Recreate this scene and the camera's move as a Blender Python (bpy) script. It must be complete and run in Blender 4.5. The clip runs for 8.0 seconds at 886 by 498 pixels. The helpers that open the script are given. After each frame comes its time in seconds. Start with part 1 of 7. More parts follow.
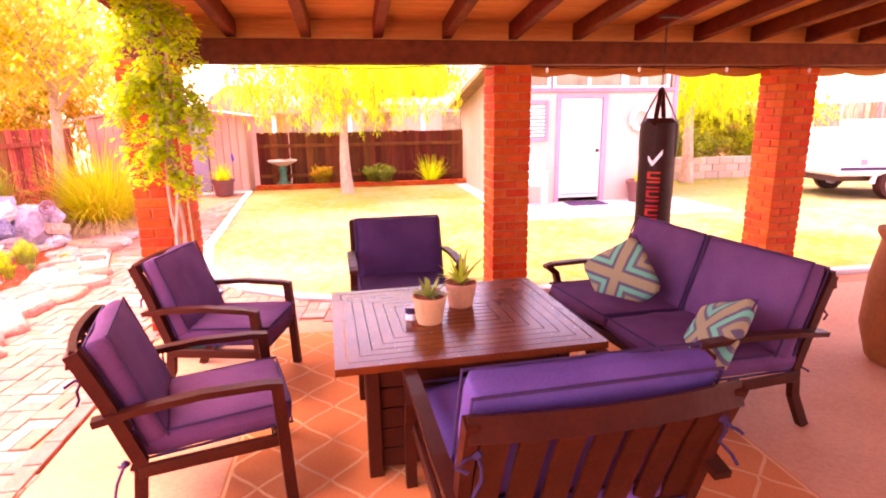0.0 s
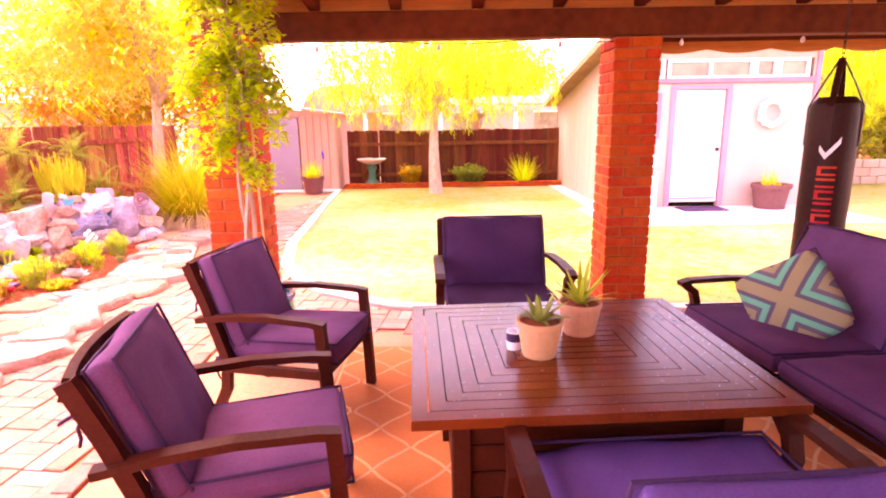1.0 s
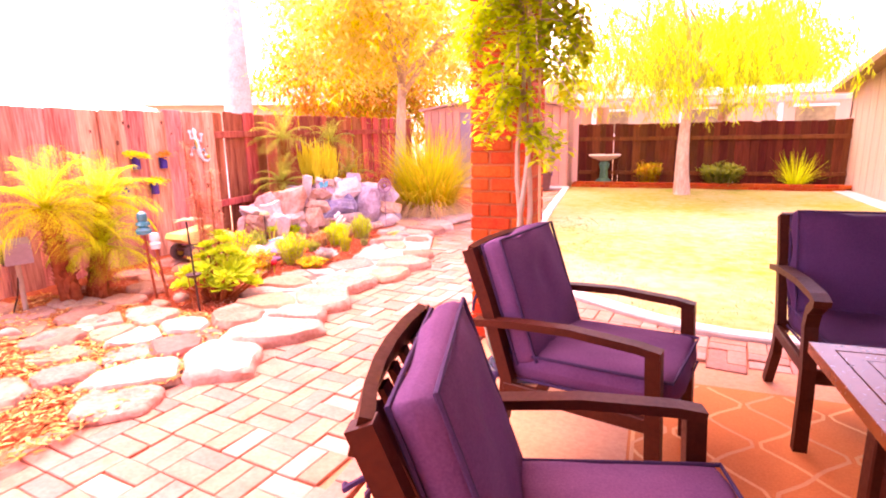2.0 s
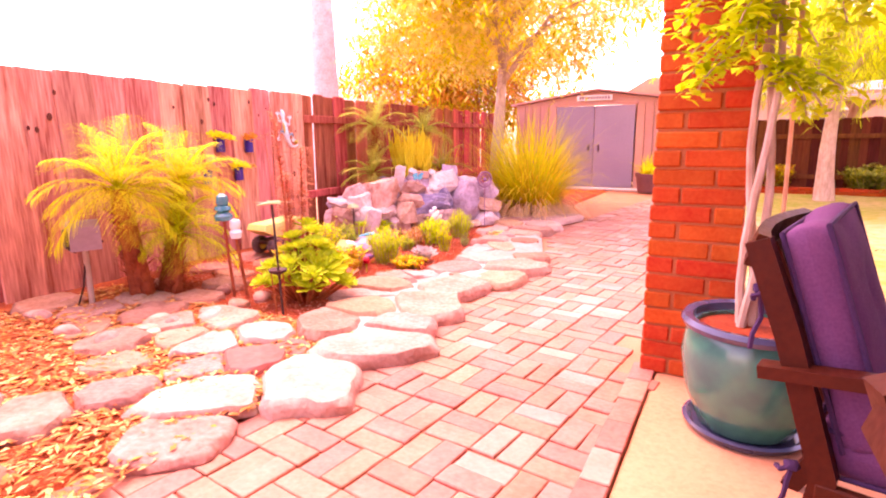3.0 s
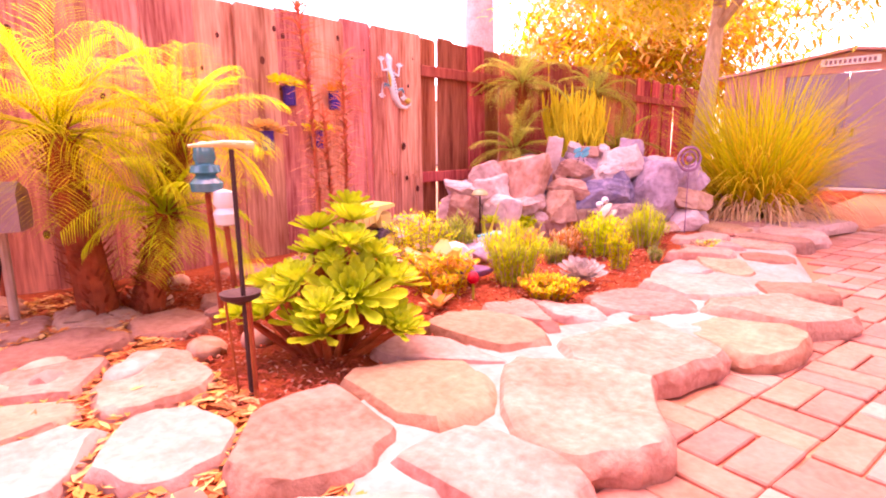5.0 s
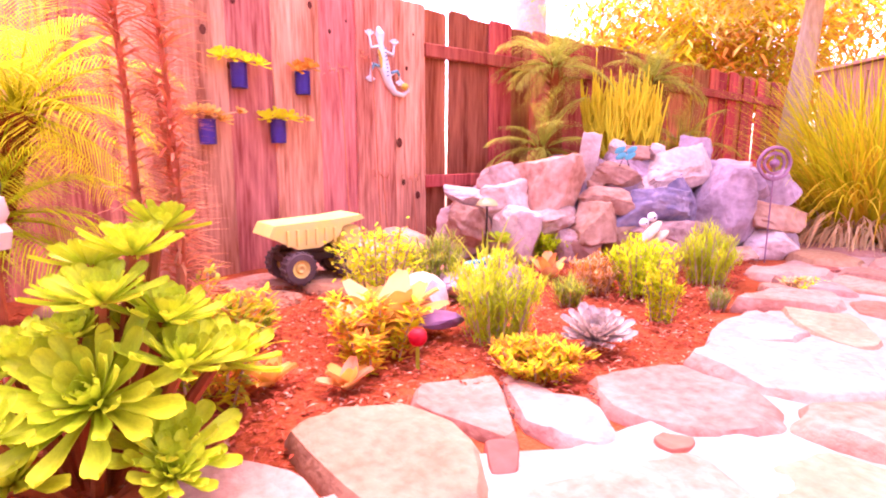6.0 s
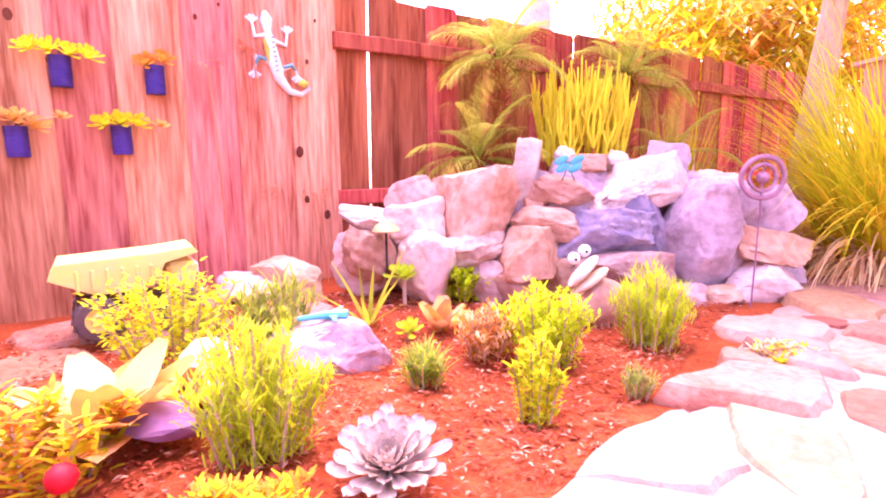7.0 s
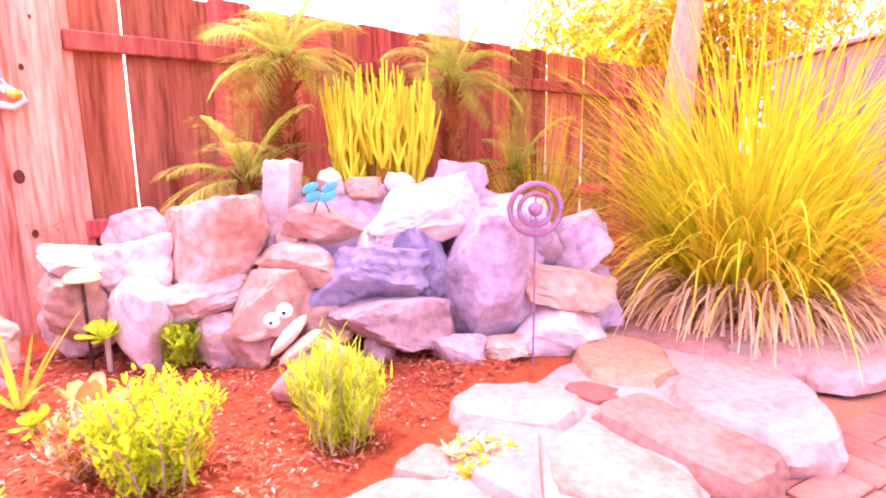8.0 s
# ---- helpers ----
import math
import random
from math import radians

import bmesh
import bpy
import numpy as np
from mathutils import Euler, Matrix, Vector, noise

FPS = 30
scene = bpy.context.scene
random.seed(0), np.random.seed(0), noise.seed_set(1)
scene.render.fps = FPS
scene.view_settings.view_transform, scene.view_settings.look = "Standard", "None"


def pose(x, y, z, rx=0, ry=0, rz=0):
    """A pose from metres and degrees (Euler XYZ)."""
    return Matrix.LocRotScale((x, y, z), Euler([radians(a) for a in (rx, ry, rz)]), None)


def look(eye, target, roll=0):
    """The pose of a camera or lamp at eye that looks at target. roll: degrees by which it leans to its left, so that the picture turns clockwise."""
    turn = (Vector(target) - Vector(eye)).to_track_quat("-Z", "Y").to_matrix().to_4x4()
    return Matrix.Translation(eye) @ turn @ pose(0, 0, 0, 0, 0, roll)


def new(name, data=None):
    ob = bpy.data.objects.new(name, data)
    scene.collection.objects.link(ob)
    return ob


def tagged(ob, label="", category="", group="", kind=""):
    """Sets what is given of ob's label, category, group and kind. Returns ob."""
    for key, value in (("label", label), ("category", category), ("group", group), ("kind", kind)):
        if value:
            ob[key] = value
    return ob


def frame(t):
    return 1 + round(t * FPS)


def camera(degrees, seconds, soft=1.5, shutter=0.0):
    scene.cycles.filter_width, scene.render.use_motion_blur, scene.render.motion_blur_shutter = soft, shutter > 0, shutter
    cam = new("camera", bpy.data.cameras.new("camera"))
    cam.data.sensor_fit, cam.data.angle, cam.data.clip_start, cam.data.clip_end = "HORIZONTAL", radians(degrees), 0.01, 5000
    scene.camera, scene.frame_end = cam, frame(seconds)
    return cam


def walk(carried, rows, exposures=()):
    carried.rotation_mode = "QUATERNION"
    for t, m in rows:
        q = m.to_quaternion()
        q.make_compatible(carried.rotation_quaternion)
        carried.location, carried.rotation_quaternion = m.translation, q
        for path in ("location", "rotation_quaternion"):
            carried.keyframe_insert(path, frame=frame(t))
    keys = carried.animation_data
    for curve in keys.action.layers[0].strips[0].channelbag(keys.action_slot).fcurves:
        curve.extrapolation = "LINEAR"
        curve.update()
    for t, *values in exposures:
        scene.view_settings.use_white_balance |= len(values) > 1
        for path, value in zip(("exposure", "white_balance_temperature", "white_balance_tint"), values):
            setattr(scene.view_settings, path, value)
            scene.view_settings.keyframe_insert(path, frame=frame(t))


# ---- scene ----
cam = camera(78.4, 8.0, soft=2.0)
PATH = [
    (0, (1.057, 1.603, 1.684), (1.375, 3.521, 1.215), -0.8),
    (0.5, (1.118, 1.94, 1.647), (1.192, 3.885, 1.187), -0.9),
    (1, (1.044, 2.277, 1.534), (1.051, 4.225, 1.083), -0.9),
    (1.5, (0.77, 2.619, 1.406), (0.437, 4.541, 0.966), -0.9),
    (2, (0.415, 2.97, 1.312), (-0.291, 4.792, 0.885), -1.1),
    (2.2, (0.287, 3.115, 1.272), (-0.506, 4.901, 0.846), -1.1),
    (3.3, (-0.473, 3.801, 1.019), (-1.426, 5.514, 0.624), -0.5),
    (3.5, (-0.584, 3.973, 0.983), (-1.551, 5.678, 0.588), -0.5),
    (4, (-0.827, 4.363, 0.869), (-1.951, 5.97, 0.481), -0.5),
    (4.5, (-1.063, 4.788, 0.767), (-2.272, 6.334, 0.382), -0.7),
    (4.7, (-1.123, 4.985, 0.74), (-2.424, 6.455, 0.361), -0.8),
    (5.8, (-1.568, 6.002, 0.665), (-3.126, 7.206, 0.315), -0.0),
    (6, (-1.606, 6.166, 0.662), (-3.178, 7.353, 0.311), 0.0),
    (6.5, (-1.664, 6.642, 0.697), (-3.302, 7.735, 0.349), -0.2),
    (7, (-1.735, 7.114, 0.7), (-3.39, 8.183, 0.36), -0.3),
    (7.5, (-1.715, 7.6, 0.73), (-3.353, 8.694, 0.384), -0.6),
    (8, (-1.603, 8.162, 0.798), (-3.206, 9.305, 0.449), -0.8),
]
EXPOSURES = [(0.0, 3.7, 9500, 80), (1.3, 3.7, 9300, 80), (2.2, 3.45, 9300, 84), (4.5, 2.98, 10000, 102), (6.5, 3.45, 7600, 86), (8.0, 3.8, 7500, 80)]
walk(cam, [(t, look(eye, target, roll)) for t, eye, target, roll in PATH], EXPOSURES)

# ---- sky and sun: bright hazy afternoon ----
world = bpy.data.worlds.new("sky")
scene.world = world
world.use_nodes = True
wt = world.node_tree
wt.nodes.clear()
sky = wt.nodes.new("ShaderNodeTexSky")
sky.sky_type = "NISHITA"
sky.sun_disc = False
sky.sun_elevation = radians(70)
sky.sun_rotation = radians(-55)
sky.air_density, sky.dust_density, sky.ozone_density = 1.0, 1.5, 0.6
bg = wt.nodes.new("ShaderNodeBackground")
bg.inputs["Strength"].default_value = 0.15
wo = wt.nodes.new("ShaderNodeOutputWorld")
wt.links.new(sky.outputs[0], bg.inputs["Color"])
wt.links.new(bg.outputs[0], wo.inputs["Surface"])

sun_data = bpy.data.lights.new("sun", "SUN")
sun_data.energy = 0.8
sun_data.angle = radians(70)
sun_data.color = (1.0, 0.93, 0.84)
sun = new("sun", sun_data)
sun.matrix_world = look((-3.5, 2.4, 12), (0, 0, 0))


# ---- materials ----
def mat(name, a, b=None, rough=0.7, metal=0.0, fine=40.0, broad=3.0, bump=0.15, rand=0.12, spec=0.18, stretch=(1, 1, 1), sheen=0.0, through_light=0.0, island=False):
    """Two colours mixed by a broad and a fine noise, with a random shade for each object and a fine relief."""
    m = bpy.data.materials.new(name)
    m.use_nodes = True
    nt = m.node_tree
    n, l = nt.nodes, nt.links
    p = n["Principled BSDF"]
    b = b or tuple(c * 0.72 for c in a)
    tc = n.new("ShaderNodeTexCoord")
    mp = n.new("ShaderNodeMapping")
    mp.inputs["Scale"].default_value = stretch
    l.new(tc.outputs["Object"], mp.inputs["Vector"])
    chance = n.new("ShaderNodeNewGeometry").outputs["Random Per Island"] if island else n.new("ShaderNodeObjectInfo").outputs["Random"]
    off = n.new("ShaderNodeVectorMath")
    off.operation = "SCALE"
    off.inputs["Scale"].default_value = 37.0
    comb = n.new("ShaderNodeCombineXYZ")
    for s in "XYZ":
        l.new(chance, comb.inputs[s])
    l.new(comb.outputs[0], off.inputs[0])
    add = n.new("ShaderNodeVectorMath")
    l.new(mp.outputs[0], add.inputs[0])
    l.new(off.outputs[0], add.inputs[1])
    big, small = n.new("ShaderNodeTexNoise"), n.new("ShaderNodeTexNoise")
    big.inputs["Scale"].default_value, big.inputs["Detail"].default_value = broad, 3
    small.inputs["Scale"].default_value, small.inputs["Detail"].default_value = fine, 4
    l.new(add.outputs[0], big.inputs["Vector"])
    l.new(add.outputs[0], small.inputs["Vector"])
    mixf = n.new("ShaderNodeMath")
    mixf.operation = "MULTIPLY_ADD"
    mixf.inputs[1].default_value = 0.55
    l.new(big.outputs[0], mixf.inputs[0])
    half = n.new("ShaderNodeMath")
    half.operation = "MULTIPLY"
    half.inputs[1].default_value = 0.45
    l.new(small.outputs[0], half.inputs[0])
    l.new(half.outputs[0], mixf.inputs[2])
    ramp = n.new("ShaderNodeMapRange")
    ramp.inputs["From Min"].default_value, ramp.inputs["From Max"].default_value = 0.36, 0.64
    l.new(mixf.outputs[0], ramp.inputs["Value"])
    mix = n.new("ShaderNodeMix")
    mix.data_type = "RGBA"
    mix.inputs["A"].default_value, mix.inputs["B"].default_value = (*a, 1), (*b, 1)
    l.new(ramp.outputs[0], mix.inputs["Factor"])
    hsv = n.new("ShaderNodeHueSaturation")
    val = n.new("ShaderNodeMapRange")
    val.inputs["To Min"].default_value, val.inputs["To Max"].default_value = 1 - rand, 1 + rand
    l.new(chance, val.inputs["Value"])
    l.new(val.outputs[0], hsv.inputs["Value"])
    hue = n.new("ShaderNodeMapRange")
    hue.inputs["To Min"].default_value, hue.inputs["To Max"].default_value = 0.5 - rand * 0.06, 0.5 + rand * 0.06
    wn = n.new("ShaderNodeTexWhiteNoise")
    wn.noise_dimensions = "1D"
    l.new(chance, wn.inputs["W"])
    l.new(wn.outputs["Value"], hue.inputs["Value"])
    l.new(hue.outputs[0], hsv.inputs["Hue"])
    l.new(mix.outputs["Result"], hsv.inputs["Color"])
    l.new(hsv.outputs[0], p.inputs["Base Color"])
    rr = n.new("ShaderNodeMapRange")
    rr.inputs["To Min"].default_value, rr.inputs["To Max"].default_value = max(rough - 0.1, 0.03), min(rough + 0.1, 1)
    l.new(small.outputs[0], rr.inputs["Value"])
    l.new(rr.outputs[0], p.inputs["Roughness"])
    p.inputs["Metallic"].default_value = metal
    p.inputs["Specular IOR Level"].default_value = spec
    if sheen:
        p.inputs["Sheen Weight"].default_value = sheen
    if bump:
        bp = n.new("ShaderNodeBump")
        bp.inputs["Strength"].default_value, bp.inputs["Distance"].default_value = bump, 0.02
        l.new(mixf.outputs[0], bp.inputs["Height"])
        l.new(bp.outputs[0], p.inputs["Normal"])
    if through_light:
        tr = n.new("ShaderNodeBsdfTranslucent")
        l.new(hsv.outputs[0], tr.inputs["Color"])
        ms = n.new("ShaderNodeMixShader")
        ms.inputs[0].default_value = through_light
        l.new(p.outputs[0], ms.inputs[1])
        l.new(tr.outputs[0], ms.inputs[2])
        l.new(ms.outputs[0], n["Material Output"].inputs["Surface"])
    return m


BRICK = mat("fired_brick", (0.52, 0.085, 0.016), (0.42, 0.048, 0.008), 0.85, fine=60, broad=9, bump=0.3, rand=0.13)
MORTAR = mat("mortar", (0.46, 0.14, 0.055), (0.36, 0.095, 0.036), 0.95, fine=80, bump=0.3)
PAVER = mat("paver_clay", (0.43, 0.165, 0.108), (0.33, 0.108, 0.064), 0.7, fine=50, broad=7, bump=0.3, rand=0.13, spec=0.4)
PAVER_ROW = mat("paver_clay_far", (0.43, 0.165, 0.108), (0.33, 0.108, 0.064), 0.7, fine=50, broad=7, bump=0.3, rand=0.13, island=True, spec=0.4)
PAVER_PALE = mat("paver_pale", (0.44, 0.22, 0.16), (0.38, 0.165, 0.115), 0.7, fine=50, broad=7, bump=0.3, rand=0.1, spec=0.4)
JOINT = mat("joint_sand", (0.50, 0.19, 0.10), (0.40, 0.13, 0.065), 1.0, fine=90, bump=0.3)
CONCRETE = mat("concrete", (0.55, 0.255, 0.125), (0.45, 0.185, 0.085), 0.7, fine=50, broad=1.5, bump=0.1)
KERB = mat("kerb_concrete", (0.52, 0.44, 0.42), (0.43, 0.36, 0.34), 0.8, fine=50, broad=2, bump=0.15)
FENCE = mat("weathered_redwood", (0.78, 0.30, 0.215), (0.31, 0.070, 0.044), 0.85, fine=10, broad=1.7, bump=0.45, rand=0.28, stretch=(6, 6, 0.5))
# real dark stain on the back fence; on the west end it paints shade
FENCE_DARK = mat("dark_boards_stain_and_shade", (0.16, 0.035, 0.015), (0.09, 0.018, 0.008), 0.85, fine=9, broad=1.6, bump=0.3, rand=0.3, stretch=(6, 6, 0.5))
KNOT = mat("wood_knot", (0.14, 0.03, 0.018), None, 0.8, fine=80)
TIMBER = mat("dark_timber", (0.17, 0.032, 0.010), (0.09, 0.015, 0.005), 0.75, fine=14, broad=2, bump=0.2, rand=0.15, stretch=(1, 1, 1))
CEILBOARD = mat("ceiling_board", (0.58, 0.26, 0.08), (0.44, 0.17, 0.045), 0.7, fine=14, broad=2, bump=0.15, rand=0.15, stretch=(0.5, 6, 6))
ROOFING = mat("roofing", (0.25, 0.18, 0.14), None, 0.95, fine=60)
GRASS = mat("lawn_turf", (0.17, 0.21, 0.015), (0.46, 0.30, 0.155), 0.95, fine=9, broad=0.62, bump=0.8, through_light=0.1)
SOIL = mat("bark_mulch", (0.40, 0.062, 0.022), (0.20, 0.026, 0.010), 0.95, fine=70, broad=9, bump=1.0)
EARTH = mat("dry_earth", (0.42, 0.26, 0.15), (0.33, 0.19, 0.10), 0.95, fine=20, broad=1, bump=0.4)
STONE = mat("flagstone", (0.46, 0.245, 0.18), (0.29, 0.12, 0.078), 0.9, fine=38, broad=5, bump=0.9, rand=0.18)
ROCK = mat("garden_rock", (0.60, 0.39, 0.36), (0.34, 0.18, 0.16), 0.9, fine=26, broad=5, bump=0.9, rand=0.25)
ROCK_TAN = mat("tan_rock", (0.58, 0.34, 0.25), (0.35, 0.16, 0.10), 0.9, fine=26, broad=5, bump=0.9, rand=0.22)
ROCK_BLUE = mat("blue_slate", (0.36, 0.29, 0.36), (0.14, 0.11, 0.21), 0.8, fine=24, broad=5, bump=0.9, rand=0.2)
FRAME = mat("bronze_brown_frame", (0.066, 0.012, 0.0045), (0.042, 0.007, 0.003), 0.48, fine=70, broad=6, bump=0.04, rand=0.05, spec=0.12)
CUSHION = mat("navy_canvas", (0.15, 0.057, 0.130), (0.105, 0.038, 0.096), 0.9, fine=160, broad=5, bump=0.15, rand=0.08, spec=0.08)
PIPING = mat("navy_piping", (0.06, 0.026, 0.075), None, 0.9, fine=160)
TABLETOP = mat("slatted_tabletop", (0.17, 0.034, 0.005), (0.115, 0.020, 0.004), 0.24, fine=60, broad=6, bump=0.02, rand=0.06, spec=0.25)
TERRACOTTA = mat("buff_pot", (0.62, 0.31, 0.155), (0.52, 0.24, 0.115), 0.7, fine=50, bump=0.1)
LEAF = mat("leaf_green", (0.46, 0.52, 0.05), (0.34, 0.42, 0.035), 0.55, fine=30, broad=4, bump=0.05, rand=0.25, through_light=0.5)
LEAF_YEL = mat("leaf_yellow_green", (0.74, 0.72, 0.03), (0.60, 0.60, 0.02), 0.6, fine=30, broad=3, bump=0.05, rand=0.28, island=True, through_light=0.6)
LEAF_LIME = mat("leaf_lime", (0.60, 0.76, 0.02), (0.46, 0.62, 0.02), 0.6, fine=30, broad=3, bump=0.05, rand=0.25, island=True, through_light=0.55)
LEAF_FROND = mat("leaf_frond", (0.56, 0.60, 0.10), (0.42, 0.48, 0.07), 0.6, fine=30, broad=3, bump=0.05, rand=0.25, island=True, through_light=0.55)
LEAF_DEEP = mat("leaf_deep", (0.30, 0.38, 0.08), (0.20, 0.28, 0.05), 0.55, fine=30, broad=3, rand=0.25, island=True, through_light=0.4)
LEAF_ORANGE = mat("leaf_orange", (0.72, 0.36, 0.05), (0.56, 0.24, 0.03), 0.7, fine=30, broad=3, rand=0.28, island=True, through_light=0.55)
STRAW = mat("dry_blade", (0.84, 0.57, 0.33), (0.70, 0.40, 0.18), 0.8, fine=30, rand=0.25, island=True, through_light=0.3)
BARK = mat("pale_bark", (0.60, 0.42, 0.32), (0.42, 0.26, 0.18), 0.9, fine=20, broad=5, bump=0.6, stretch=(2, 2, 0.6))
PALMBARK = mat("palm_fibre", (0.44, 0.11, 0.035), (0.26, 0.055, 0.018), 0.95, fine=30, broad=9, bump=0.8)
SIDING = mat("tan_siding", (0.62, 0.43, 0.33), (0.57, 0.38, 0.29), 0.8, fine=60, broad=1.2, bump=0.1, stretch=(8, 8, 0.4))
TRIM = mat("mauve_trim", (0.45, 0.24, 0.28), (0.40, 0.20, 0.24), 0.7, fine=60)
WHITE = mat("white_paint", (0.80, 0.78, 0.80), (0.74, 0.72, 0.75), 0.5, fine=60, broad=2, bump=0.03)
METAL_TAN = mat("tan_sheet_metal", (0.56, 0.275, 0.23), (0.49, 0.23, 0.19), 0.55, fine=30, broad=1.5, bump=0.03, spec=0.2)
METAL_GREY = mat("grey_sheet_metal", (0.30, 0.23, 0.31), (0.26, 0.20, 0.27), 0.5, fine=30, broad=1.5, bump=0.03, spec=0.2)
RUG = mat("terracotta_rug", (0.62, 0.19, 0.055), (0.50, 0.135, 0.04), 0.95, fine=120, broad=3, bump=0.15)
RUGLINE = mat("rug_pattern", (0.74, 0.36, 0.16), (0.66, 0.30, 0.13), 0.95, fine=120, broad=3)
BLACK = mat("black_vinyl", (0.045, 0.011, 0.008), (0.025, 0.006, 0.005), 0.45, fine=40, bump=0.05, spec=0.12)
RED = mat("red_print", (0.62, 0.03, 0.02), None, 0.5, fine=40)
LEAF_PALE = mat("leaf_pale_gold", (0.82, 0.72, 0.20), (0.80, 0.62, 0.16), 0.6, fine=30, broad=3, bump=0.05, rand=0.2, island=True, through_light=0.65)
BLADE_GOLD = mat("golden_blade", (0.84, 0.66, 0.05), (0.76, 0.54, 0.03), 0.7, fine=30, rand=0.28, island=True, through_light=0.5)
# brighter, bluer copy of the cushion canvas: light on the near chair, painted in
CANVAS_LIT = mat("navy_canvas_lit", (0.13, 0.07, 0.22), (0.10, 0.05, 0.175), 0.9, fine=160, broad=5, bump=0.15, rand=0.06, spec=0.08)
# cushion canvas darkened for the far chair, its shade held in the colour
CANVAS_SHADED = mat("navy_canvas_shaded", (0.075, 0.028, 0.075), (0.05, 0.018, 0.055), 0.9, fine=160, broad=5, bump=0.15, rand=0.06, spec=0.08)
# redder, darker copy of the redwood: the set-back far boards' shade is in it
FENCE_RED_SHADE = mat("fence_boards_red_shade", (0.62, 0.17, 0.09), (0.26, 0.042, 0.018), 0.85, fine=9, broad=1.6, bump=0.4, rand=0.35, stretch=(6, 6, 0.5))
STONE_BUFF = mat("buff_flagstone", (0.46, 0.25, 0.155), (0.33, 0.15, 0.085), 0.9, fine=38, broad=5, bump=0.9, rand=0.12)
STONE_WHITE = mat("bleached_flagstone", (0.50, 0.30, 0.24), (0.35, 0.18, 0.135), 0.9, fine=38, broad=5, bump=0.9, rand=0.1)
# darker copy of the flagstone colour, dims leftover stones that rendered too bright
STONE_DIMMED = mat("flagstone_dimmed", (0.38, 0.185, 0.125), (0.25, 0.10, 0.06), 0.9, fine=38, broad=5, bump=0.9, rand=0.16)
CEMENT = mat("white_cement", (0.48, 0.32, 0.27), (0.38, 0.22, 0.17), 0.9, fine=40, broad=5, bump=0.3)
IRON = mat("dark_iron", (0.05, 0.025, 0.025), (0.08, 0.04, 0.03), 0.6, metal=0.4, fine=60)


# ---- building helpers ----
class Shape:
    """Vertices and faces of one mesh, gathered piece by piece."""

    def __init__(self):
        self.v, self.f, self.mi, self.current = [], [], [], 0

    def add(self, verts, faces):
        k = len(self.v)
        self.v += [tuple(p) for p in verts]
        self.f += [tuple(i + k for i in f) for f in faces]
        self.mi += [self.current] * len(faces)
        return self

    def box(self, c, s, ch=0.0, m=None):
        """A box with chamfered edges: centre, full size, chamfer, and a turn about its centre."""
        hx, hy, hz = s[0] / 2, s[1] / 2, s[2] / 2
        ch = min(ch, hx * 0.9, hy * 0.9, hz * 0.9)
        if ch <= 0:
            pts = [(x * hx, y * hy, z * hz) for x in (-1, 1) for y in (-1, 1) for z in (-1, 1)]
            fs = [(0, 1, 3, 2), (4, 6, 7, 5), (0, 4, 5, 1), (2, 3, 7, 6), (0, 2, 6, 4), (1, 5, 7, 3)]
        else:
            pts, ix = [], {}
            for x in (-1, 1):
                for y in (-1, 1):
                    for z in (-1, 1):
                        for ax in range(3):
                            q = [x * (hx - ch), y * (hy - ch), z * (hz - ch)]
                            q[ax] = (x * hx, y * hy, z * hz)[ax]
                            ix[x, y, z, ax] = len(pts)
                            pts.append(q)
            fs = []
            for ax in range(3):
                o = [a for a in range(3) if a != ax]
                for sgn in (-1, 1):
                    ring = []
                    for u, w in ((-1, -1), (1, -1), (1, 1), (-1, 1)):
                        k = [0, 0, 0]
                        k[ax], k[o[0]], k[o[1]] = sgn, u, w
                        ring.append(ix[(*k, ax)])
                    flip = (sgn > 0) == (ax == 1)
                    fs.append(tuple(reversed(ring)) if flip else tuple(ring))
                for u in (-1, 1):
                    for w in (-1, 1):
                        k0, k1 = [0, 0, 0], [0, 0, 0]
                        k0[ax], k1[ax] = -1, 1
                        for k in (k0, k1):
                            k[o[0]], k[o[1]] = u, w
                        fs.append((ix[(*k0, o[0])], ix[(*k1, o[0])], ix[(*k1, o[1])], ix[(*k0, o[1])]))
            for x in (-1, 1):
                for y in (-1, 1):
                    for z in (-1, 1):
                        fs.append(tuple(ix[x, y, z, a] for a in range(3)))
        if m is not None:
            pts = [m @ Vector(p) for p in pts]
        return self.add([(p[0] + c[0], p[1] + c[1], p[2] + c[2]) for p in pts], fs)

    def tube(self, pts, radii, seg=8, caps=True):
        """A tube along points; radii: one or one for each point."""
        pts = [Vector(p) for p in pts]
        if not isinstance(radii, (list, tuple)):
            radii = [radii] * len(pts)
        rings, up = [], None
        for i, p in enumerate(pts):
            d = (pts[min(i + 1, len(pts) - 1)] - pts[max(i - 1, 0)]).normalized()
            if up is None:
                up = Vector((0, 0, 1)) if abs(d.z) < 0.9 else Vector((1, 0, 0))
            a = d.cross(up).normalized()
            b = a.cross(d).normalized()
            up = b
            rings.append([p + radii[i] * (a * math.cos(k * math.tau / seg) + b * math.sin(k * math.tau / seg)) for k in range(seg)])
        fs = [(i * seg + k, i * seg + (k + 1) % seg, (i + 1) * seg + (k + 1) % seg, (i + 1) * seg + k) for i in range(len(pts) - 1) for k in range(seg)]
        if caps:
            fs += [tuple(reversed(range(seg))), tuple((len(pts) - 1) * seg + k for k in range(seg))]
        return self.add([v for r in rings for v in r], fs)

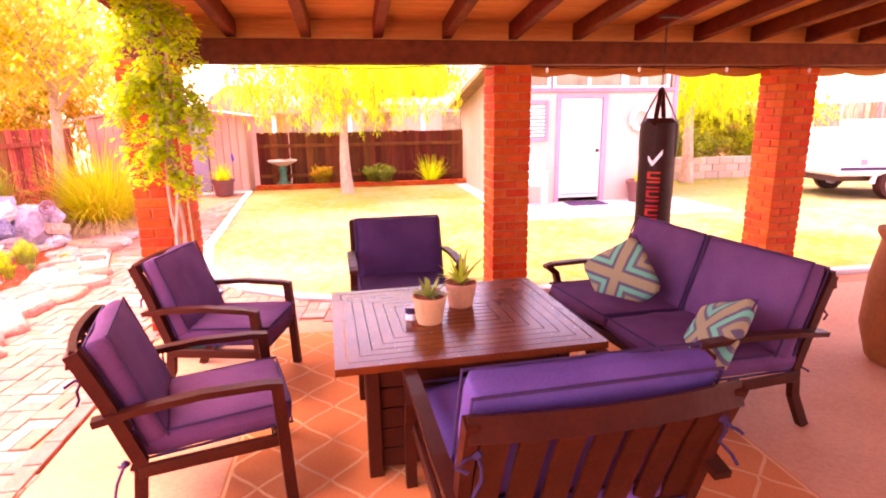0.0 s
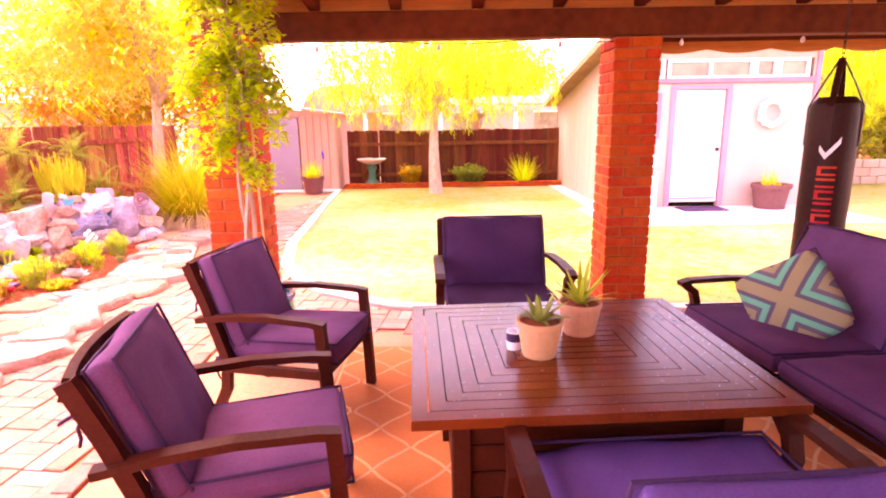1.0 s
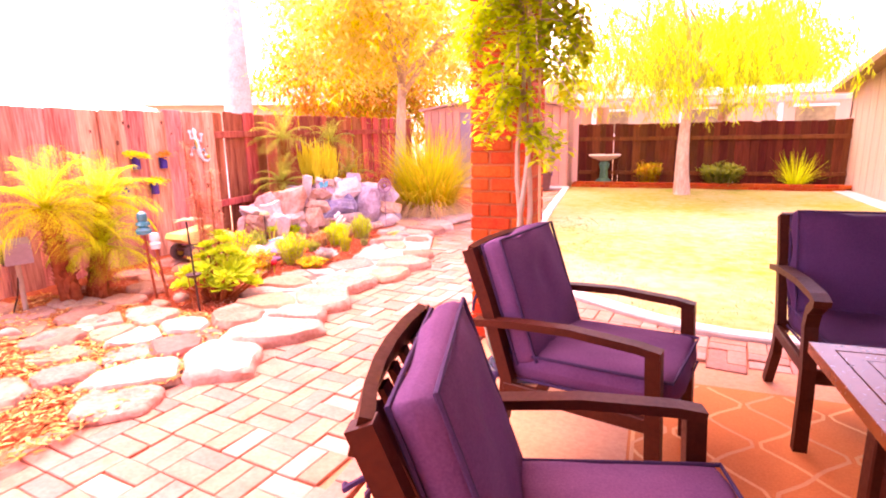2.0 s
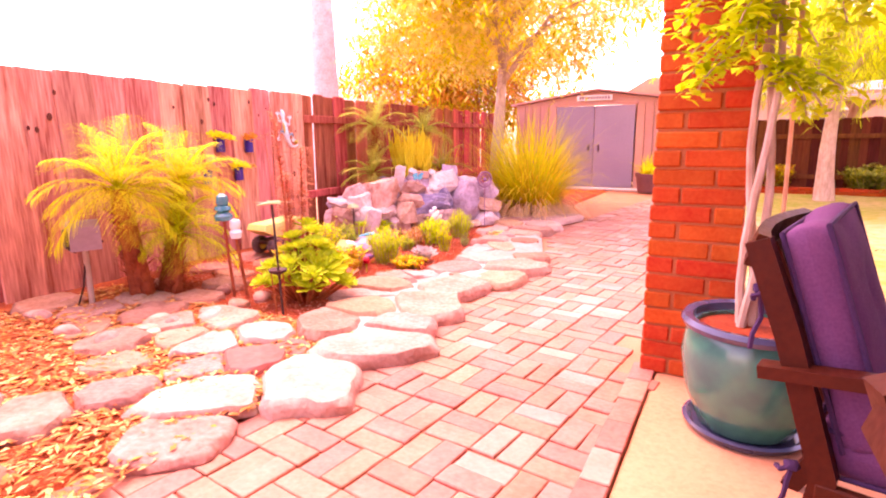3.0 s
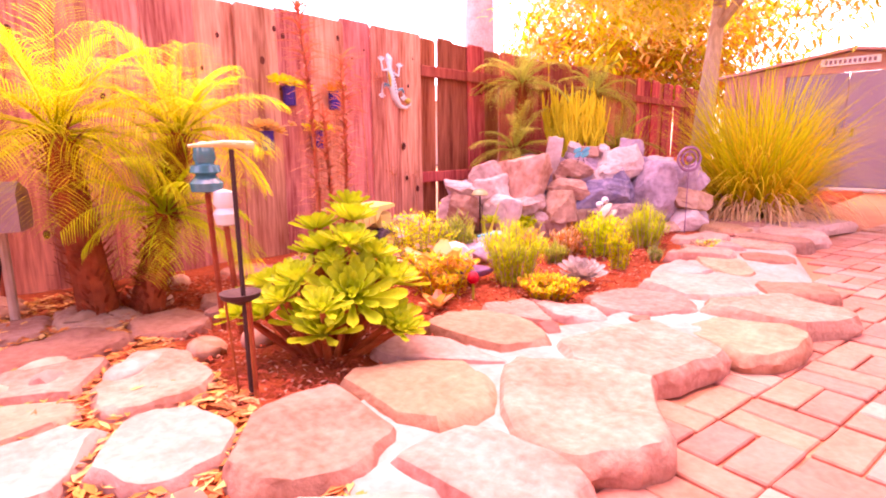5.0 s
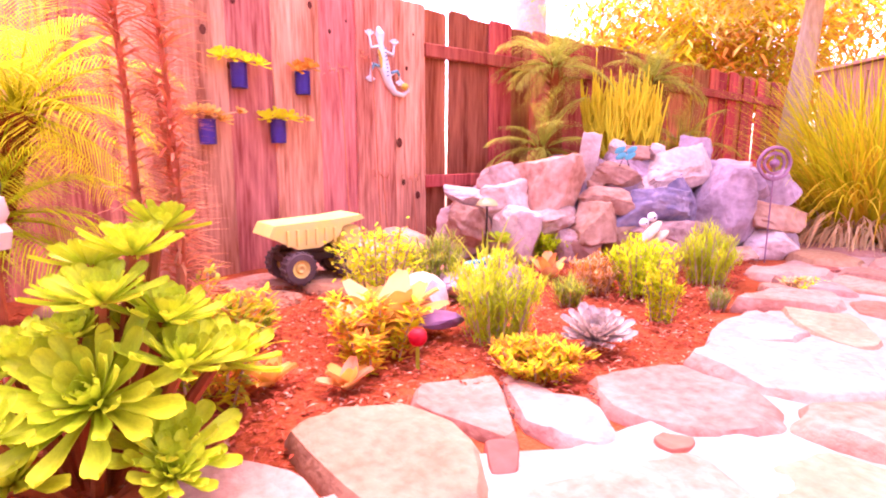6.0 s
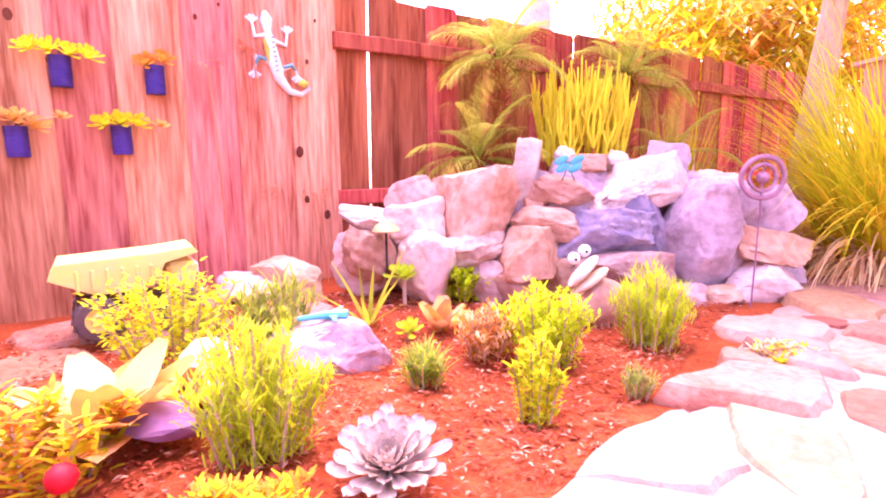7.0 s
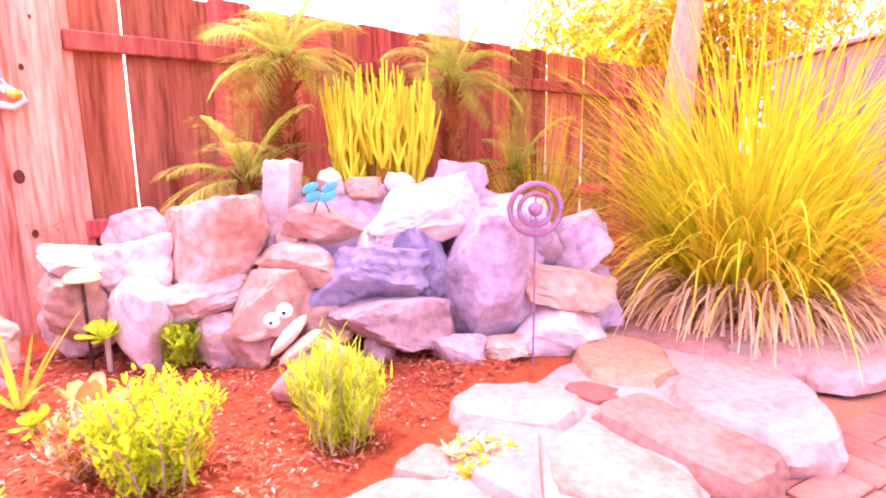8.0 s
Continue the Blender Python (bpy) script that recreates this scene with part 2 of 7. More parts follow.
    def lathe(self, profile, c=(0, 0, 0), seg=24):
        """A profile of (radius, height) turned about the z axis."""
        vs = [(c[0] + r * math.cos(k * math.tau / seg), c[1] + r * math.sin(k * math.tau / seg), c[2] + z) for r, z in profile for k in range(seg)]
        fs = [(i * seg + k, i * seg + (k + 1) % seg, (i + 1) * seg + (k + 1) % seg, (i + 1) * seg + k) for i in range(len(profile) - 1) for k in range(seg)]
        return self.add(vs, fs)

    def blade(self, p, d, length, width, droop, n=4, fold=0.0, tip=0.08, belly=0.35):
        """A leaf from p along d that bends down: a strip, widest at belly."""
        d = Vector(d).normalized()
        side = d.cross(Vector((0, 0, 1)))
        side = side.normalized() if side.length > 1e-3 else Vector((1, 0, 0))
        q, vs = Vector(p), []
        for i in range(n + 1):
            t = i / n
            w = width * 0.5 * (max(tip, (1 - t) ** 0.7) if t > belly else 0.45 + 0.55 * t / belly)
            lift = Vector((0, 0, fold * w))
            vs += [q - side * w + lift, q + side * w + lift]
            q = q + d * (length / n)
            d = (d + Vector((0, 0, -droop / n))).normalized()
        return self.add(vs, [(2 * i, 2 * i + 1, 2 * i + 3, 2 * i + 2) for i in range(n)])

    def rock(self, c, s, seed, turn=0.0, tilt=0.0, rough=0.18, detail=2, flat=0.0, cuts=6):
        """A rock: a ball cut by planes and roughened, of half sizes s."""
        rnd = random.Random(seed)
        vs, fs = ball(detail)
        planes = []
        for _ in range(cuts):
            nrm = Vector((rnd.uniform(-1, 1), rnd.uniform(-1, 1), rnd.uniform(-0.9, 0.9))).normalized()
            planes.append((nrm, rnd.uniform(0.5, 0.78)))
        if flat:
            planes += [(Vector((0, 0, 1)), flat), (Vector((0, 0, -1)), flat)]
        m = Euler((tilt, tilt * 0.6, turn)).to_matrix()
        out = []
        for v in vs:
            q = v.copy()
            for nrm, lim in planes:
                over = q.dot(nrm) - lim
                if over > 0:
                    q -= nrm * over
            q *= 1 + rough * 0.5 * noise.noise(v * 1.6 + Vector((seed * 3.1, 0, 0))) + rough * 0.3 * noise.noise(v * 4.5 + Vector((0, seed * 1.7, 0))) + rough * 0.16 * noise.noise(v * 11 + Vector((seed, 0, 0)))
            q = m @ Vector((q.x * s[0] * 1.3, q.y * s[1] * 1.3, q.z * s[2] * 1.3))
            out.append(q + Vector(c))
        return self.add(out, fs)

    def hewn(self, s, seed, tilt=0.0, cuts=9, rough=0.09):
        """An angular broken rock of half sizes s: a block split by planes, its edges chipped, its sides in layers."""
        rnd = random.Random(seed)
        bm = bmesh.new()
        bmesh.ops.create_cube(bm, size=2)
        for k in range(cuts):
            nrm = Vector((rnd.uniform(-1, 1), rnd.uniform(-1, 1), rnd.uniform(-0.7, 0.7))).normalized()
            bmesh.ops.bisect_plane(bm, geom=bm.verts[:] + bm.edges[:] + bm.faces[:], plane_co=nrm * rnd.uniform(0.68, 1.08), plane_no=nrm, clear_outer=True)
            bmesh.ops.holes_fill(bm, edges=[e for e in bm.edges if e.is_boundary])
        bmesh.ops.remove_doubles(bm, verts=bm.verts, dist=0.05)
        bmesh.ops.bevel(bm, geom=bm.edges[:], offset=0.045, segments=1, affect="EDGES")
        bmesh.ops.triangulate(bm, faces=bm.faces)
        for _ in range(3):
            bmesh.ops.subdivide_edges(bm, edges=[e for e in bm.edges if e.calc_length() > 0.16], cuts=1, use_grid_fill=True)
            bmesh.ops.triangulate(bm, faces=bm.faces)
        bm.verts.index_update()
        m = Euler((tilt, tilt * 0.7, 0)).to_matrix()
        lay = Euler((rnd.uniform(-0.5, 0.5), rnd.uniform(-0.5, 0.5), 0)).to_matrix()
        out = []
        for v in bm.verts:
            c = v.co
            bed = noise.noise(Vector((seed * 2.3, 0, (lay @ c).z * 3.2))) + 0.5 * noise.noise(Vector((seed * 1.3, 3, (lay @ c).z * 8)))
            chip = -abs(noise.noise(c * 2.3 + Vector((0, seed * 1.7, 0)))) + 0.5 * noise.noise(c * 6 + Vector((seed, 0, 0)))
            q = c * (1 + rough * noise.noise(c * 1.2 + Vector((seed * 3.1, 0, 0))) + rough * 0.55 * bed + rough * 0.9 * chip + rough * 0.35 * noise.noise(c * 14 + Vector((0, 0, seed))))
            out.append(m @ Vector((q.x * s[0], q.y * s[1], q.z * s[2])))
        fs = [tuple(v.index for v in f.verts) for f in bm.faces]
        bm.free()
        return self.add(out, fs)

    def pillow(self, w, d, th, m, n=14, seed=0, corner=0.12, dent=0.0, boxed=False):
        """A stuffed cushion: a rounded, piped slab w by d, th thick, at the pose m."""
        def at(u, v, side):
            x, y = u * w / 2, v * d / 2
            e = max(abs(u), abs(v))
            r = (1 - e ** (18 if boxed else 6)) ** 0.5 if e < 1 else 0.0
            k = (abs(u) * abs(v)) ** 6
            x, y = x * (1 - corner * 0.35 * k), y * (1 - corner * 0.35 * k)
            puff = (0.78 + 0.24 * (1 - u * u) * (1 - v * v)) if boxed else (0.62 + 0.38 * (1 - u * u) * (1 - v * v))
            wr = 0.16 * noise.noise(Vector((u * 2.0 + seed, v * 2.0, side * 3))) + 0.07 * noise.noise(Vector((u * 6 + seed, v * 2.5, side)))
            x, y = x + 0.03 * w * noise.noise(Vector((v * 1.6, seed * 1.3, 2))) * abs(u), y + 0.035 * d * noise.noise(Vector((u * 1.8, seed * 2.1, 5))) * abs(v)
            z = side * th / 2 * r * (puff + wr - dent * math.exp(-(u * u + (v - 0.2) ** 2) * 20))
            return m @ Vector((x, y, z))
        us = [math.sin((i / n * 2 - 1) * math.pi / 2) for i in range(n + 1)]
        for side in (1, -1):
            vs = [at(u, v, side) for v in us for u in us]
            fs = [(j * (n + 1) + i, j * (n + 1) + i + 1, (j + 1) * (n + 1) + i + 1, (j + 1) * (n + 1) + i) for j in range(n) for i in range(n)]
            self.add(vs, fs if side > 0 else [tuple(reversed(f)) for f in fs])
        return self

    def prism(self, poly, z0, z1, inset=0.0, drop=0.0, jitter=0.0, seed=0):
        """A stone slab on a polygon (counter-clockwise): rough sides, a worn edge and an uneven top."""
        n = len(poly)
        cx, cy = sum(p[0] for p in poly) / n, sum(p[1] for p in poly) / n
        rings = []
        for k, z, rg in ((1.02, z0, 0.0), (1.03, z0 + (z1 - z0) * 0.45, 0.05), (1.0, z1 - drop, 0.04), (1 - inset, z1 - drop * 0.1, 0.035), (0.86, z1, 0.03), (0.62, z1, 0.02), (0.3, z1, 0.02)):
            ring = []
            for x, y in poly:
                q = k * (1 + rg * 2 * noise.noise(Vector((x * 14 + seed, y * 14, z * 20))))
                up = 0 if z == z0 else jitter * (noise.noise(Vector((x * k * 7 + seed * 2, y * k * 7, 1))) * 1.6 + noise.noise(Vector((x * k * 22, y * k * 22, seed))) * 0.7)
                ring.append((cx + (x - cx) * q, cy + (y - cy) * q, z + up))
            rings.append(ring)
        vs = [v for r in rings for v in r] + [(cx, cy, z1 + jitter * noise.noise(Vector((seed, 1, 1))))]
        m = len(rings)
        fs = [(i * n + k, i * n + (k + 1) % n, (i + 1) * n + (k + 1) % n, (i + 1) * n + k) for i in range(m - 1) for k in range(n)]
        fs += [((m - 1) * n + k, (m - 1) * n + (k + 1) % n, m * n) for k in range(n)]
        return self.add(vs, fs)


BALLS = {}


def ball(detail):
    if detail not in BALLS:
        bm = bmesh.new()
        bmesh.ops.create_icosphere(bm, subdivisions=detail, radius=1)
        BALLS[detail] = ([v.co.copy() for v in bm.verts], [tuple(v.index for v in f.verts) for f in bm.faces])
        bm.free()
    return BALLS[detail]


def mesh_of(name, shape, materials, smooth=False):
    me = bpy.data.meshes.new(name)
    me.from_pydata(shape.v, [], shape.f)
    for m in materials if isinstance(materials, (list, tuple)) else [materials]:
        me.materials.append(m)
    me.polygons.foreach_set("use_smooth", [smooth] * len(me.polygons))
    if max(shape.mi, default=0) > 0:
        me.polygons.foreach_set("material_index", shape.mi)
    if smooth:
        me.set_sharp_from_angle(angle=radians(38))
    me.update()
    return me


def part(name, shape, material, parent=None, label="", smooth=False, at=None):
    ob = new(name, mesh_of(name, shape, material, smooth))
    if at is not None:
        ob.matrix_basis = at
    if parent is not None:
        ob.parent = parent
    return tagged(ob, label) if label else ob


def thing(name, m=None, label="", category="", group="", kind=""):
    ob = new(name)
    ob.empty_display_size = 0.1
    if m is not None:
        ob.matrix_basis = m
    return tagged(ob, label, category, group, kind)


def lerp(pts, y):
    """x for y along a list of (y, x)."""
    if y <= pts[0][0]:
        return pts[0][1]
    for (a, xa), (b, xb) in zip(pts, pts[1:]):
        if y <= b:
            return xa + (xb - xa) * (y - a) / (b - a)
    return pts[-1][1]


# ---- ground ----
g = Shape()
g.add([(-400, -400, -0.06), (400, -400, -0.06), (400, 400, -0.06), (-400, 400, -0.06)], [(0, 1, 2, 3)])
ground = tagged(part("ground", g, EARTH), "dry tan earth running out past the fences", "ground", kind="structure")

# the patio's slab and the bed of the pavers
slab = tagged(part("floor", Shape().box((4.2, 1.08, -0.09), (9.5, 10.16, 0.18), 0.01), CONCRETE), "smooth pinkish concrete patio slab under the porch roof", "floor", kind="structure")
bed = Shape()
bed.box((-2.2, 6.0, -0.043), (3.25, 20.0, 0.07))
bed.box((4.0, 6.9, -0.044), (9.2, 1.5, 0.066))
pavement = tagged(part("pavement", bed, JOINT), "weathered red clay pavers in a basket weave with sandy joints", "pavement", kind="structure")

# lawn: a gently uneven sheet with a curved near corner
LAWN_EDGE = [(6.62, 2.8), (6.70, 0.95), (6.85, 0.45), (7.15, 0.02), (7.6, -0.33), (8.2, -0.63), (9.3, -0.86), (12.5, -1.12), (15.8, -1.35)]


def lawn_x(y):
    return lerp(LAWN_EDGE, y)


lawn_shape = Shape()
rows_y = [6.56 + 9.3 * (i / 60) ** 1.4 for i in range(61)]
cols = 60
for y in rows_y:
    x0 = lawn_x(y)
    for i in range(cols + 1):
        x = x0 + (17 - x0) * (i / cols) ** 1.3
        lawn_shape.v.append((x, y, 0.012 + 0.012 * noise.noise(Vector((x * 1.3, y * 1.3, 0)))))
lawn_shape.f = [(j * (cols + 1) + i, j * (cols + 1) + i + 1, (j + 1) * (cols + 1) + i + 1, (j + 1) * (cols + 1) + i) for j in range(60) for i in range(cols)]
lawn_shape.mi = [0] * len(lawn_shape.f)
lawn = tagged(part("lawn", lawn_shape, GRASS, smooth=True), "patchy dry lawn, green in the middle and straw-yellow round the edge", "lawn", kind="structure")
blades = Shape()
rnd = random.Random(3)
for _ in range(16000):
    y = 6.62 + 4.5 * rnd.random() ** 1.5
    x = lawn_x(y) + 0.02 + 8.5 * rnd.random() ** 1.2
    if noise.noise(Vector((x * 0.8, y * 0.8, 4))) < -0.25:
        continue
    a, hgt, w = rnd.uniform(0, math.tau), rnd.uniform(0.012, 0.03), 0.004 + 0.0012 * (y - 6)
    dx, dy = math.cos(a) * w, math.sin(a) * w
    blades.add([(x - dx, y - dy, 0.005), (x + dx, y + dy, 0.005), (x + rnd.uniform(-0.03, 0.03), y + rnd.uniform(-0.03, 0.03), hgt)], [(0, 1, 2)])
tagged(part("grass", blades, GRASS), "short yellow-green blades standing over the lawn", "grass", kind="stuff")

# kerb along the lawn
kerb = Shape()
kpts = [Vector((lawn_x(y) - 0.06, y, 0)) for y in (15.3, 14, 12.5, 11, 10, 9.3, 8.7, 8.2, 7.9, 7.6, 7.35, 7.15, 7.0, 6.85)] + [Vector((x, y, 0)) for x, y in ((0.62, 6.72), (0.93, 6.63), (1.8, 6.57), (2.8, 6.54), (5, 6.5), (9.5, 6.46))]
for i, p in enumerate(kpts):
    d = (kpts[min(i + 1, len(kpts) - 1)] - kpts[max(i - 1, 0)]).normalized()
    nrm = Vector((-d.y, d.x, 0)) * 0.065
    for q, z in ((-1, -0.05), (-1, 0.028), (-0.85, 0.04), (0.85, 0.04), (1, 0.028), (1, -0.05)):
        kerb.v.append((p.x + nrm.x * q, p.y + nrm.y * q, z))
kerb.f = [(i * 6 + k, i * 6 + k + 1, (i + 1) * 6 + k + 1, (i + 1) * 6 + k) for i in range(len(kpts) - 1) for k in range(5)]
kerb.mi = [0] * len(kerb.f)
tagged(part("kerb", kerb, KERB), "pale concrete mowing kerb curving round the lawn", "kerb", kind="structure")

# mulch bed
MULCH_X = [(5.6, -2.5), (6.1, -2.5), (6.7, -2.62), (7.0, -2.42), (7.5, -2.35), (7.9, -2.42), (8.3, -2.6), (9.1, -2.85), (9.6, -3.0), (11.5, -2.9)]
STONE_X = [(2.0, -2.3), (4.3, -2.03), (5.0, -1.86), (6.0, -1.78), (6.5, -1.82), (7.4, -1.7), (7.8, -1.63), (8.5, -1.78), (9.4, -2.1), (10.0, -2.2), (11.2, -2.36), (12.5, -2.55)]
ms = Shape()
ny, nx = 90, 40
for j in range(ny + 1):
    y = 2.0 + 12.8 * j / ny
    for i in range(nx + 1):
        x = -4.95 + (lerp(STONE_X, y) - 0.06 + 4.95) * i / nx
        ms.v.append((x, y, -0.04 if i == nx else 0.028 + 0.02 * noise.noise(Vector((x * 2, y * 2, 1))) + 0.012 * noise.noise(Vector((x * 9, y * 9, 1)))))
ms.f = [(j * (nx + 1) + i, j * (nx + 1) + i + 1, (j + 1) * (nx + 1) + i + 1, (j + 1) * (nx + 1) + i) for j in range(ny) for i in range(nx)]
ms.mi = [0] * len(ms.f)
tagged(part("garden_bed", ms, SOIL, smooth=True), "garden bed of red-brown bark mulch", "garden bed", kind="structure")

# ---- fences ----
def board(w, h, seed):
    """A fence board with clipped corners and a worn top."""
    r = random.Random(seed)
    s = Shape()
    cl = 0.02
    prof = [(-w / 2, 0), (w / 2, 0), (w / 2, h - cl - r.uniform(0, 0.01)), (w / 2 - cl, h), (-w / 2 + cl, h - r.uniform(0, 0.008)), (-w / 2, h - cl)]
    n = len(prof)
    th, iv = 0.019, 0.006
    vs = []
    for y, k in ((-th / 2, iv), (-th / 2 + 0.006, 0), (th / 2 - 0.006, 0), (th / 2, iv)):
        vs += [(x - math.copysign(k, x), y, z - (k if z > 0.1 else 0)) for x, z in prof]
    s.add(vs, [tuple(range(n)), tuple(reversed(range(3 * n, 4 * n)))] + [(a * n + k, a * n + k + n, a * n + n + (k + 1) % n, a * n + (k + 1) % n) for a in range(3) for k in range(n)])
    return s


def fence(name, a, b, height, w, material, label, base=0.0, back=False, rails=(0.35, 1.3), seed=0, gapchance=0.02, rail_from=0.0):
    """A board fence from a to b, its boards facing the yard, or behind the rails when back."""
    root = thing(name, None, label, "fence", kind="structure")
    a, b = Vector((*a, 0)), Vector((*b, 0))
    d = (b - a).normalized()
    nrm = Vector((-d.y, d.x, 0))
    ang = math.degrees(math.atan2(d.y, d.x))
    count = int((b - a).length / w)
    w = (b - a).length / count
    r = random.Random(seed)
    metal = [mesh_of("board", board(w - g2, height + dh, seed + k), material) for k, (g2, dh) in enumerate(((-0.022, 0), (-0.018, 0.012), (-0.022, -0.012), (0.034, 0.015), (-0.024, -0.005)))]
    for i in range(count):
        p = a + d * (w * (i + 0.5)) + nrm * ((i % 2 - 0.5) * 0.024 + r.uniform(-0.004, 0.004) - (0.05 if back else 0.0))
        o = new("board", metal[3 if r.random() < gapchance else r.choice((0, 1, 2, 4))])
        o.parent = root
        o.matrix_basis = pose(p.x, p.y, base, r.uniform(-0.5, 0.5), r.uniform(-0.5, 0.5), ang + r.uniform(-1, 1))
    for z in rails:
        s = Shape().box((0, 0, 0), ((b - a).length * (1 - rail_from), 0.04, 0.085), 0.006)
        q = a + (b - a) * (0.5 + rail_from / 2) + nrm * (0.0 if back else -0.04)
        part("rail", s, material, root, at=pose(q.x, q.y, z, 0, 0, ang))
    n_post = max(2, int((b - a).length / 2.4))
    for i in range(n_post):
        q = a + (b - a) * (i / max(n_post - 1, 1)) - nrm * (0.09 if not back else 0.095)
        part("post", Shape().box((0, 0, height / 2), (0.09, 0.09, height + 0.02), 0.006), material, root, at=pose(q.x, q.y, base, 0, 0, ang))
    return root


# the shade at this end is put in as dark board colour
fence("fence_west_near", (-4.62, 5.3), (-4.5, 0.5), 1.6, 0.245, FENCE_DARK, "end of the board fence, its shade put in as dark boards", seed=30)
fence("fence_west", (-4.58, 8.26), (-4.497, 5.24), 1.58, 0.245, FENCE, "weathered red-brown redwood board fence with knots", seed=10, gapchance=0.0)
fence("fence_west_far", (-4.95, 15.0), (-4.60, 8.27), 1.58, 0.215, FENCE_RED_SHADE, "weathered redwood fence with its rails showing and gaps of light", back=True, rails=(0.47, 1.31), seed=40, gapchance=0.09)
fence("fence_north", (5.2, 16.0), (-1.2, 16.0), 1.32, 0.145, FENCE_DARK, "dark stained board fence behind the lawn", base=0.06, back=True, rails=(0.3, 1.05), seed=70)
fence("fence_east", (17.0, 9.6), (17.0, 24.0), 2.0, 0.2, FENCE, "reddish board fence far off beyond the trailer", seed=90)

# ---- porch roof ----
def wall(name, c, s, material, label):
    return tagged(part(name, Shape().box(c, s, 0.01), material), label, "wall", kind="structure")


# never in view: a wall added to close the porch on the house side
wall("wall_south", (4.0, -3.6, 1.5), (10.5, 0.2, 3.2), SIDING, "plain tan stucco house wall, added unseen to close the porch")

ROOF_Y, ROOF_Z, SLOPE = 6.95, 2.33, 0.10


def roof_z(y):
    return ROOF_Z + (ROOF_Y - y) * SLOPE


roof = thing("porch_roof", None, "open timber porch roof of planks on dark rafters", "roof", kind="structure")
rs = Shape()
y1, y0 = 7.05, -3.6
rs.add([(-0.5, y1, roof_z(y1) + 0.175), (9.3, y1, roof_z(y1) + 0.175), (9.3, y0, roof_z(y0) + 0.175), (-0.5, y0, roof_z(y0) + 0.175)] + [(-0.5, y1, roof_z(y1) + 0.2), (9.3, y1, roof_z(y1) + 0.2), (9.3, y0, roof_z(y0) + 0.2), (-0.5, y0, roof_z(y0) + 0.2)], [(0, 1, 2, 3), (7, 6, 5, 4), (0, 4, 5, 1), (1, 5, 6, 2), (2, 6, 7, 3), (3, 7, 4, 0)])
part("roofing", rs, ROOFING, roof)
boards = Shape()
y = 7.0
tilt = Euler((-math.atan(SLOPE), 0, 0)).to_matrix()
while y > -3.5:
    boards.box((4.4, y, roof_z(y) + 0.158), (9.76, 0.138, 0.02), 0.004, tilt)
    y -= 0.145
tagged(part("ceiling", boards, CEILBOARD), "honey-brown tongue and groove ceiling boards", "ceiling", kind="structure")
rl = 10.6
for i in range(16):
    x = -0.48 + 0.608 * i
    s = Shape().box((0, 0, 0), (0.085, rl, 0.14), 0.006)
    part("rafter", s, TIMBER, roof, at=Matrix.Translation((x, 1.72, roof_z(1.72) + 0.075)) @ tilt.to_4x4())
part("blocking", Shape().box((4.4, 6.66, 2.43), (9.7, 0.04, 0.19), 0.004), CEILBOARD, roof)
part("beam", Shape().box((4.3, 6.62, 2.245), (10.0, 0.14, 0.2), 0.01), TIMBER, roof)


# ---- patio furniture ----
def bar(s, pts, side, w, t):
    """A flat bar along points: w wide along side, t thick across it."""
    pts, side = [Vector(p) for p in pts], Vector(side).normalized()
    vs = []
    for i, p in enumerate(pts):
        d = (pts[min(i + 1, len(pts) - 1)] - pts[max(i - 1, 0)]).normalized()
        n = d.cross(side).normalized()
        vs += [p + side * (a * w / 2) + n * (b * t / 2) for a, b in ((-1, -1), (1, -1), (1, 1), (-1, 1))]
    k = len(pts)
    fs = [(4 * i + j, 4 * i + (j + 1) % 4, 4 * i + 4 + (j + 1) % 4, 4 * i + 4 + j) for i in range(k - 1) for j in range(4)]
    return s.add(vs, fs + [(3, 2, 1, 0), (4 * k - 4, 4 * k - 3, 4 * k - 2, 4 * k - 1)])


def piping(w, d, m, r=0.006):
    pts = []
    for a, b in ((-1, -1), (1, -1), (1, 1), (-1, 1), (-1, -1)):
        pts.append(m @ Vector((a * (w / 2 - 0.004), b * (d / 2 - 0.004), 0)))
    full = []
    for p, q in zip(pts, pts[1:]):
        full += [p.lerp(q, k / 5) for k in range(5)]
    full.append(pts[0])
    return Shape().tube(full, r, 6)


def cushion(name, w, d, th, m, parent, seed, label="", dent=0.0):
    c = part(name, Shape().pillow(w, d, th, m, 20, seed, 0.1, dent, True), CUSHION, parent, label, True)
    for side in (-1, 1):
        part("piping", piping(w - 0.012, d - 0.012, m @ Matrix.Translation((0, 0, side * th * 0.34))), PIPING, c, smooth=True)
    return c


def ties(parent, x, y, z, seed):
    r = random.Random(seed)
    s = Shape()
    for k in range(2):
        q = [(x, y, z)]
        for i in range(4):
            q.append((q[-1][0] + r.uniform(-0.03, 0.03), q[-1][1] - 0.008 + r.uniform(-0.015, 0.015), q[-1][2] - 0.028 * (k + 0.3)))
        s.tube(q, 0.006, 5)
    s.rock((x, y, z), (0.016, 0.016, 0.014), seed, detail=1)
    part("tie", s, PIPING, parent, smooth=True)


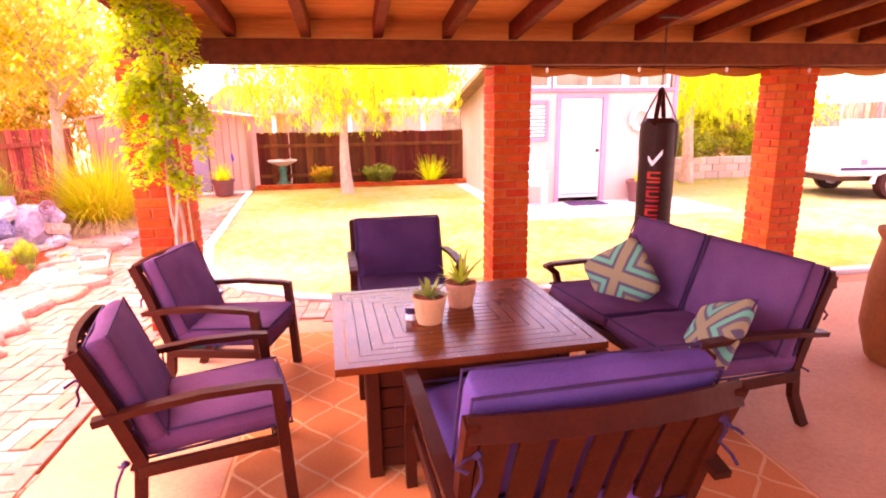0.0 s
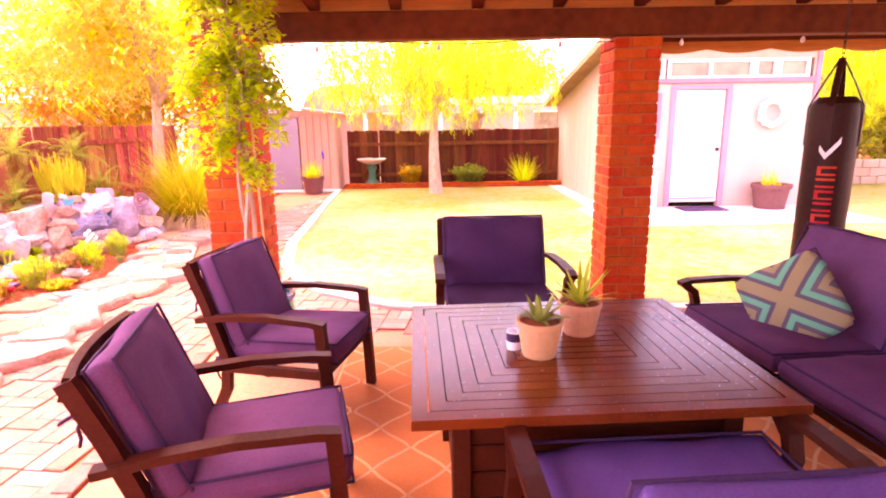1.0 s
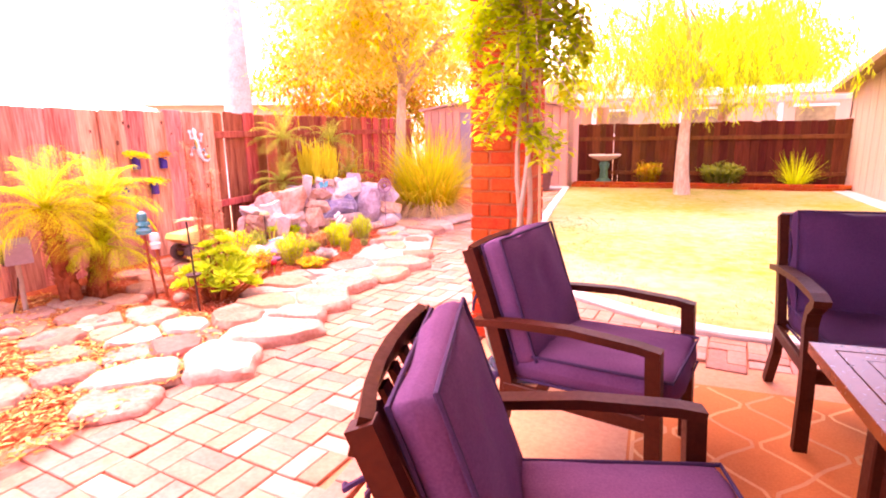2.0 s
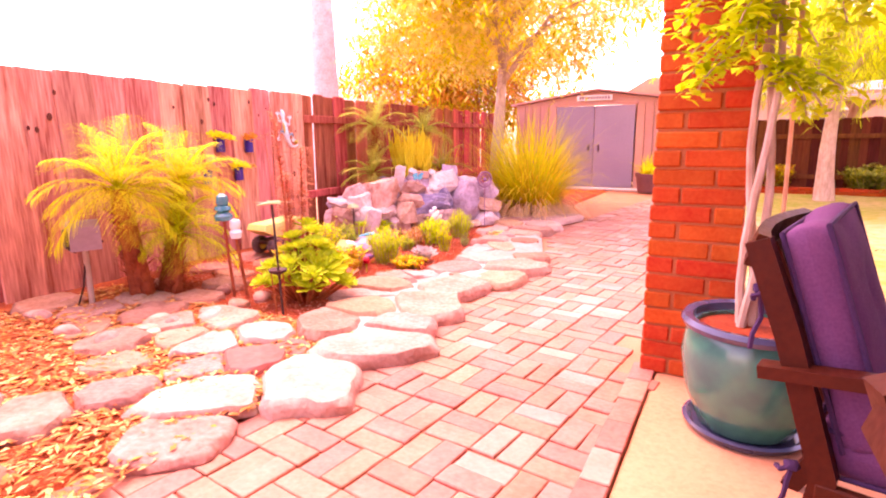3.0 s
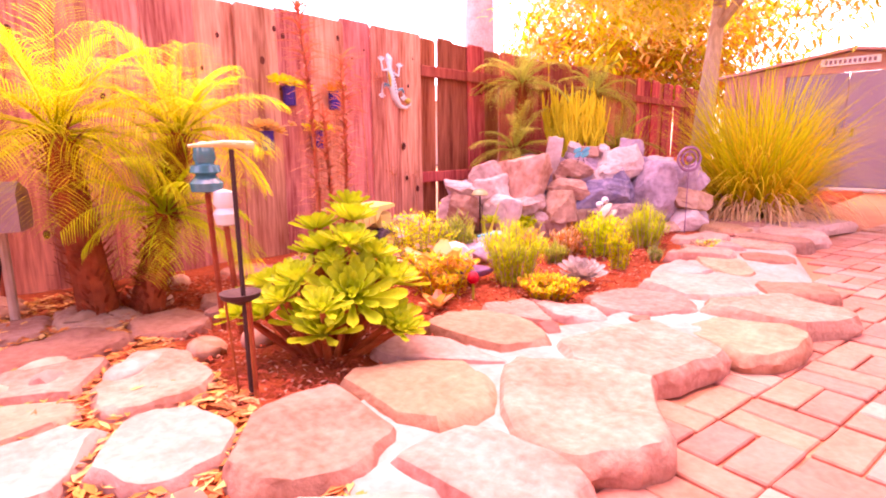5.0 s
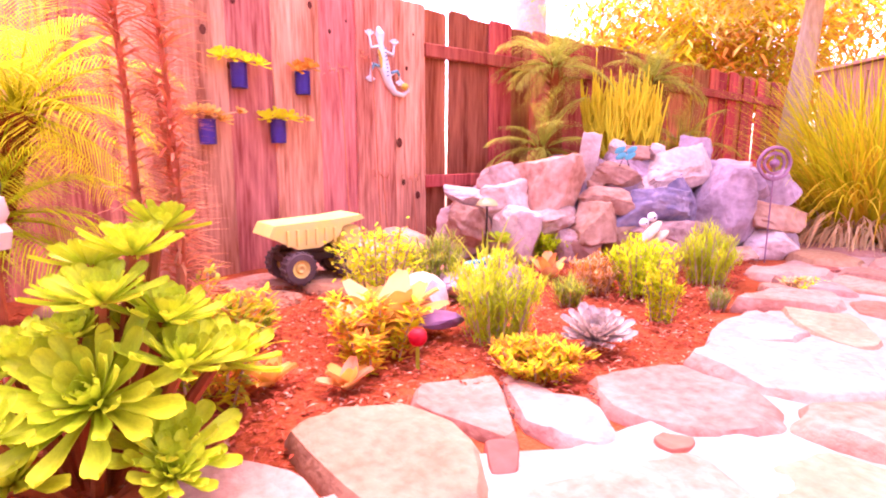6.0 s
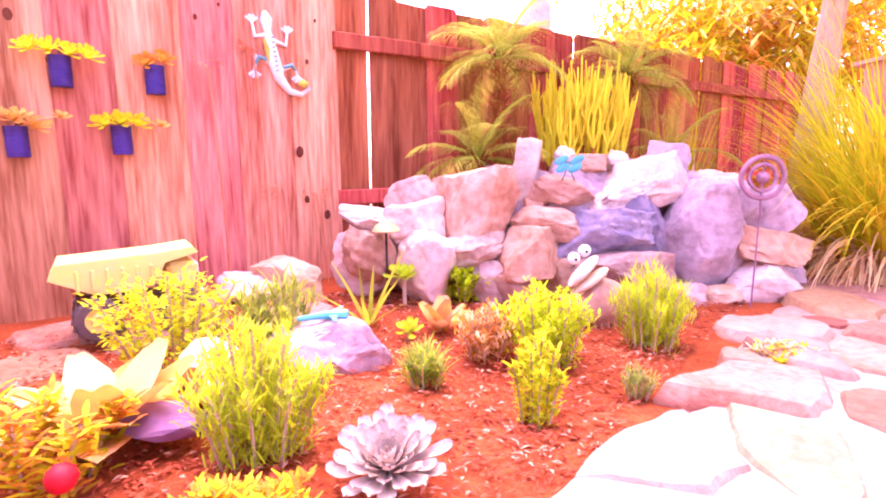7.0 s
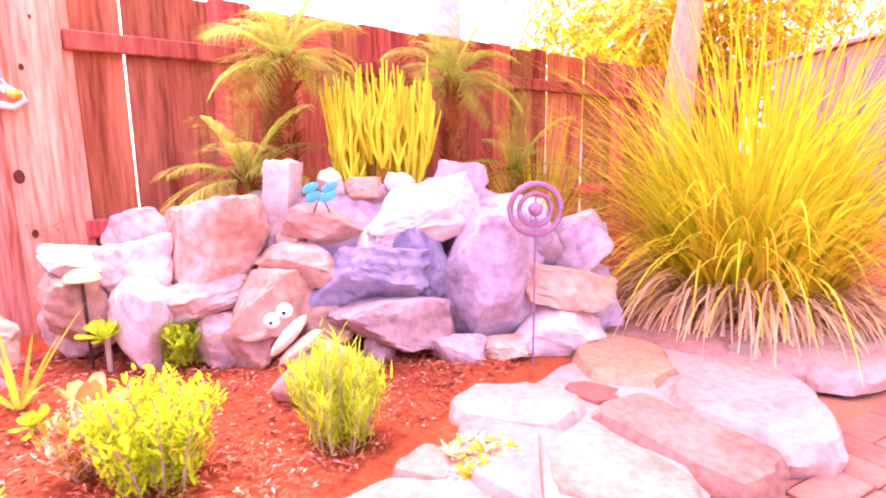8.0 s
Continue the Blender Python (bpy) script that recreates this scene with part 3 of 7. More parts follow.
def seat_group(name, m, w, label, arm_z=0.60, top_z=0.86, curved=False, seats=1, category="chair", depth=0.6, lift=0.0, group="", slat=0.05, pitch=0.105, rail=0.075, fill=1.04):
    """A framed outdoor seat with loose cushions; y is ahead, the front legs stand at depth / 2."""
    root = thing(name, m, label, category, group)
    f, b = depth / 2, -depth / 2
    up = top_z - 0.36
    lean = up * 0.34
    for sx in (-1, 1):
        x = sx * w / 2
        s = Shape()
        if curved:
            bar(s, [(x, f + 0.03, arm_z - 0.012), (x, f - 0.03, arm_z - 0.06), (x, f - 0.05, arm_z - 0.13), (x, f - 0.01, 0.36), (x, f, 0.25), (x, f + 0.005, 0)], (1, 0, 0), 0.05, 0.042)
        else:
            bar(s, [(x, f - 0.012, arm_z - 0.01), (x, f, 0.36), (x, f + 0.015, 0)], (1, 0, 0), 0.045, 0.05)
        part("leg", s, FRAME, root)
        s = Shape()
        bar(s, [(x * 0.93, b - 0.07, 0), (x * 0.93, b + 0.03, 0.2), (x * 0.93, b + 0.05, 0.36), (x * 0.93, b + 0.05 - lean * 0.55, 0.36 + up * 0.6), (x * 0.93, b + 0.05 - lean, top_z)], (1, 0, 0), 0.04, 0.05)
        part("leg", s, FRAME, root)
        s = Shape()
        if curved:
            bar(s, [(x, f + 0.06, arm_z - 0.008), (x, f, arm_z + 0.008), (x, f * 0.3, arm_z + 0.012), (x, b * 0.6, arm_z - 0.01), (x * 0.96, b - 0.1, arm_z - 0.05)], (1, 0, 0), 0.06, 0.026)
        else:
            bar(s, [(x, f + 0.012, arm_z - 0.012), (x, f - 0.06, arm_z), (x, 0, arm_z + 0.012), (x, b * 0.7, arm_z), (x * 0.97, b - 0.09, arm_z - 0.025)], (1, 0, 0), 0.052, 0.028)
        part("arm", s, FRAME, root)
        part("side_rail", Shape().box((x * 0.96, 0.02, 0.325), (0.028, depth * 0.95, 0.055), 0.005), FRAME, root)
    part("front_rail", Shape().box((0, f - 0.02, 0.325), (w - 0.05, 0.03, 0.06), 0.005), FRAME, root)
    part("back_rail", Shape().box((0, b + 0.05, 0.35), (w * 0.9, 0.03, 0.05), 0.005), FRAME, root)
    s = Shape()
    bar(s, [(x * w / 2 * 0.95, b + 0.05 - lean - 0.035 * (1 - x * x), top_z - 0.025) for x in (-1, -0.6, -0.2, 0.2, 0.6, 1)], (0, 0.32, 1), rail, 0.026)
    part("top_rail", s, FRAME, root)
    n = max(6, int(w / pitch))
    for i in range(n):
        x = (-1 + 2 * (i + 0.5) / n) * w / 2 * 0.9
        bow = 0.03 * (1 - (2 * x / w) ** 2)
        s = Shape()
        bar(s, [(x, b + 0.05 - bow * 0.3, 0.37), (x, b + 0.05 - lean * 0.55 - bow, 0.36 + up * 0.6), (x, b + 0.05 - lean * 0.95 - bow, top_z - 0.05)], (1, 0, 0), slat, 0.014)
        part("slat", s, FRAME, root)
    cw = (w - 0.07) / seats
    tilt = math.degrees(math.atan2(lean, up))
    for k in range(seats):
        x = (k - (seats - 1) / 2) * cw
        cushion("seat_cushion", cw - 0.012, depth + 0.04, 0.15, pose(x, 0.035, 0.415 + lift, 2.0), root, k + w * 7, "plump canvas seat cushion with piped edges")
        bh = up * fill
        mid = Vector((x, b + 0.05 - lean * 0.5 * fill / 1.04 + (0.09 if curved else 0.065), 0.41 + up * 0.53 * fill / 1.04 + lift))
        cushion("back_cushion", cw - 0.006, bh * 1.04, 0.17 if curved else 0.125, Matrix.Translation(mid) @ Euler((radians(90 + tilt), 0, 0)).to_matrix().to_4x4(), root, k + 3 + w * 5, "plump canvas back cushion with a button dent", 0.35 if seats == 1 and not curved else 0)
    for sx in (-1, 1):
        ties(root, sx * w * 0.44, b + 0.02 - lean * 0.75, 0.36 + up * 0.78, int(w * 10) + sx)
        ties(root, sx * w * 0.44, b - 0.01, 0.36, int(w * 20) + sx)
    return root


def facing(x, y, angle, depth=0.6):
    """The pose of a seat whose front legs' middle is at x, y and that looks along angle."""
    a = radians(angle)
    return pose(x - math.cos(a) * depth / 2, y - math.sin(a) * depth / 2, 0, 0, 0, angle - 90)


ARM = "brown metal armchair with dusty navy cushions tied to its slatted back"
seat_group("armchair", facing(0.635, 4.1, 14), 0.60, ARM, fill=0.97, group="chairs round the fire table")
seat_group("armchair", facing(0.53, 5.03, -13), 0.58, ARM, fill=0.97, group="chairs round the fire table")
seat_group("club_chair", facing(1.42, 5.36, -88, 0.62), 0.77, "brown metal club chair with a navy back cushion, shade painted in its colour", 0.655, 0.865, True, group="chairs round the fire table", depth=0.62, fill=0.97)
blue_chair = seat_group("club_chair", facing(1.71, 3.84, 93, 0.80), 0.90, "brown slat-backed club chair with a navy cushion painted brightly lit", 0.60, 0.885, True, depth=0.80, lift=0.03, slat=0.088, pitch=0.118, rail=0.075, fill=0.97, group="chairs round the fire table")
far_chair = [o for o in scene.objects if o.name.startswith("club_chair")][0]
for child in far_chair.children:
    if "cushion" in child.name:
        child.data.materials[0] = CANVAS_SHADED
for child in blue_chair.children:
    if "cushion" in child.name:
        child.data.materials[0] = CANVAS_LIT
seat_group("loveseat", facing(2.60, 4.57, 187, 0.70), 1.56, "brown framed two-seat sofa with dusty navy cushions", 0.60, 0.86, True, 2, "sofa", 0.70, rail=0.1)


def pillow_material():
    m = bpy.data.materials.new("striped_pillow")
    m.use_nodes = True
    n, l = m.node_tree.nodes, m.node_tree.links
    tc = n.new("ShaderNodeTexCoord")
    sep = n.new("ShaderNodeSeparateXYZ")
    turn45 = n.new("ShaderNodeMapping")
    turn45.inputs["Rotation"].default_value = (0, 0, radians(45))
    l.new(tc.outputs["Object"], turn45.inputs["Vector"])
    l.new(turn45.outputs[0], sep.inputs[0])
    ax, ay = n.new("ShaderNodeMath"), n.new("ShaderNodeMath")
    for q, o in ((ax, "X"), (ay, "Y")):
        q.operation = "ABSOLUTE"
        l.new(sep.outputs[o], q.inputs[0])
    d = n.new("ShaderNodeMath")
    d.operation = "MINIMUM"
    l.new(ax.outputs[0], d.inputs[0])
    l.new(ay.outputs[0], d.inputs[1])
    mu = n.new("ShaderNodeMath")
    mu.operation = "MULTIPLY"
    mu.inputs[1].default_value = 9.5
    l.new(d.outputs[0], mu.inputs[0])
    fr = n.new("ShaderNodeMath")
    fr.operation = "FRACT"
    l.new(mu.outputs[0], fr.inputs[0])
    rp = n.new("ShaderNodeValToRGB")
    rp.color_ramp.interpolation = "CONSTANT"
    el = rp.color_ramp.elements
    el[0].color = (0.27, 0.21, 0.10, 1)
    el[1].position, el[1].color = 0.30, (0.09, 0.07, 0.10, 1)
    for pos, c in ((0.5, (0.05, 0.36, 0.22, 1)), (0.78, (0.11, 0.09, 0.11, 1))):
        e = el.new(pos)
        e.color = c
    l.new(fr.outputs[0], rp.inputs[0])
    p = n["Principled BSDF"]
    l.new(rp.outputs[0], p.inputs["Base Color"])
    p.inputs["Roughness"].default_value = 0.9
    nz = n.new("ShaderNodeTexNoise")
    nz.inputs["Scale"].default_value = 220
    bp = n.new("ShaderNodeBump")
    bp.inputs["Strength"].default_value = 0.2
    l.new(nz.outputs[0], bp.inputs["Height"])
    l.new(bp.outputs[0], p.inputs["Normal"])
    return m


STRIPE = pillow_material()


def leaning(x, y, z, nrm, spin):
    """The pose of a pillow whose face looks along nrm, turned by spin in its own plane."""
    return Matrix.Translation((x, y, z)) @ Vector(nrm).to_track_quat("Z", "Y").to_matrix().to_4x4() @ Matrix.Rotation(radians(spin), 4, "Z")


for m, lab in ((leaning(2.84, 4.93, 0.61, (-0.75, -0.5, 0.35), 38), "square throw pillow in green, grey and cream stripes"), (leaning(2.88, 4.0, 0.55, (-0.72, 0.25, 0.55), 30), "striped green throw pillow lying by the sofa arm")):
    p = part("throw_pillow", Shape().pillow(0.44, 0.44, 0.14, Matrix.Identity(4), 16, 5, 0.3), STRIPE, smooth=True, at=m)
    tagged(p, lab, "pillow", "throw pillows")
    part("piping", piping(0.43, 0.43, Matrix.Identity(4), 0.005), PIPING, p, smooth=True)

# fire table with a mitred slat top
tab = thing("fire_table", pose(1.555, 4.34, 0, 0, 0, 2.5), "dark bronze fire table with a mitred slat top", "table")
TW, TD, TZ = 1.27, 1.08, 0.65
rings = 7
rw = 0.058
for k in range(rings):
    o0, o1 = k * rw, (k + 1) * rw - 0.004
    if k == 0:
        o1 = 0.052
    for side in range(4):
        hw0, hd0, hw1, hd1 = TW / 2 - o0, TD / 2 - o0, TW / 2 - o1, TD / 2 - o1
        quad = [[(-hw0, -hd0), (hw0, -hd0), (hw1, -hd1), (-hw1, -hd1)], [(hw0, -hd0), (hw0, hd0), (hw1, hd1), (hw1, -hd1)], [(hw0, hd0), (-hw0, hd0), (-hw1, hd1), (hw1, hd1)], [(-hw0, hd0), (-hw0, -hd0), (-hw1, -hd1), (-hw1, hd1)]][side]
        s = Shape()
        z0, z1 = TZ - (0.035 if k == 0 else 0.018), TZ - (0 if k == 0 else 0.001)
        s.add([(x, y, z0) for x, y in quad] + [(x, y, z1) for x, y in quad], [(3, 2, 1, 0), (4, 5, 6, 7)] + [(i, (i + 1) % 4, (i + 1) % 4 + 4, i + 4) for i in range(4)])
        part("slat", s, TABLETOP, tab)
iw, idd = TW / 2 - rings * rw, TD / 2 - rings * rw
n = int(2 * idd / 0.06) + 1
for i in range(n):
    y = -idd + 2 * idd * (i + 0.5) / n
    part("lid_slat", Shape().box((0, y, TZ - 0.009), (2 * iw, 2 * idd / n - 0.006, 0.018), 0.002), TABLETOP, tab)
part("apron", Shape().box((0, 0, TZ - 0.055), (TW - 0.14, TD - 0.14, 0.03), 0.004), FRAME, tab)
bx, by = 0.94, 0.76
for sx in (-1, 1):
    for sy in (-1, 1):
        part("leg", Shape().box((sx * bx / 2, sy * by / 2, 0.29), (0.065, 0.065, 0.58), 0.005), FRAME, tab)
    for k in range(5):
        part("panel_board", Shape().box((sx * (bx / 2 - 0.005), 0, 0.09 + k * 0.105), (0.02, by - 0.06, 0.1), 0.004), FRAME, tab)
        part("panel_board", Shape().box((0, sx * (by / 2 - 0.005), 0.09 + k * 0.105), (bx - 0.06, 0.02, 0.1), 0.004), FRAME, tab)


def agave_pot(name, m, r, h, n, ln, seed, label, leafmat):
    root = thing(name, m, label, "potted plant", "pots on the fire table")
    part("pot", Shape().lathe([(0, 0), (r * 0.72, 0), (r * 0.76, 0.01), (r * 0.98, h * 0.86), (r * 1.03, h * 0.88), (r * 1.03, h), (r * 0.92, h), (r * 0.9, h * 0.9), (0, h * 0.88)], seg=28), TERRACOTTA, root, smooth=False)
    part("soil", Shape().lathe([(r * 0.9, h * 0.91), (0, h * 0.93)], seg=16), SOIL, root)
    rnd = random.Random(seed)
    for k in range(n):
        a = k * 2.4 + rnd.uniform(-0.2, 0.2)
        el = 0.35 + 1.0 * (k / n)
        s = Shape().blade((0.01 * math.cos(a), 0.01 * math.sin(a), h * 0.9), (math.cos(a) * math.cos(el), math.sin(a) * math.cos(el), math.sin(el)), ln * rnd.uniform(0.75, 1.1), 0.034, 0.55 * math.cos(el), 5, 0.5, 0.03, 0.3)
        part("leaf", s, leafmat, root, smooth=True)
    return root


agave_pot("potted_agave", pose(1.42, 4.25, 0.65), 0.088, 0.145, 22, 0.13, 1, "small green agave in a buff clay pot on the fire table", LEAF_DEEP)
agave_pot("potted_agave", pose(1.63, 4.47, 0.65), 0.09, 0.14, 18, 0.20, 4, "spreading striped agave in a buff clay pot on the fire table", LEAF)
jar = thing("candle_jar", pose(1.33, 4.31, 0.65), "small glass candle jar with a violet band", "candle")
part("glass", Shape().lathe([(0, 0), (0.028, 0), (0.03, 0.005), (0.03, 0.075), (0.027, 0.075), (0.027, 0.01), (0, 0.01)], seg=16), WHITE, jar, smooth=True)
part("label_band", Shape().lathe([(0.0306, 0.035), (0.0306, 0.07)], seg=16), PIPING, jar)

# rug with a trellis of ogee lines
rug = thing("outdoor_rug", pose(1.72, 4.1, 0), "terracotta outdoor rug with a pale trellis pattern under the table", "rug")
RW, RD = 2.68, 3.5
part("field", Shape().box((0, 0, 0.005), (RW, RD, 0.009), 0.003), RUG, rug)
lat = Shape()
sx_, sy_ = 0.335, 0.35


def ribbon(s, pts, w, z):
    vs = []
    for i, p in enumerate(pts):
        d = (Vector(pts[min(i + 1, len(pts) - 1)]) - Vector(pts[max(i - 1, 0)])).normalized()
        n = Vector((-d.y, d.x)) * w / 2
        vs += [(p[0] - n.x, p[1] - n.y, z), (p[0] + n.x, p[1] + n.y, z)]
    s.add(vs, [(2 * i, 2 * i + 1, 2 * i + 3, 2 * i + 2) for i in range(len(pts) - 1)])


for i in range(-4, 5):
    for sg in (-1, 1):
        pts = []
        for k in range(0, 81):
            v = -RD / 2 + 0.03 + (RD - 0.06) * k / 80
            ph = v / sy_ * math.pi
            wob = math.asin(max(-1, min(1, math.sin(ph)))) / (math.pi / 2)
            u = i * sx_ + sg * sx_ / 2 * (wob * 0.7 + 0.3 * math.sin(ph) ** 3)
            pts.append((max(-RW / 2 + 0.02, min(RW / 2 - 0.02, u)), v))
        lat = Shape()
        ribbon(lat, pts, 0.016, 0.0106 if sg > 0 else 0.0112)
        part("woven_line", lat, RUGLINE, rug)

# punching bag
bag = thing("punching_bag", pose(3.62, 5.9, 0) @ Matrix.Diagonal((0.84, 0.84, 1, 1)), "black vinyl heavy punching bag hanging from the porch beam", "punching bag")
part("body", Shape().lathe([(0, 0.40), (0.15, 0.40), (0.172, 0.43), (0.175, 0.8), (0.175, 1.55), (0.165, 1.62), (0.12, 1.66), (0, 1.66)], seg=28), BLACK, bag, smooth=True)
for k in range(4):
    a = math.pi / 4 + k * math.pi / 2
    s = Shape()
    bar(s, [(0.178 * math.cos(a), 0.178 * math.sin(a), 1.35), (0.178 * math.cos(a), 0.178 * math.sin(a), 1.6), (0.1 * math.cos(a), 0.1 * math.sin(a), 1.75), (0.01 * math.cos(a), 0.01 * math.sin(a), 1.9)], (-math.sin(a), math.cos(a), 0), 0.045, 0.008)
    part("strap", s, BLACK, bag)
ch = Shape()
for k in range(16):
    z = 1.91 + k * 0.035
    for q in range(8):
        a, b2 = q * math.tau / 8, (q + 1) * math.tau / 8
        f = lambda t: ((0.010 * math.cos(t), 0, z + 0.022 * math.sin(t)) if k % 2 else (0, 0.010 * math.cos(t), z + 0.022 * math.sin(t)))
        ch.tube([f(a), f(b2)], 0.004, 4, False)
part("chain", ch, IRON, bag)
part("hanger_plate", Shape().box((0.06, 0, 2.452), (0.3, 0.06, 0.02), 0.004), IRON, bag)
BAGA = -2.2
def on_bag(a, z, r=0.1775):
    return (r * math.cos(a), r * math.sin(a), z)
for k in range(8):
    z0 = 0.62 + k * 0.078
    for (u0, u1, v0, v1) in ((0, 1, 0, 0.22), (0, 1, 0.75, 1.0), (0.0, 0.22, 0.1, 0.9))[: 2 + k % 2]:
        a0, a1 = BAGA - 0.35 + 0.7 * u0, BAGA - 0.35 + 0.7 * u1
        zz0, zz1 = z0 + 0.06 * v0, z0 + 0.06 * v1
        st = [(a0 + (a1 - a0) * q / 4) for q in range(5)]
        part("printed_bar", Shape().add([on_bag(a, zz0) for a in st] + [on_bag(a, zz1) for a in st], [(q, q + 1, q + 6, q + 5) for q in range(4)]), RED, bag)
lg = Shape()
st = [BAGA - 0.38 + 0.76 * q / 6 for q in range(7)]
lg.add([on_bag(a, 1.27 + 0.05 * abs(i - 2) * 0.5) for i, a in enumerate(st)] + [on_bag(a, 1.31 + 0.045 * abs(i - 2) * 0.55) for i, a in enumerate(st)], [(q, q + 1, q + 8, q + 7) for q in range(6)])
part("emblem", lg, WHITE, bag, "pale swept emblem")

# teal pot with a vine up the brick column
TEAL = mat("teal_glaze", (0.015, 0.20, 0.13), (0.012, 0.11, 0.09), 0.2, fine=12, broad=5, bump=0.03, spec=0.6)
GLAZE = mat("dark_rim_glaze", (0.06, 0.06, 0.11), (0.04, 0.05, 0.09), 0.2, fine=12, spec=0.6)
vp = thing("potted_vine", pose(-0.19, 5.77, 0), "yellow-green climbing vine in a glazed teal pot beside the brick column", "potted plant")
part("saucer", Shape().lathe([(0, 0), (0.19, 0), (0.215, 0.03), (0.2, 0.035), (0.18, 0.015), (0, 0.015)], seg=32), GLAZE, vp, smooth=True)
part("pot", Shape().lathe([(0, 0.016), (0.15, 0.016), (0.165, 0.03), (0.215, 0.15), (0.235, 0.28), (0.225, 0.37), (0.21, 0.40), (0.19, 0.40), (0.2, 0.3), (0, 0.3)], seg=36), TEAL, vp, smooth=True)
part("rim", Shape().lathe([(0.205, 0.395), (0.238, 0.40), (0.245, 0.418), (0.235, 0.435), (0.205, 0.43), (0.2, 0.395)], seg=36), GLAZE, vp, smooth=True)
part("soil", Shape().lathe([(0.203, 0.385), (0, 0.395)], seg=24), SOIL, vp)
rnd = random.Random(12)
st = Shape()
stems = []
for k in range(3):
    pts = []
    for i in range(13):
        z = 0.38 + i * 0.165
        a = k * 2.1 + i * 0.75
        pts.append((-0.03 + 0.028 * math.cos(a) + 0.012 * i * (0.2 * (k - 1)), 0.03 + 0.028 * math.sin(a) + 0.004 * i, z))
    stems.append(pts)
    st.tube(pts, [0.017 - 0.0009 * i for i in range(13)], 7)
part("stem", st, BARK, vp, smooth=True)
part("stake", Shape().tube([(0.06, 0.06, 0.38), (0.03, 0.06, 2.25)], 0.008, 6), STRAW, vp)
vine = Shape()
twig = Shape()
for k in range(84):
    z0 = 1.25 + 1.3 * rnd.random() ** 0.8
    spread = 0.34 * min(1, 0.35 + 0.65 * math.sin(min(1, (z0 - 1.05) / 1.3) * math.pi * 0.75))
    a, el = rnd.uniform(0, math.tau), rnd.uniform(-0.1, 0.5)
    p = Vector((-0.04, 0.05, z0))
    d = Vector((math.cos(a) * math.cos(el), 0.6 * math.sin(a) * math.cos(el), math.sin(el)))
    pts = [p.copy()]
    for i in range(7):
        p = p + d * spread / 6
        d = (d + Vector((rnd.uniform(-0.2, 0.2), rnd.uniform(-0.2, 0.2), -0.28))).normalized()
        pts.append(p.copy())
        for q in range(7):
            b = rnd.uniform(0, math.tau)
            vine.blade(p + Vector((rnd.uniform(-0.04, 0.04), rnd.uniform(-0.04, 0.04), rnd.uniform(-0.05, 0.04))), (math.cos(b), math.sin(b), rnd.uniform(-0.6, 0.3)), rnd.uniform(0.045, 0.075), rnd.uniform(0.026, 0.04), 0.7, 2, 0.3, 0.15, 0.5)
    twig.tube(pts, 0.003, 4, False)
part("twig", twig, BARK, vp)
part("foliage", vine, LEAF_LIME, vp, "dense small yellow-green leaves")

# candle stake standing in the pot
cs = thing("candle_stake", pose(-0.10, 5.80, 0.385), "thin iron stake with a small candle cup in the teal pot", "ornament")
part("rod", Shape().tube([(0, 0, 0), (0.01, 0, 0.3)], 0.004, 6), IRON, cs)
part("cup", Shape().lathe([(0, 0.075), (0.012, 0.078), (0.045, 0.10), (0.048, 0.112), (0.04, 0.112), (0, 0.095)], seg=18), IRON, cs, smooth=True)
part("spike", Shape().lathe([(0.006, 0.0), (0.014, 0.05), (0.01, 0.078), (0, 0.08)], seg=10), IRON, cs)

# brown urn at the porch's far side
urn = thing("urn_planter", pose(4.72, 4.5, 0), "tall reddish-brown clay urn standing on the porch slab", "planter")
part("body", Shape().lathe([(0, 0), (0.17, 0), (0.2, 0.03), (0.26, 0.25), (0.25, 0.6), (0.21, 0.85), (0.24, 0.9), (0.24, 0.93), (0.19, 0.93), (0.18, 0.85), (0, 0.84)], seg=28), mat("red_clay", (0.36, 0.10, 0.04), None, 0.7, fine=30), urn, smooth=True)
part("soil", Shape().lathe([(0.185, 0.86), (0, 0.87)], seg=16), SOIL, urn)

# scalloped valance along the roof's outer edge and a string of lights
val = thing("roof_valance", None, "pale scalloped valance along the porch eave", "valance")
s = Shape()
pts = [(2.75 + 6.4 * i / 96, 0.035 * abs(math.sin(i * math.pi / 8))) for i in range(97)]
s.add([(x, 7.03, 2.17) for x, _ in pts] + [(x, 7.03, 2.10 - q) for x, q in pts] + [(x, 7.045, 2.17) for x, _ in pts] + [(x, 7.045, 2.10 - q) for x, q in pts], [f for i in range(96) for f in ((i, i + 97, i + 98, i + 1), (i + 194, i + 195, i + 292, i + 291), (i + 97, i + 291, i + 292, i + 98), (i, i + 1, i + 195, i + 194))])
part("cloth", s, CEILBOARD, val)
part("batten", Shape().box((5.95, 7.03, 2.24), (6.4, 0.03, 0.16), 0.004), TIMBER, val)
wire = thing("string_lights", None, "thin black string of small glass bulbs under the beam", "string lights")
pts = []
for i in range(81):
    t = i / 80
    x = -0.3 + 9.0 * t
    pts.append((x, 6.53, 2.125 - 0.022 * abs(math.sin(t * 9 * math.pi))))
part("cord", Shape().tube(pts, 0.004, 5), BLACK, wire)
for i in range(4, 80, 8):
    x, y, z = pts[i]
    part("bulb", Shape().lathe([(0.005, 0), (0.012, -0.01), (0.016, -0.03), (0.01, -0.045), (0, -0.048)], (x, y, z), 10), WHITE, wire, smooth=True)


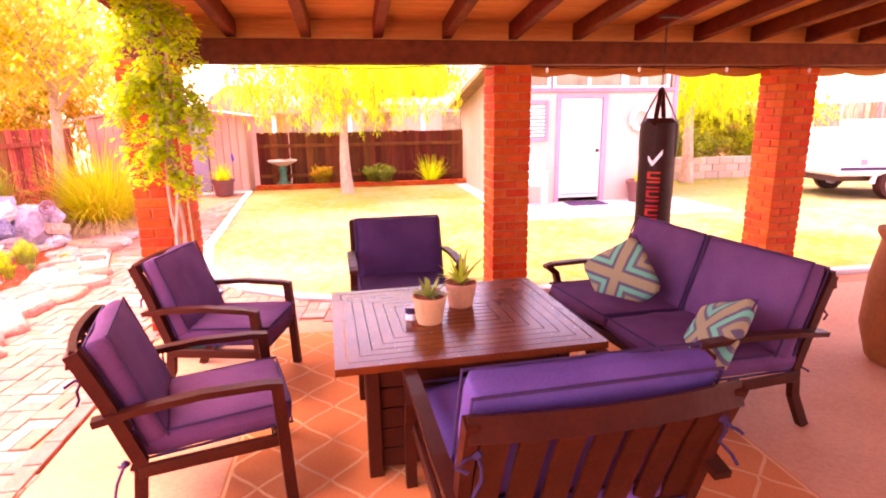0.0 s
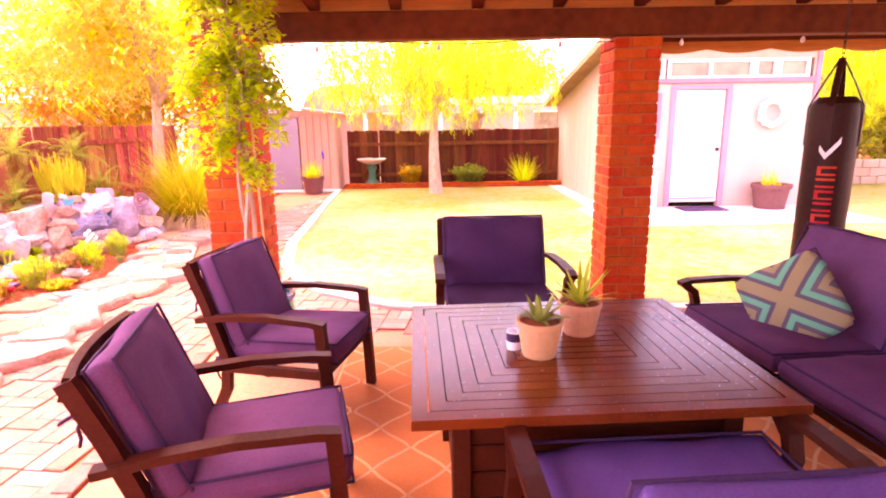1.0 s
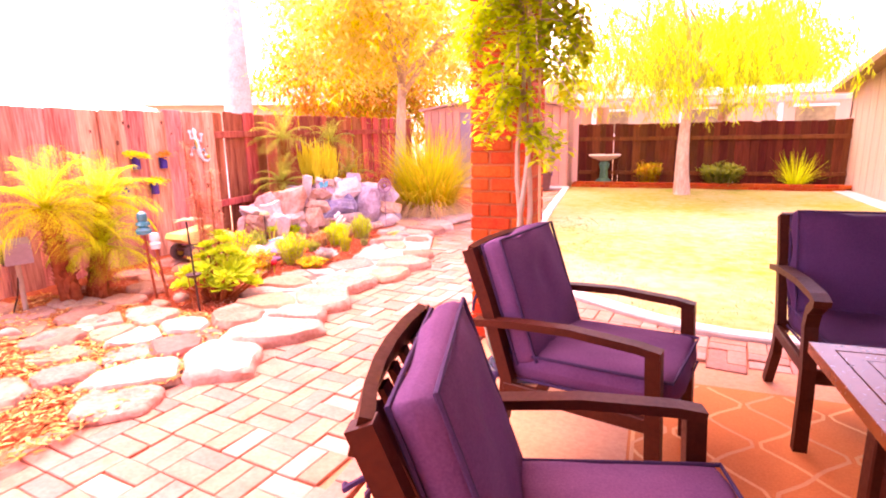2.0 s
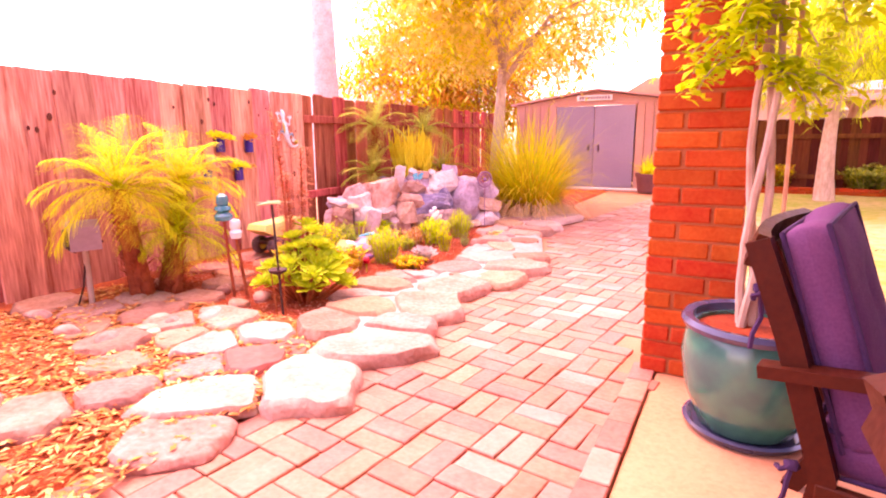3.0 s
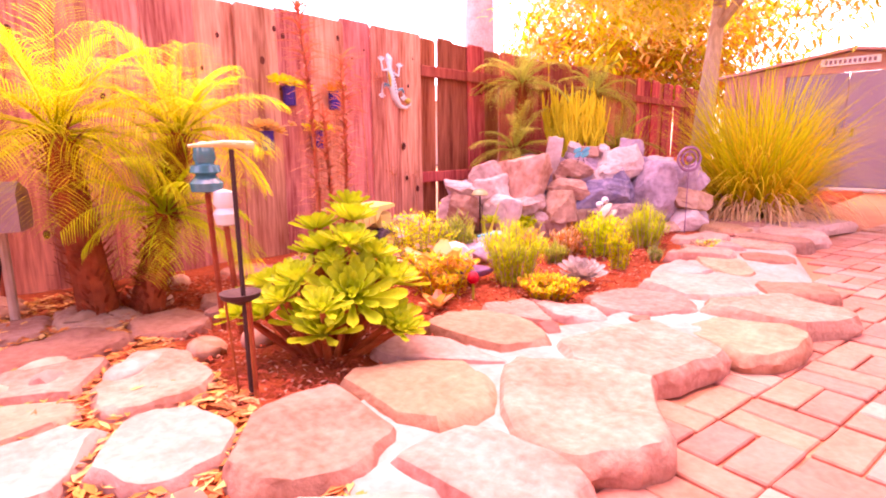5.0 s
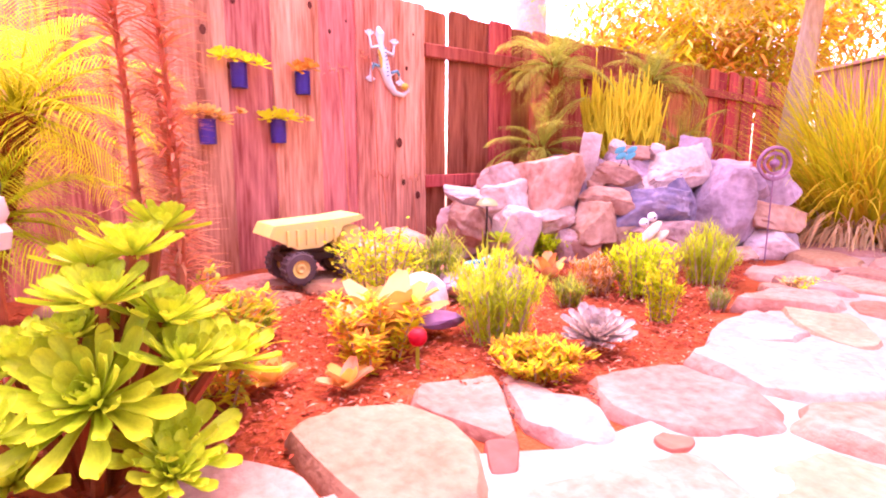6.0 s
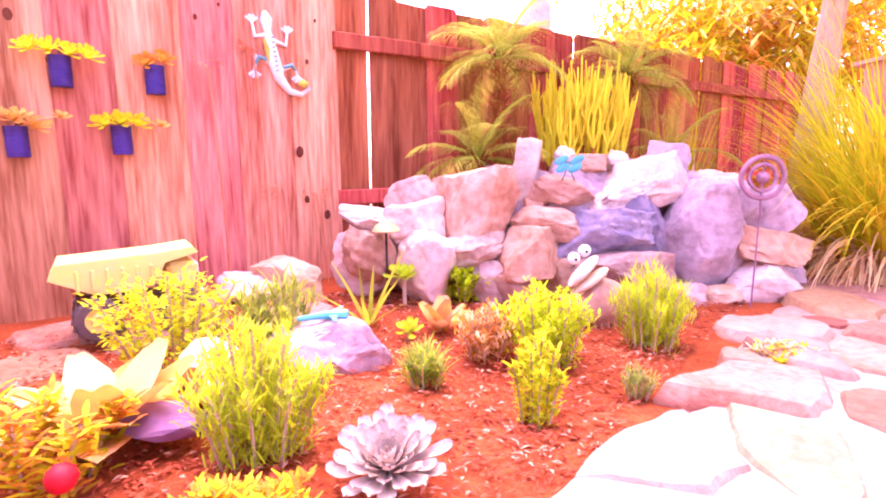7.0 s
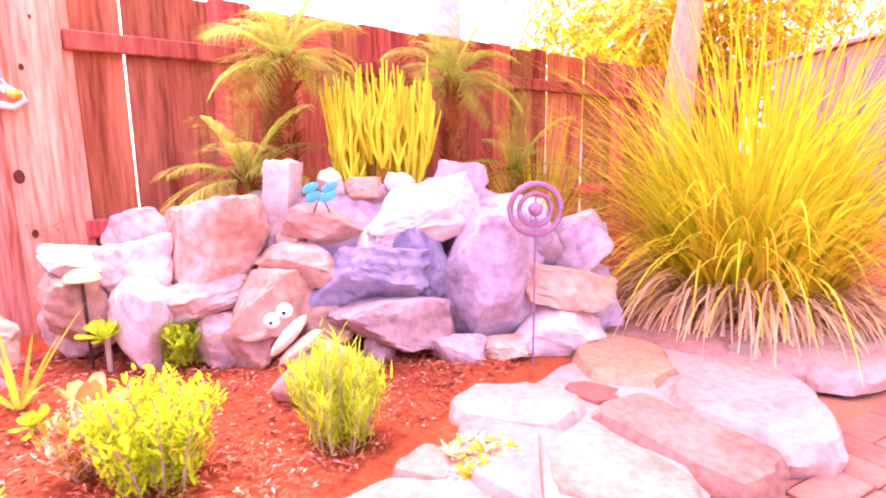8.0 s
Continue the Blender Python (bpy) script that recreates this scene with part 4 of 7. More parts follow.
# ---- flagstones along the bed: worn ovals, cut back where two would meet ----
def support(stone, d):
    """How far an oval stone (x, y, half length, half width, turn) reaches along d."""
    a = radians(stone[4])
    u, v = d.x * math.cos(a) + d.y * math.sin(a), d.y * math.cos(a) - d.x * math.sin(a)
    return math.hypot(u * stone[2], v * stone[3])


def outline(stone, others, gap, r):
    """A stone's outline, as seen from above."""
    c, a = Vector(stone[:2]), radians(stone[4])
    e = 2 / r.uniform(2.4, 3.6)
    poly = []
    for k in range(28):
        t = k * math.tau / 28
        ct, st_ = math.cos(t), math.sin(t)
        u, v = stone[2] * math.copysign(abs(ct) ** e, ct), stone[3] * math.copysign(abs(st_) ** e, st_)
        poly.append(c + Vector((u * math.cos(a) - v * math.sin(a), u * math.sin(a) + v * math.cos(a))) * (1 + 0.16 * noise.noise(Vector((u * 6 + c.x * 9, v * 6 + c.y * 9, 3)))))
    for o in others:
        d = Vector(o[:2]) - c
        n = d.normalized()
        ra, rb = support(stone, n), support(o, n)
        if ra + rb < d.length - gap:
            continue
        lim = d.length * ra / (ra + rb) - gap / 2
        out = []
        for k, p in enumerate(poly):
            q = poly[(k + 1) % len(poly)]
            s0, s1 = (p - c).dot(n) - lim, (q - c).dot(n) - lim
            if s0 <= 0:
                out.append(p)
            if s0 * s1 < 0:
                out.append(p.lerp(q, s0 / (s0 - s1)))
        poly = out
    poly = [p.lerp(poly[(k + 1) % len(poly)], t) for k, p in enumerate(poly) for t in (0.25, 0.75)]
    return [c + (p - c) * (1 + 0.06 * noise.noise(Vector((p.x * 9, p.y * 9, 3))) + 0.04 * noise.noise(Vector((p.x * 25, p.y * 25, 5)))) for p in poly]


PALE_STONES = [(-1.88, 5.70, 0.30, 0.17, 45), (-2.50, 5.60, 0.15, 0.14, 20), (-2.45, 6.43, 0.20, 0.09, 30), (-1.87, 5.25, 0.23, 0.20, 125), (-2.18, 4.95, 0.24, 0.18, 35), (-2.65, 5.36, 0.15, 0.13, 35), (-2.46, 7.11, 0.21, 0.09, 5), (-2.17, 7.85, 0.30, 0.20, 95), (-2.37, 8.09, 0.20, 0.11, 95), (-2.71, 9.21, 0.17, 0.13, 25), (-2.51, 8.97, 0.16, 0.11, 140), (-2.31, 9.75, 0.26, 0.18, 125), (-2.30, 10.49, 0.29, 0.18, 75)]
PINK_STONES = [(-1.90, 6.03, 0.18, 0.11, 0), (-1.95, 6.42, 0.23, 0.19, 130), (-2.28, 5.87, 0.20, 0.16, 120), (-2.0, 6.9, 0.24, 0.17, 75), (-1.82, 7.62, 0.22, 0.17, 65), (-2.43, 5.12, 0.12, 0.10, 50), (-2.94, 5.70, 0.20, 0.13, 170), (-3.11, 5.46, 0.15, 0.14, 130), (-2.54, 6.99, 0.14, 0.12, 0), (-2.26, 7.41, 0.21, 0.17, 60), (-2.44, 8.63, 0.26, 0.13, 90), (-2.33, 9.17, 0.17, 0.15, 25), (-2.32, 9.42, 0.21, 0.14, 175), (-2.80, 10.17, 0.22, 0.20, 90), (-2.61, 8.83, 0.09, 0.06, 125)]
BUFF_STONES = [(-2.26, 6.19, 0.21, 0.18, 165), (-2.46, 6.70, 0.21, 0.18, 60), (-1.81, 7.28, 0.19, 0.15, 75), (-2.87, 5.35, 0.15, 0.11, 145), (-2.25, 8.36, 0.23, 0.10, 125), (-2.72, 9.74, 0.25, 0.14, 135)]
DARK_STONES = [(-2.27, 5.30, 0.15, 0.14, 40), (-2.21, 5.53, 0.10, 0.07, 170), (-2.34, 6.86, 0.06, 0.04, 135), (-2.16, 7.20, 0.045, 0.035, 90), (-2.63, 9.47, 0.09, 0.08, 0)]
EDGE = [(-1.91, 5.71), (-1.94, 6.09), (-2.29, 5.86), (-2.29, 6.2), (-2.0, 6.45), (-2.53, 6.72), (-2.05, 6.92), (-2.31, 6.98), (-1.84, 7.28), (-2.45, 7.22), (-2.2, 7.48), (-1.75, 7.65), (-2.16, 7.9), (-2.42, 8.15), (-1.85, 8.05), (-2.13, 8.35), (-2.5, 8.65), (-2.18, 8.75), (-2.62, 9.1), (-2.3, 9.22), (-2.66, 9.45), (-2.36, 9.62), (-2.75, 9.8), (-2.45, 9.98), (-2.92, 10.15), (-2.6, 10.3), (-2.46, 10.65), (-2.5, 11.1), (-2.62, 11.5)]
FIELD = [(-1.83, 5.16), (-2.02, 5.40), (-2.19, 4.92), (-1.98, 4.68), (-2.3, 5.32), (-2.24, 5.56), (-2.53, 5.61), (-2.51, 5.07), (-2.72, 5.36), (-2.98, 5.68), (-2.51, 4.79), (-2.85, 4.98), (-3.18, 5.45), (-3.12, 5.15), (-3.45, 5.92), (-3.57, 6.24), (-3.5, 5.2), (-3.4, 5.55), (-3.8, 5.42), (-4.2, 5.36), (-3.75, 5.7)]
WALLSIDE = [(-4.1, 6.55), (-3.78, 6.5), (-4.15, 7.0), (-3.82, 6.9), (-4.25, 7.45), (-3.95, 7.32), (-4.2, 7.85), (-3.9, 7.75)]
rnd = random.Random(21)
fill = []
for j in range(7):
    for i in range(6):
        x, y = -4.2 + i * 0.42 + rnd.uniform(-0.1, 0.1) + (j % 2) * 0.2, 2.3 + j * 0.36 + rnd.uniform(-0.08, 0.08)
        if x < lerp(STONE_X, y) - 0.12 and min((x - a) ** 2 + (y - b) ** 2 for a, b in FIELD) > 0.07:
            fill.append((x, y))
FLAG_RED = mat("red_flag", (0.36, 0.12, 0.085), (0.29, 0.085, 0.055), 0.85, fine=25, broad=4, bump=0.4)
stones = [(q, m) for rows, m, k in ((PALE_STONES, STONE_WHITE, 1.16), (PINK_STONES, STONE, 1.18), (BUFF_STONES, STONE_BUFF, 1.16), (DARK_STONES, FLAG_RED, 1.05)) for q in [(x, y, a * k, b * k, t) for x, y, a, b, t in rows]]
known = [q for q, m in stones]
r = random.Random(77)
for x, y in EDGE + FIELD + WALLSIDE + fill:
    room = min((math.hypot(x - q[0], y - q[1]) - support(q, Vector((x - q[0], y - q[1])).normalized()) for q in known), default=1)
    if room > 0.05:
        big = r.uniform(0.85, 1.15) * (0.19 if (x, y) not in EDGE else 0.17)
        stones.append(((x, y, big, big * r.uniform(0.65, 0.9), r.uniform(0, 180)), r.choice((STONE_DIMMED, STONE, STONE_DIMMED))))
for k, (p, material) in enumerate(stones):
    r = random.Random(k)
    edge = p[0] > lerp(MULCH_X, p[1]) and p[1] > 5.55 or p[:2] == (-1.87, 5.25)
    poly = outline(p, [q for q, m in stones if q is not p and math.hypot(q[0] - p[0], q[1] - p[1]) < 0.8], r.uniform(0.004, 0.02), r)
    c = Vector(p[:2])
    hgt = (r.uniform(0.068, 0.088) if edge else r.uniform(0.048, 0.07)) * (0.75 if p[2] < 0.11 else 1)
    s = Shape().prism([(q.x - c.x, q.y - c.y) for q in poly], 0.0, hgt, 0.08, hgt * 0.34, 0.010, k)
    o = part("flagstone", s, material, smooth=True, at=pose(c.x, c.y, 0, r.uniform(-2, 2), r.uniform(-2, 2), 0))
    tagged(o, "dark red flat flagstone set among the pale ones" if material is FLAG_RED else "sun-bleached pinkish flagstone set along the garden bed" if edge else "rough tan flagstone set among dry leaves", "stone", "flagstones")

# white cement between the stones of the edge
cem = Shape()
for j in range(61):
    y = 5.75 + 5.0 * j / 60
    x0, x1 = lerp(MULCH_X, y) + 0.10, lerp(STONE_X, y) - 0.10
    for i in range(11):
        x = x0 + (x1 - x0) * i / 10
        cem.v.append((x, y, 0.02 if i in (0, 10) or j in (0, 60) else 0.056 + 0.012 * noise.noise(Vector((x * 9, y * 9, 4)))))
cem.f = [(j * 11 + i, j * 11 + i + 1, j * 11 + i + 12, j * 11 + i + 11) for j in range(60) for i in range(10)]
cem.mi = [0] * len(cem.f)
tagged(part("cement_joint", cem, CEMENT, smooth=True), "white cement filling the joints between the edge stones", "joint", kind="structure")

# pebbles, bark chips and fallen leaves
CHIP = mat("bark_chip", (0.56, 0.12, 0.055), (0.20, 0.032, 0.014), 0.95, fine=30, broad=3, bump=0.2)
LITTER = mat("rusty_leaf_litter", (0.56, 0.20, 0.05), (0.40, 0.12, 0.03), 0.9, fine=30, broad=3, bump=0.2, rand=0.3, island=True)
LITTER_PALE = mat("straw_leaf_litter", (0.70, 0.38, 0.14), (0.58, 0.27, 0.09), 0.9, fine=30, broad=3, bump=0.2, rand=0.25, island=True)
PALECHIP = mat("pale_chip", (0.60, 0.30, 0.20), (0.42, 0.18, 0.11), 0.95, fine=30, broad=3, bump=0.2)


def scatter(name, n, spot, mats, label, size, seed, flat=0.25):
    r = random.Random(seed)
    s = Shape()
    for _ in range(n):
        x, y = spot(r)
        s.current = 0 if r.random() < (0.7 if size > 0.02 else 0.86) else 1
        a = r.uniform(0, math.tau)
        ln, w = r.uniform(0.5, 1.3) * size, r.uniform(0.2, 0.5) * size
        dx, dy, z = math.cos(a) * ln, math.sin(a) * ln, 0.03 + r.uniform(0, 0.022)
        ex, ey = -math.sin(a) * w, math.cos(a) * w
        t = r.uniform(-flat, flat) * size
        s.add([(x - dx, y - dy, z - t), (x + ex, y + ey, z + 0.004), (x + dx, y + dy, z + t), (x - ex, y - ey, z + 0.002)], [(0, 3, 2, 1)])
    return tagged(part(name, s, mats), label, "mulch", kind="stuff")


def in_bed(r):
    while True:
        x, y = r.uniform(-4.2, -2.3), r.uniform(5.8, 9.9)
        if x < lerp(MULCH_X, y):
            return x, y


scatter("bark_chips", 26000, in_bed, [CHIP, PALECHIP], "red-brown bark chips over the garden bed", 0.012, 1)
scatter("fallen_leaves", 15000, lambda r: (r.uniform(-4.3, -1.9), 5.85 - 3.6 * r.random() ** 1.3), [LITTER, LITTER_PALE], "dry narrow leaves fallen between the flagstones", 0.026, 2)
r = random.Random(5)
for k in range(16):
    o = part("river_pebble", Shape().rock((0, 0, 0), (r.uniform(0.04, 0.09), r.uniform(0.03, 0.06), r.uniform(0.025, 0.04)), k, detail=2, rough=0.05, cuts=2), ROCK_TAN, smooth=True, at=pose(r.uniform(-4.2, -3.0), r.uniform(5.1, 6.2), 0.045, 0, 0, r.uniform(0, 180)))
    tagged(o, "smooth tan river pebble by the fence", "pebble", "river pebbles")

# ---- rock pile of the dry waterfall ----
PILE_GREY = [(-4.02, 8.42, 0.49, 0.115, 0.08), (-3.97, 8.38, 0.36, 0.134, 0.10), (-3.77, 8.55, 0.27, 0.174, 0.067), (-3.36, 9.16, 0.165, 0.196, 0.09), (-3.70, 8.62, 0.13, 0.11, 0.085), (-3.18, 9.35, 0.05, 0.086, 0.055), (-3.36, 9.11, 0.06, 0.05, 0.045), (-4.12, 8.2, 0.2, 0.14, 0.14)]
PILE_TAN = [(-3.84, 8.65, 0.45, 0.18, 0.15), (-3.63, 9.20, 0.655, 0.072, 0.042), (-3.63, 9.05, 0.52, 0.147, 0.066), (-3.64, 8.92, 0.38, 0.16, 0.075), (-3.61, 8.82, 0.25, 0.141, 0.10), (-3.05, 9.80, 0.26, 0.165, 0.074), (-3.62, 8.69, 0.09, 0.10, 0.074), (-3.54, 8.96, 0.14, 0.10, 0.08), (-4.0, 8.18, 0.24, 0.12, 0.10), (-3.11, 9.51, 0.06, 0.088, 0.037), (-4.25, 7.88, 0.12, 0.12, 0.09), (-3.70, 8.92, 0.46, 0.05, 0.035)]
PILE_PALE = [(-3.77, 8.91, 0.60, 0.056, 0.148), (-3.71, 9.10, 0.675, 0.045, 0.055), (-3.57, 9.34, 0.66, 0.045, 0.042), (-3.50, 9.24, 0.48, 0.111, 0.042), (-3.49, 9.39, 0.56, 0.209, 0.11), (-4.07, 8.2, 0.40, 0.117, 0.045), (-3.84, 8.40, 0.17, 0.14, 0.155), (-3.3, 9.72, 0.52, 0.11, 0.09), (-3.01, 9.72, 0.11, 0.156, 0.084), (-4.3, 7.70, 0.10, 0.13, 0.06)]
PILE_BLUE = [(-3.48, 9.14, 0.32, 0.205, 0.108), (-3.39, 9.34, 0.37, 0.10, 0.13), (-3.22, 9.55, 0.29, 0.165, 0.24), (-3.09, 9.89, 0.40, 0.123, 0.11), (-3.45, 9.56, 0.65, 0.10, 0.09)]
PILE_BACK = [(-3.95, 9.0, 0.25, 0.3, 0.3), (-3.75, 9.35, 0.28, 0.32, 0.33), (-3.5, 9.75, 0.25, 0.3, 0.3), (-4.15, 8.65, 0.2, 0.25, 0.25), (-3.3, 9.95, 0.18, 0.25, 0.22)]
ROCK_PALE = mat("pale_rock", (0.72, 0.54, 0.50), (0.50, 0.33, 0.29), 0.9, fine=30, broad=5, bump=0.9, rand=0.12)
ROCK_MAUVE = mat("mauve_rock", (0.56, 0.41, 0.47), (0.33, 0.21, 0.25), 0.9, fine=30, broad=5, bump=0.9, rand=0.12)
k = 0
for rows, material, lab in ((PILE_GREY, ROCK, "rough grey-pink rock in the piled waterfall"), (PILE_TAN, ROCK_TAN, "rough tan rock in the piled waterfall"), (PILE_PALE, ROCK_PALE, "pale bleached rock in the piled waterfall"), (PILE_BLUE, ROCK_BLUE, "blue-grey slate rock in the piled waterfall"), (PILE_BACK, ROCK, "rough rock at the back of the piled waterfall")):
    for x, y, z, hw, hh in rows:
        k += 1
        r = random.Random(k)
        upright = hh > hw * 1.6 and hh < 0.2
        slab = hw > hh * 1.6
        s = Shape().hewn((hw * (1.0 if upright else 1.2), max(hw * 0.85, 0.06), hh * (1.08 if slab else 1.2)), k * 3 + 1, tilt=0.04 if upright else r.uniform(-0.22, 0.22), cuts=2 if upright else r.randrange(9, 14), rough=0.05 if upright else 0.10)
        mm = ROCK_MAUVE if material is ROCK_BLUE and z > 0.38 or hh > 0.2 else material
        tagged(part("rock", s, mm, smooth=True, at=pose(x, y, z, 0, 0, 59) @ pose(0, 0, 0, 0, 6 if upright else r.uniform(-17, 17), r.uniform(-25, 25))), lab, "rock", "waterfall rocks")
boulder = part("boulder", Shape().hewn((0.20, 0.15, 0.13), 78, tilt=0.12, cuts=16, rough=0.14), ROCK_MAUVE, smooth=True, at=pose(-3.36, 7.72, 0.075, 0, 0, 50))
tagged(boulder, "mauve boulder with a white base in the mulch", "rock", "bed stones")
tagged(part("boulder", Shape().rock((0, 0, 0.03), (0.10, 0.06, 0.03), 81, detail=2, flat=0.6), mat("violet_stone", (0.26, 0.13, 0.27), None, 0.6), at=pose(-3.06, 7.2, 0.07, 0, 0, 40)), "small flat violet stone in the mulch", "rock", "bed stones")
tagged(part("boulder", Shape().rock((0, 0, 0.05), (0.09, 0.07, 0.08), 83, detail=2), ROCK_PALE, at=pose(-3.3, 7.35, 0.05)), "small jagged pale stone in the mulch", "rock", "bed stones")


# ---- plants ----
def palm(name, x, y, h, fronds, length, seed, label, leaf=LEAF_YEL, trunk_r=0.07, lean=(0, 0), wide=0.0075, arch=1.25):
    root = thing(name, pose(x, y, 0.02), label, "palm")
    r = random.Random(seed)
    s = Shape()
    pts = [(lean[0] * t, lean[1] * t, h * t) for t in (0, 0.25, 0.5, 0.75, 1)]
    s.tube(pts, [trunk_r * 1.15, trunk_r, trunk_r * 0.9, trunk_r * 0.9, trunk_r * 0.7], 10)
    for k in range(int(260 * h / 0.5)):
        t = r.random()
        a = r.uniform(0, math.tau)
        p = Vector((lean[0] * t + trunk_r * 0.9 * math.cos(a), lean[1] * t + trunk_r * 0.9 * math.sin(a), h * t))
        s.blade(p, (math.cos(a), math.sin(a), r.uniform(0.3, 1.4)), r.uniform(0.04, 0.10), 0.018, 0.3, 2, 0, 0.3)
    part("trunk", s, PALMBARK, root)
    top = Vector((lean[0], lean[1], h))
    for k in range(fronds):
        a = k * 2.399 + r.uniform(-0.2, 0.2)
        el = 1.38 - 1.75 * (k / fronds) + r.uniform(-0.1, 0.1)
        d = Vector((math.cos(a) * math.cos(el), math.sin(a) * math.cos(el), math.sin(el)))
        p, f = top.copy(), Shape()
        n = 34
        ln = length * r.uniform(0.8, 1.1)
        pts = [p.copy()]
        for i in range(n):
            t = i / n
            p = p + d * ln / n
            d = (d + Vector((0, 0, -arch / n * (0.4 + t)))).normalized()
            pts.append(p.copy())
            if i > 2:
                side = d.cross(Vector((0, 0, 1))).normalized()
                fl = ln * 0.5 * (math.sin(math.pi * min(1, 0.18 + t * 0.82)) ** 0.6) + 0.03
                for sg in (-1, 1):
                    f.blade(p, side * sg + d * 0.75 + Vector((0, 0, 0.25)), fl * r.uniform(0.8, 1.15), wide, 1.3, 3, 0.2, 0.1, 0.3)
        f.tube(pts, [0.006 - 0.0002 * i for i in range(n + 1)], 4, False)
        part("frond", f, leaf, root)
    return root


FRONT_PALM = "yellow-green pygmy date palm with a shaggy trunk by the fence"
palm("pygmy_palm", -3.82, 5.76, 0.76, 30, 0.52, 1, FRONT_PALM, lean=(-0.04, -0.06), trunk_r=0.07, wide=0.0062, arch=1.5)
palm("pygmy_palm", -3.80, 5.92, 0.76, 28, 0.47, 2, FRONT_PALM, lean=(-0.05, 0.24), trunk_r=0.058, wide=0.0062, arch=1.5)
palm("pygmy_palm", -3.74, 5.93, 0.42, 20, 0.42, 3, "small green date palm with a shaggy trunk among pebbles", leaf=LEAF_LIME, trunk_r=0.05, lean=(-0.02, 0.10), wide=0.006, arch=1.6)
palm("pygmy_palm", -4.25, 9.13, 1.22, 20, 0.42, 4, "green date palm standing behind the rock pile", leaf=LEAF_FROND, trunk_r=0.042, wide=0.0062, arch=1.4)
palm("pygmy_palm", -4.05, 9.98, 1.16, 20, 0.38, 5, "green date palm standing behind the rock pile", leaf=LEAF_FROND, trunk_r=0.046, wide=0.0062, arch=1.4)
palm("pygmy_palm", -4.12, 8.88, 0.66, 15, 0.40, 6, "low green date palm leaning over the rocks", leaf=LEAF_FROND, trunk_r=0.045, wide=0.006)
palm("pygmy_palm", -4.05, 10.45, 0.66, 14, 0.42, 7, "low green date palm beside the grass clump", leaf=LEAF_FROND, trunk_r=0.045, wide=0.006)


def tuft(name, x, y, n, h, spread, width, mats, seed, label, z=0.03, droop=1.4, base=0.08, straw=0.3, category="grass"):
    root = thing(name, pose(x, y, z), label, category)
    r = random.Random(seed)
    s = [Shape(), Shape()]
    for k in range(n):
        dry = r.random() < straw
        a = r.uniform(0, math.tau)
        el = r.uniform(0.35, 1.45) if not dry else r.uniform(0.1, 0.9)
        p = (base * r.random() ** 0.5 * math.cos(a), base * r.random() ** 0.5 * math.sin(a), 0)
        ln = h * r.uniform(0.75, 1.25) * (0.8 if dry else 1)
        s[dry].blade(p, (math.cos(a) * math.cos(el) * spread, math.sin(a) * math.cos(el) * spread, math.sin(el)), ln, width * r.uniform(0.7, 1.2), droop * r.uniform(0.6, 1.5) * (1.3 if dry else 1), 7, 0.3, 0.06, 0.2)
    part("green_blades", s[0], mats[0], root)
    if s[1].v:
        part("dry_blades", s[1], mats[1], root, "straw-coloured dead blades")
    return root


def grass_clump(x, y, seed, label):
    """A fountain of long blades: gold and green above, a dry skirt hanging round its foot."""
    root = thing("ornamental_grass", pose(x, y, 0.03), label, "grass")
    r = random.Random(seed)
    sets = [Shape(), Shape(), Shape()]
    for k in range(3000):
        kind = 0 if r.random() < 0.27 else (1 if r.random() < 0.38 else 2)
        a = r.uniform(0, math.tau)
        rr = (0.3, 0.32, 0.38)[kind] * r.random() ** 0.5
        el = (r.uniform(1.05, 1.52), r.uniform(0.98, 1.45), r.uniform(0.5, 1.2))[kind]
        ln = (r.uniform(0.95, 1.65), r.uniform(0.8, 1.4), r.uniform(0.62, 1.0))[kind] * (0.5 + 0.5 * math.sin(el) ** 2)
        b = a + r.uniform(-0.7, 0.7)
        droop = (r.uniform(1.2, 2.3), r.uniform(1.3, 2.4), r.uniform(2.6, 4.6))[kind]
        sets[kind].blade((rr * math.cos(a), rr * math.sin(a), 0), (math.cos(b) * math.cos(el), math.sin(b) * math.cos(el), math.sin(el)), ln, r.uniform(0.011, 0.022), droop, 10, 0.35, 0.05, 0.25)
    part("green_blades", sets[0], LEAF_YEL, root)
    part("golden_blades", sets[1], BLADE_GOLD, root, "golden arching blades")
    part("dry_blades", sets[2], STRAW, root, "straw-coloured dead blades hanging down")
    return root


grass_clump(-2.84, 10.84, 1, "big arching clump of yellow-green ornamental grass with a dry skirt")


GOLDSTEM = mat("golden_stem", (0.86, 0.76, 0.05), (0.78, 0.62, 0.03), 0.6, fine=30, rand=0.15, island=True, through_light=0.35)


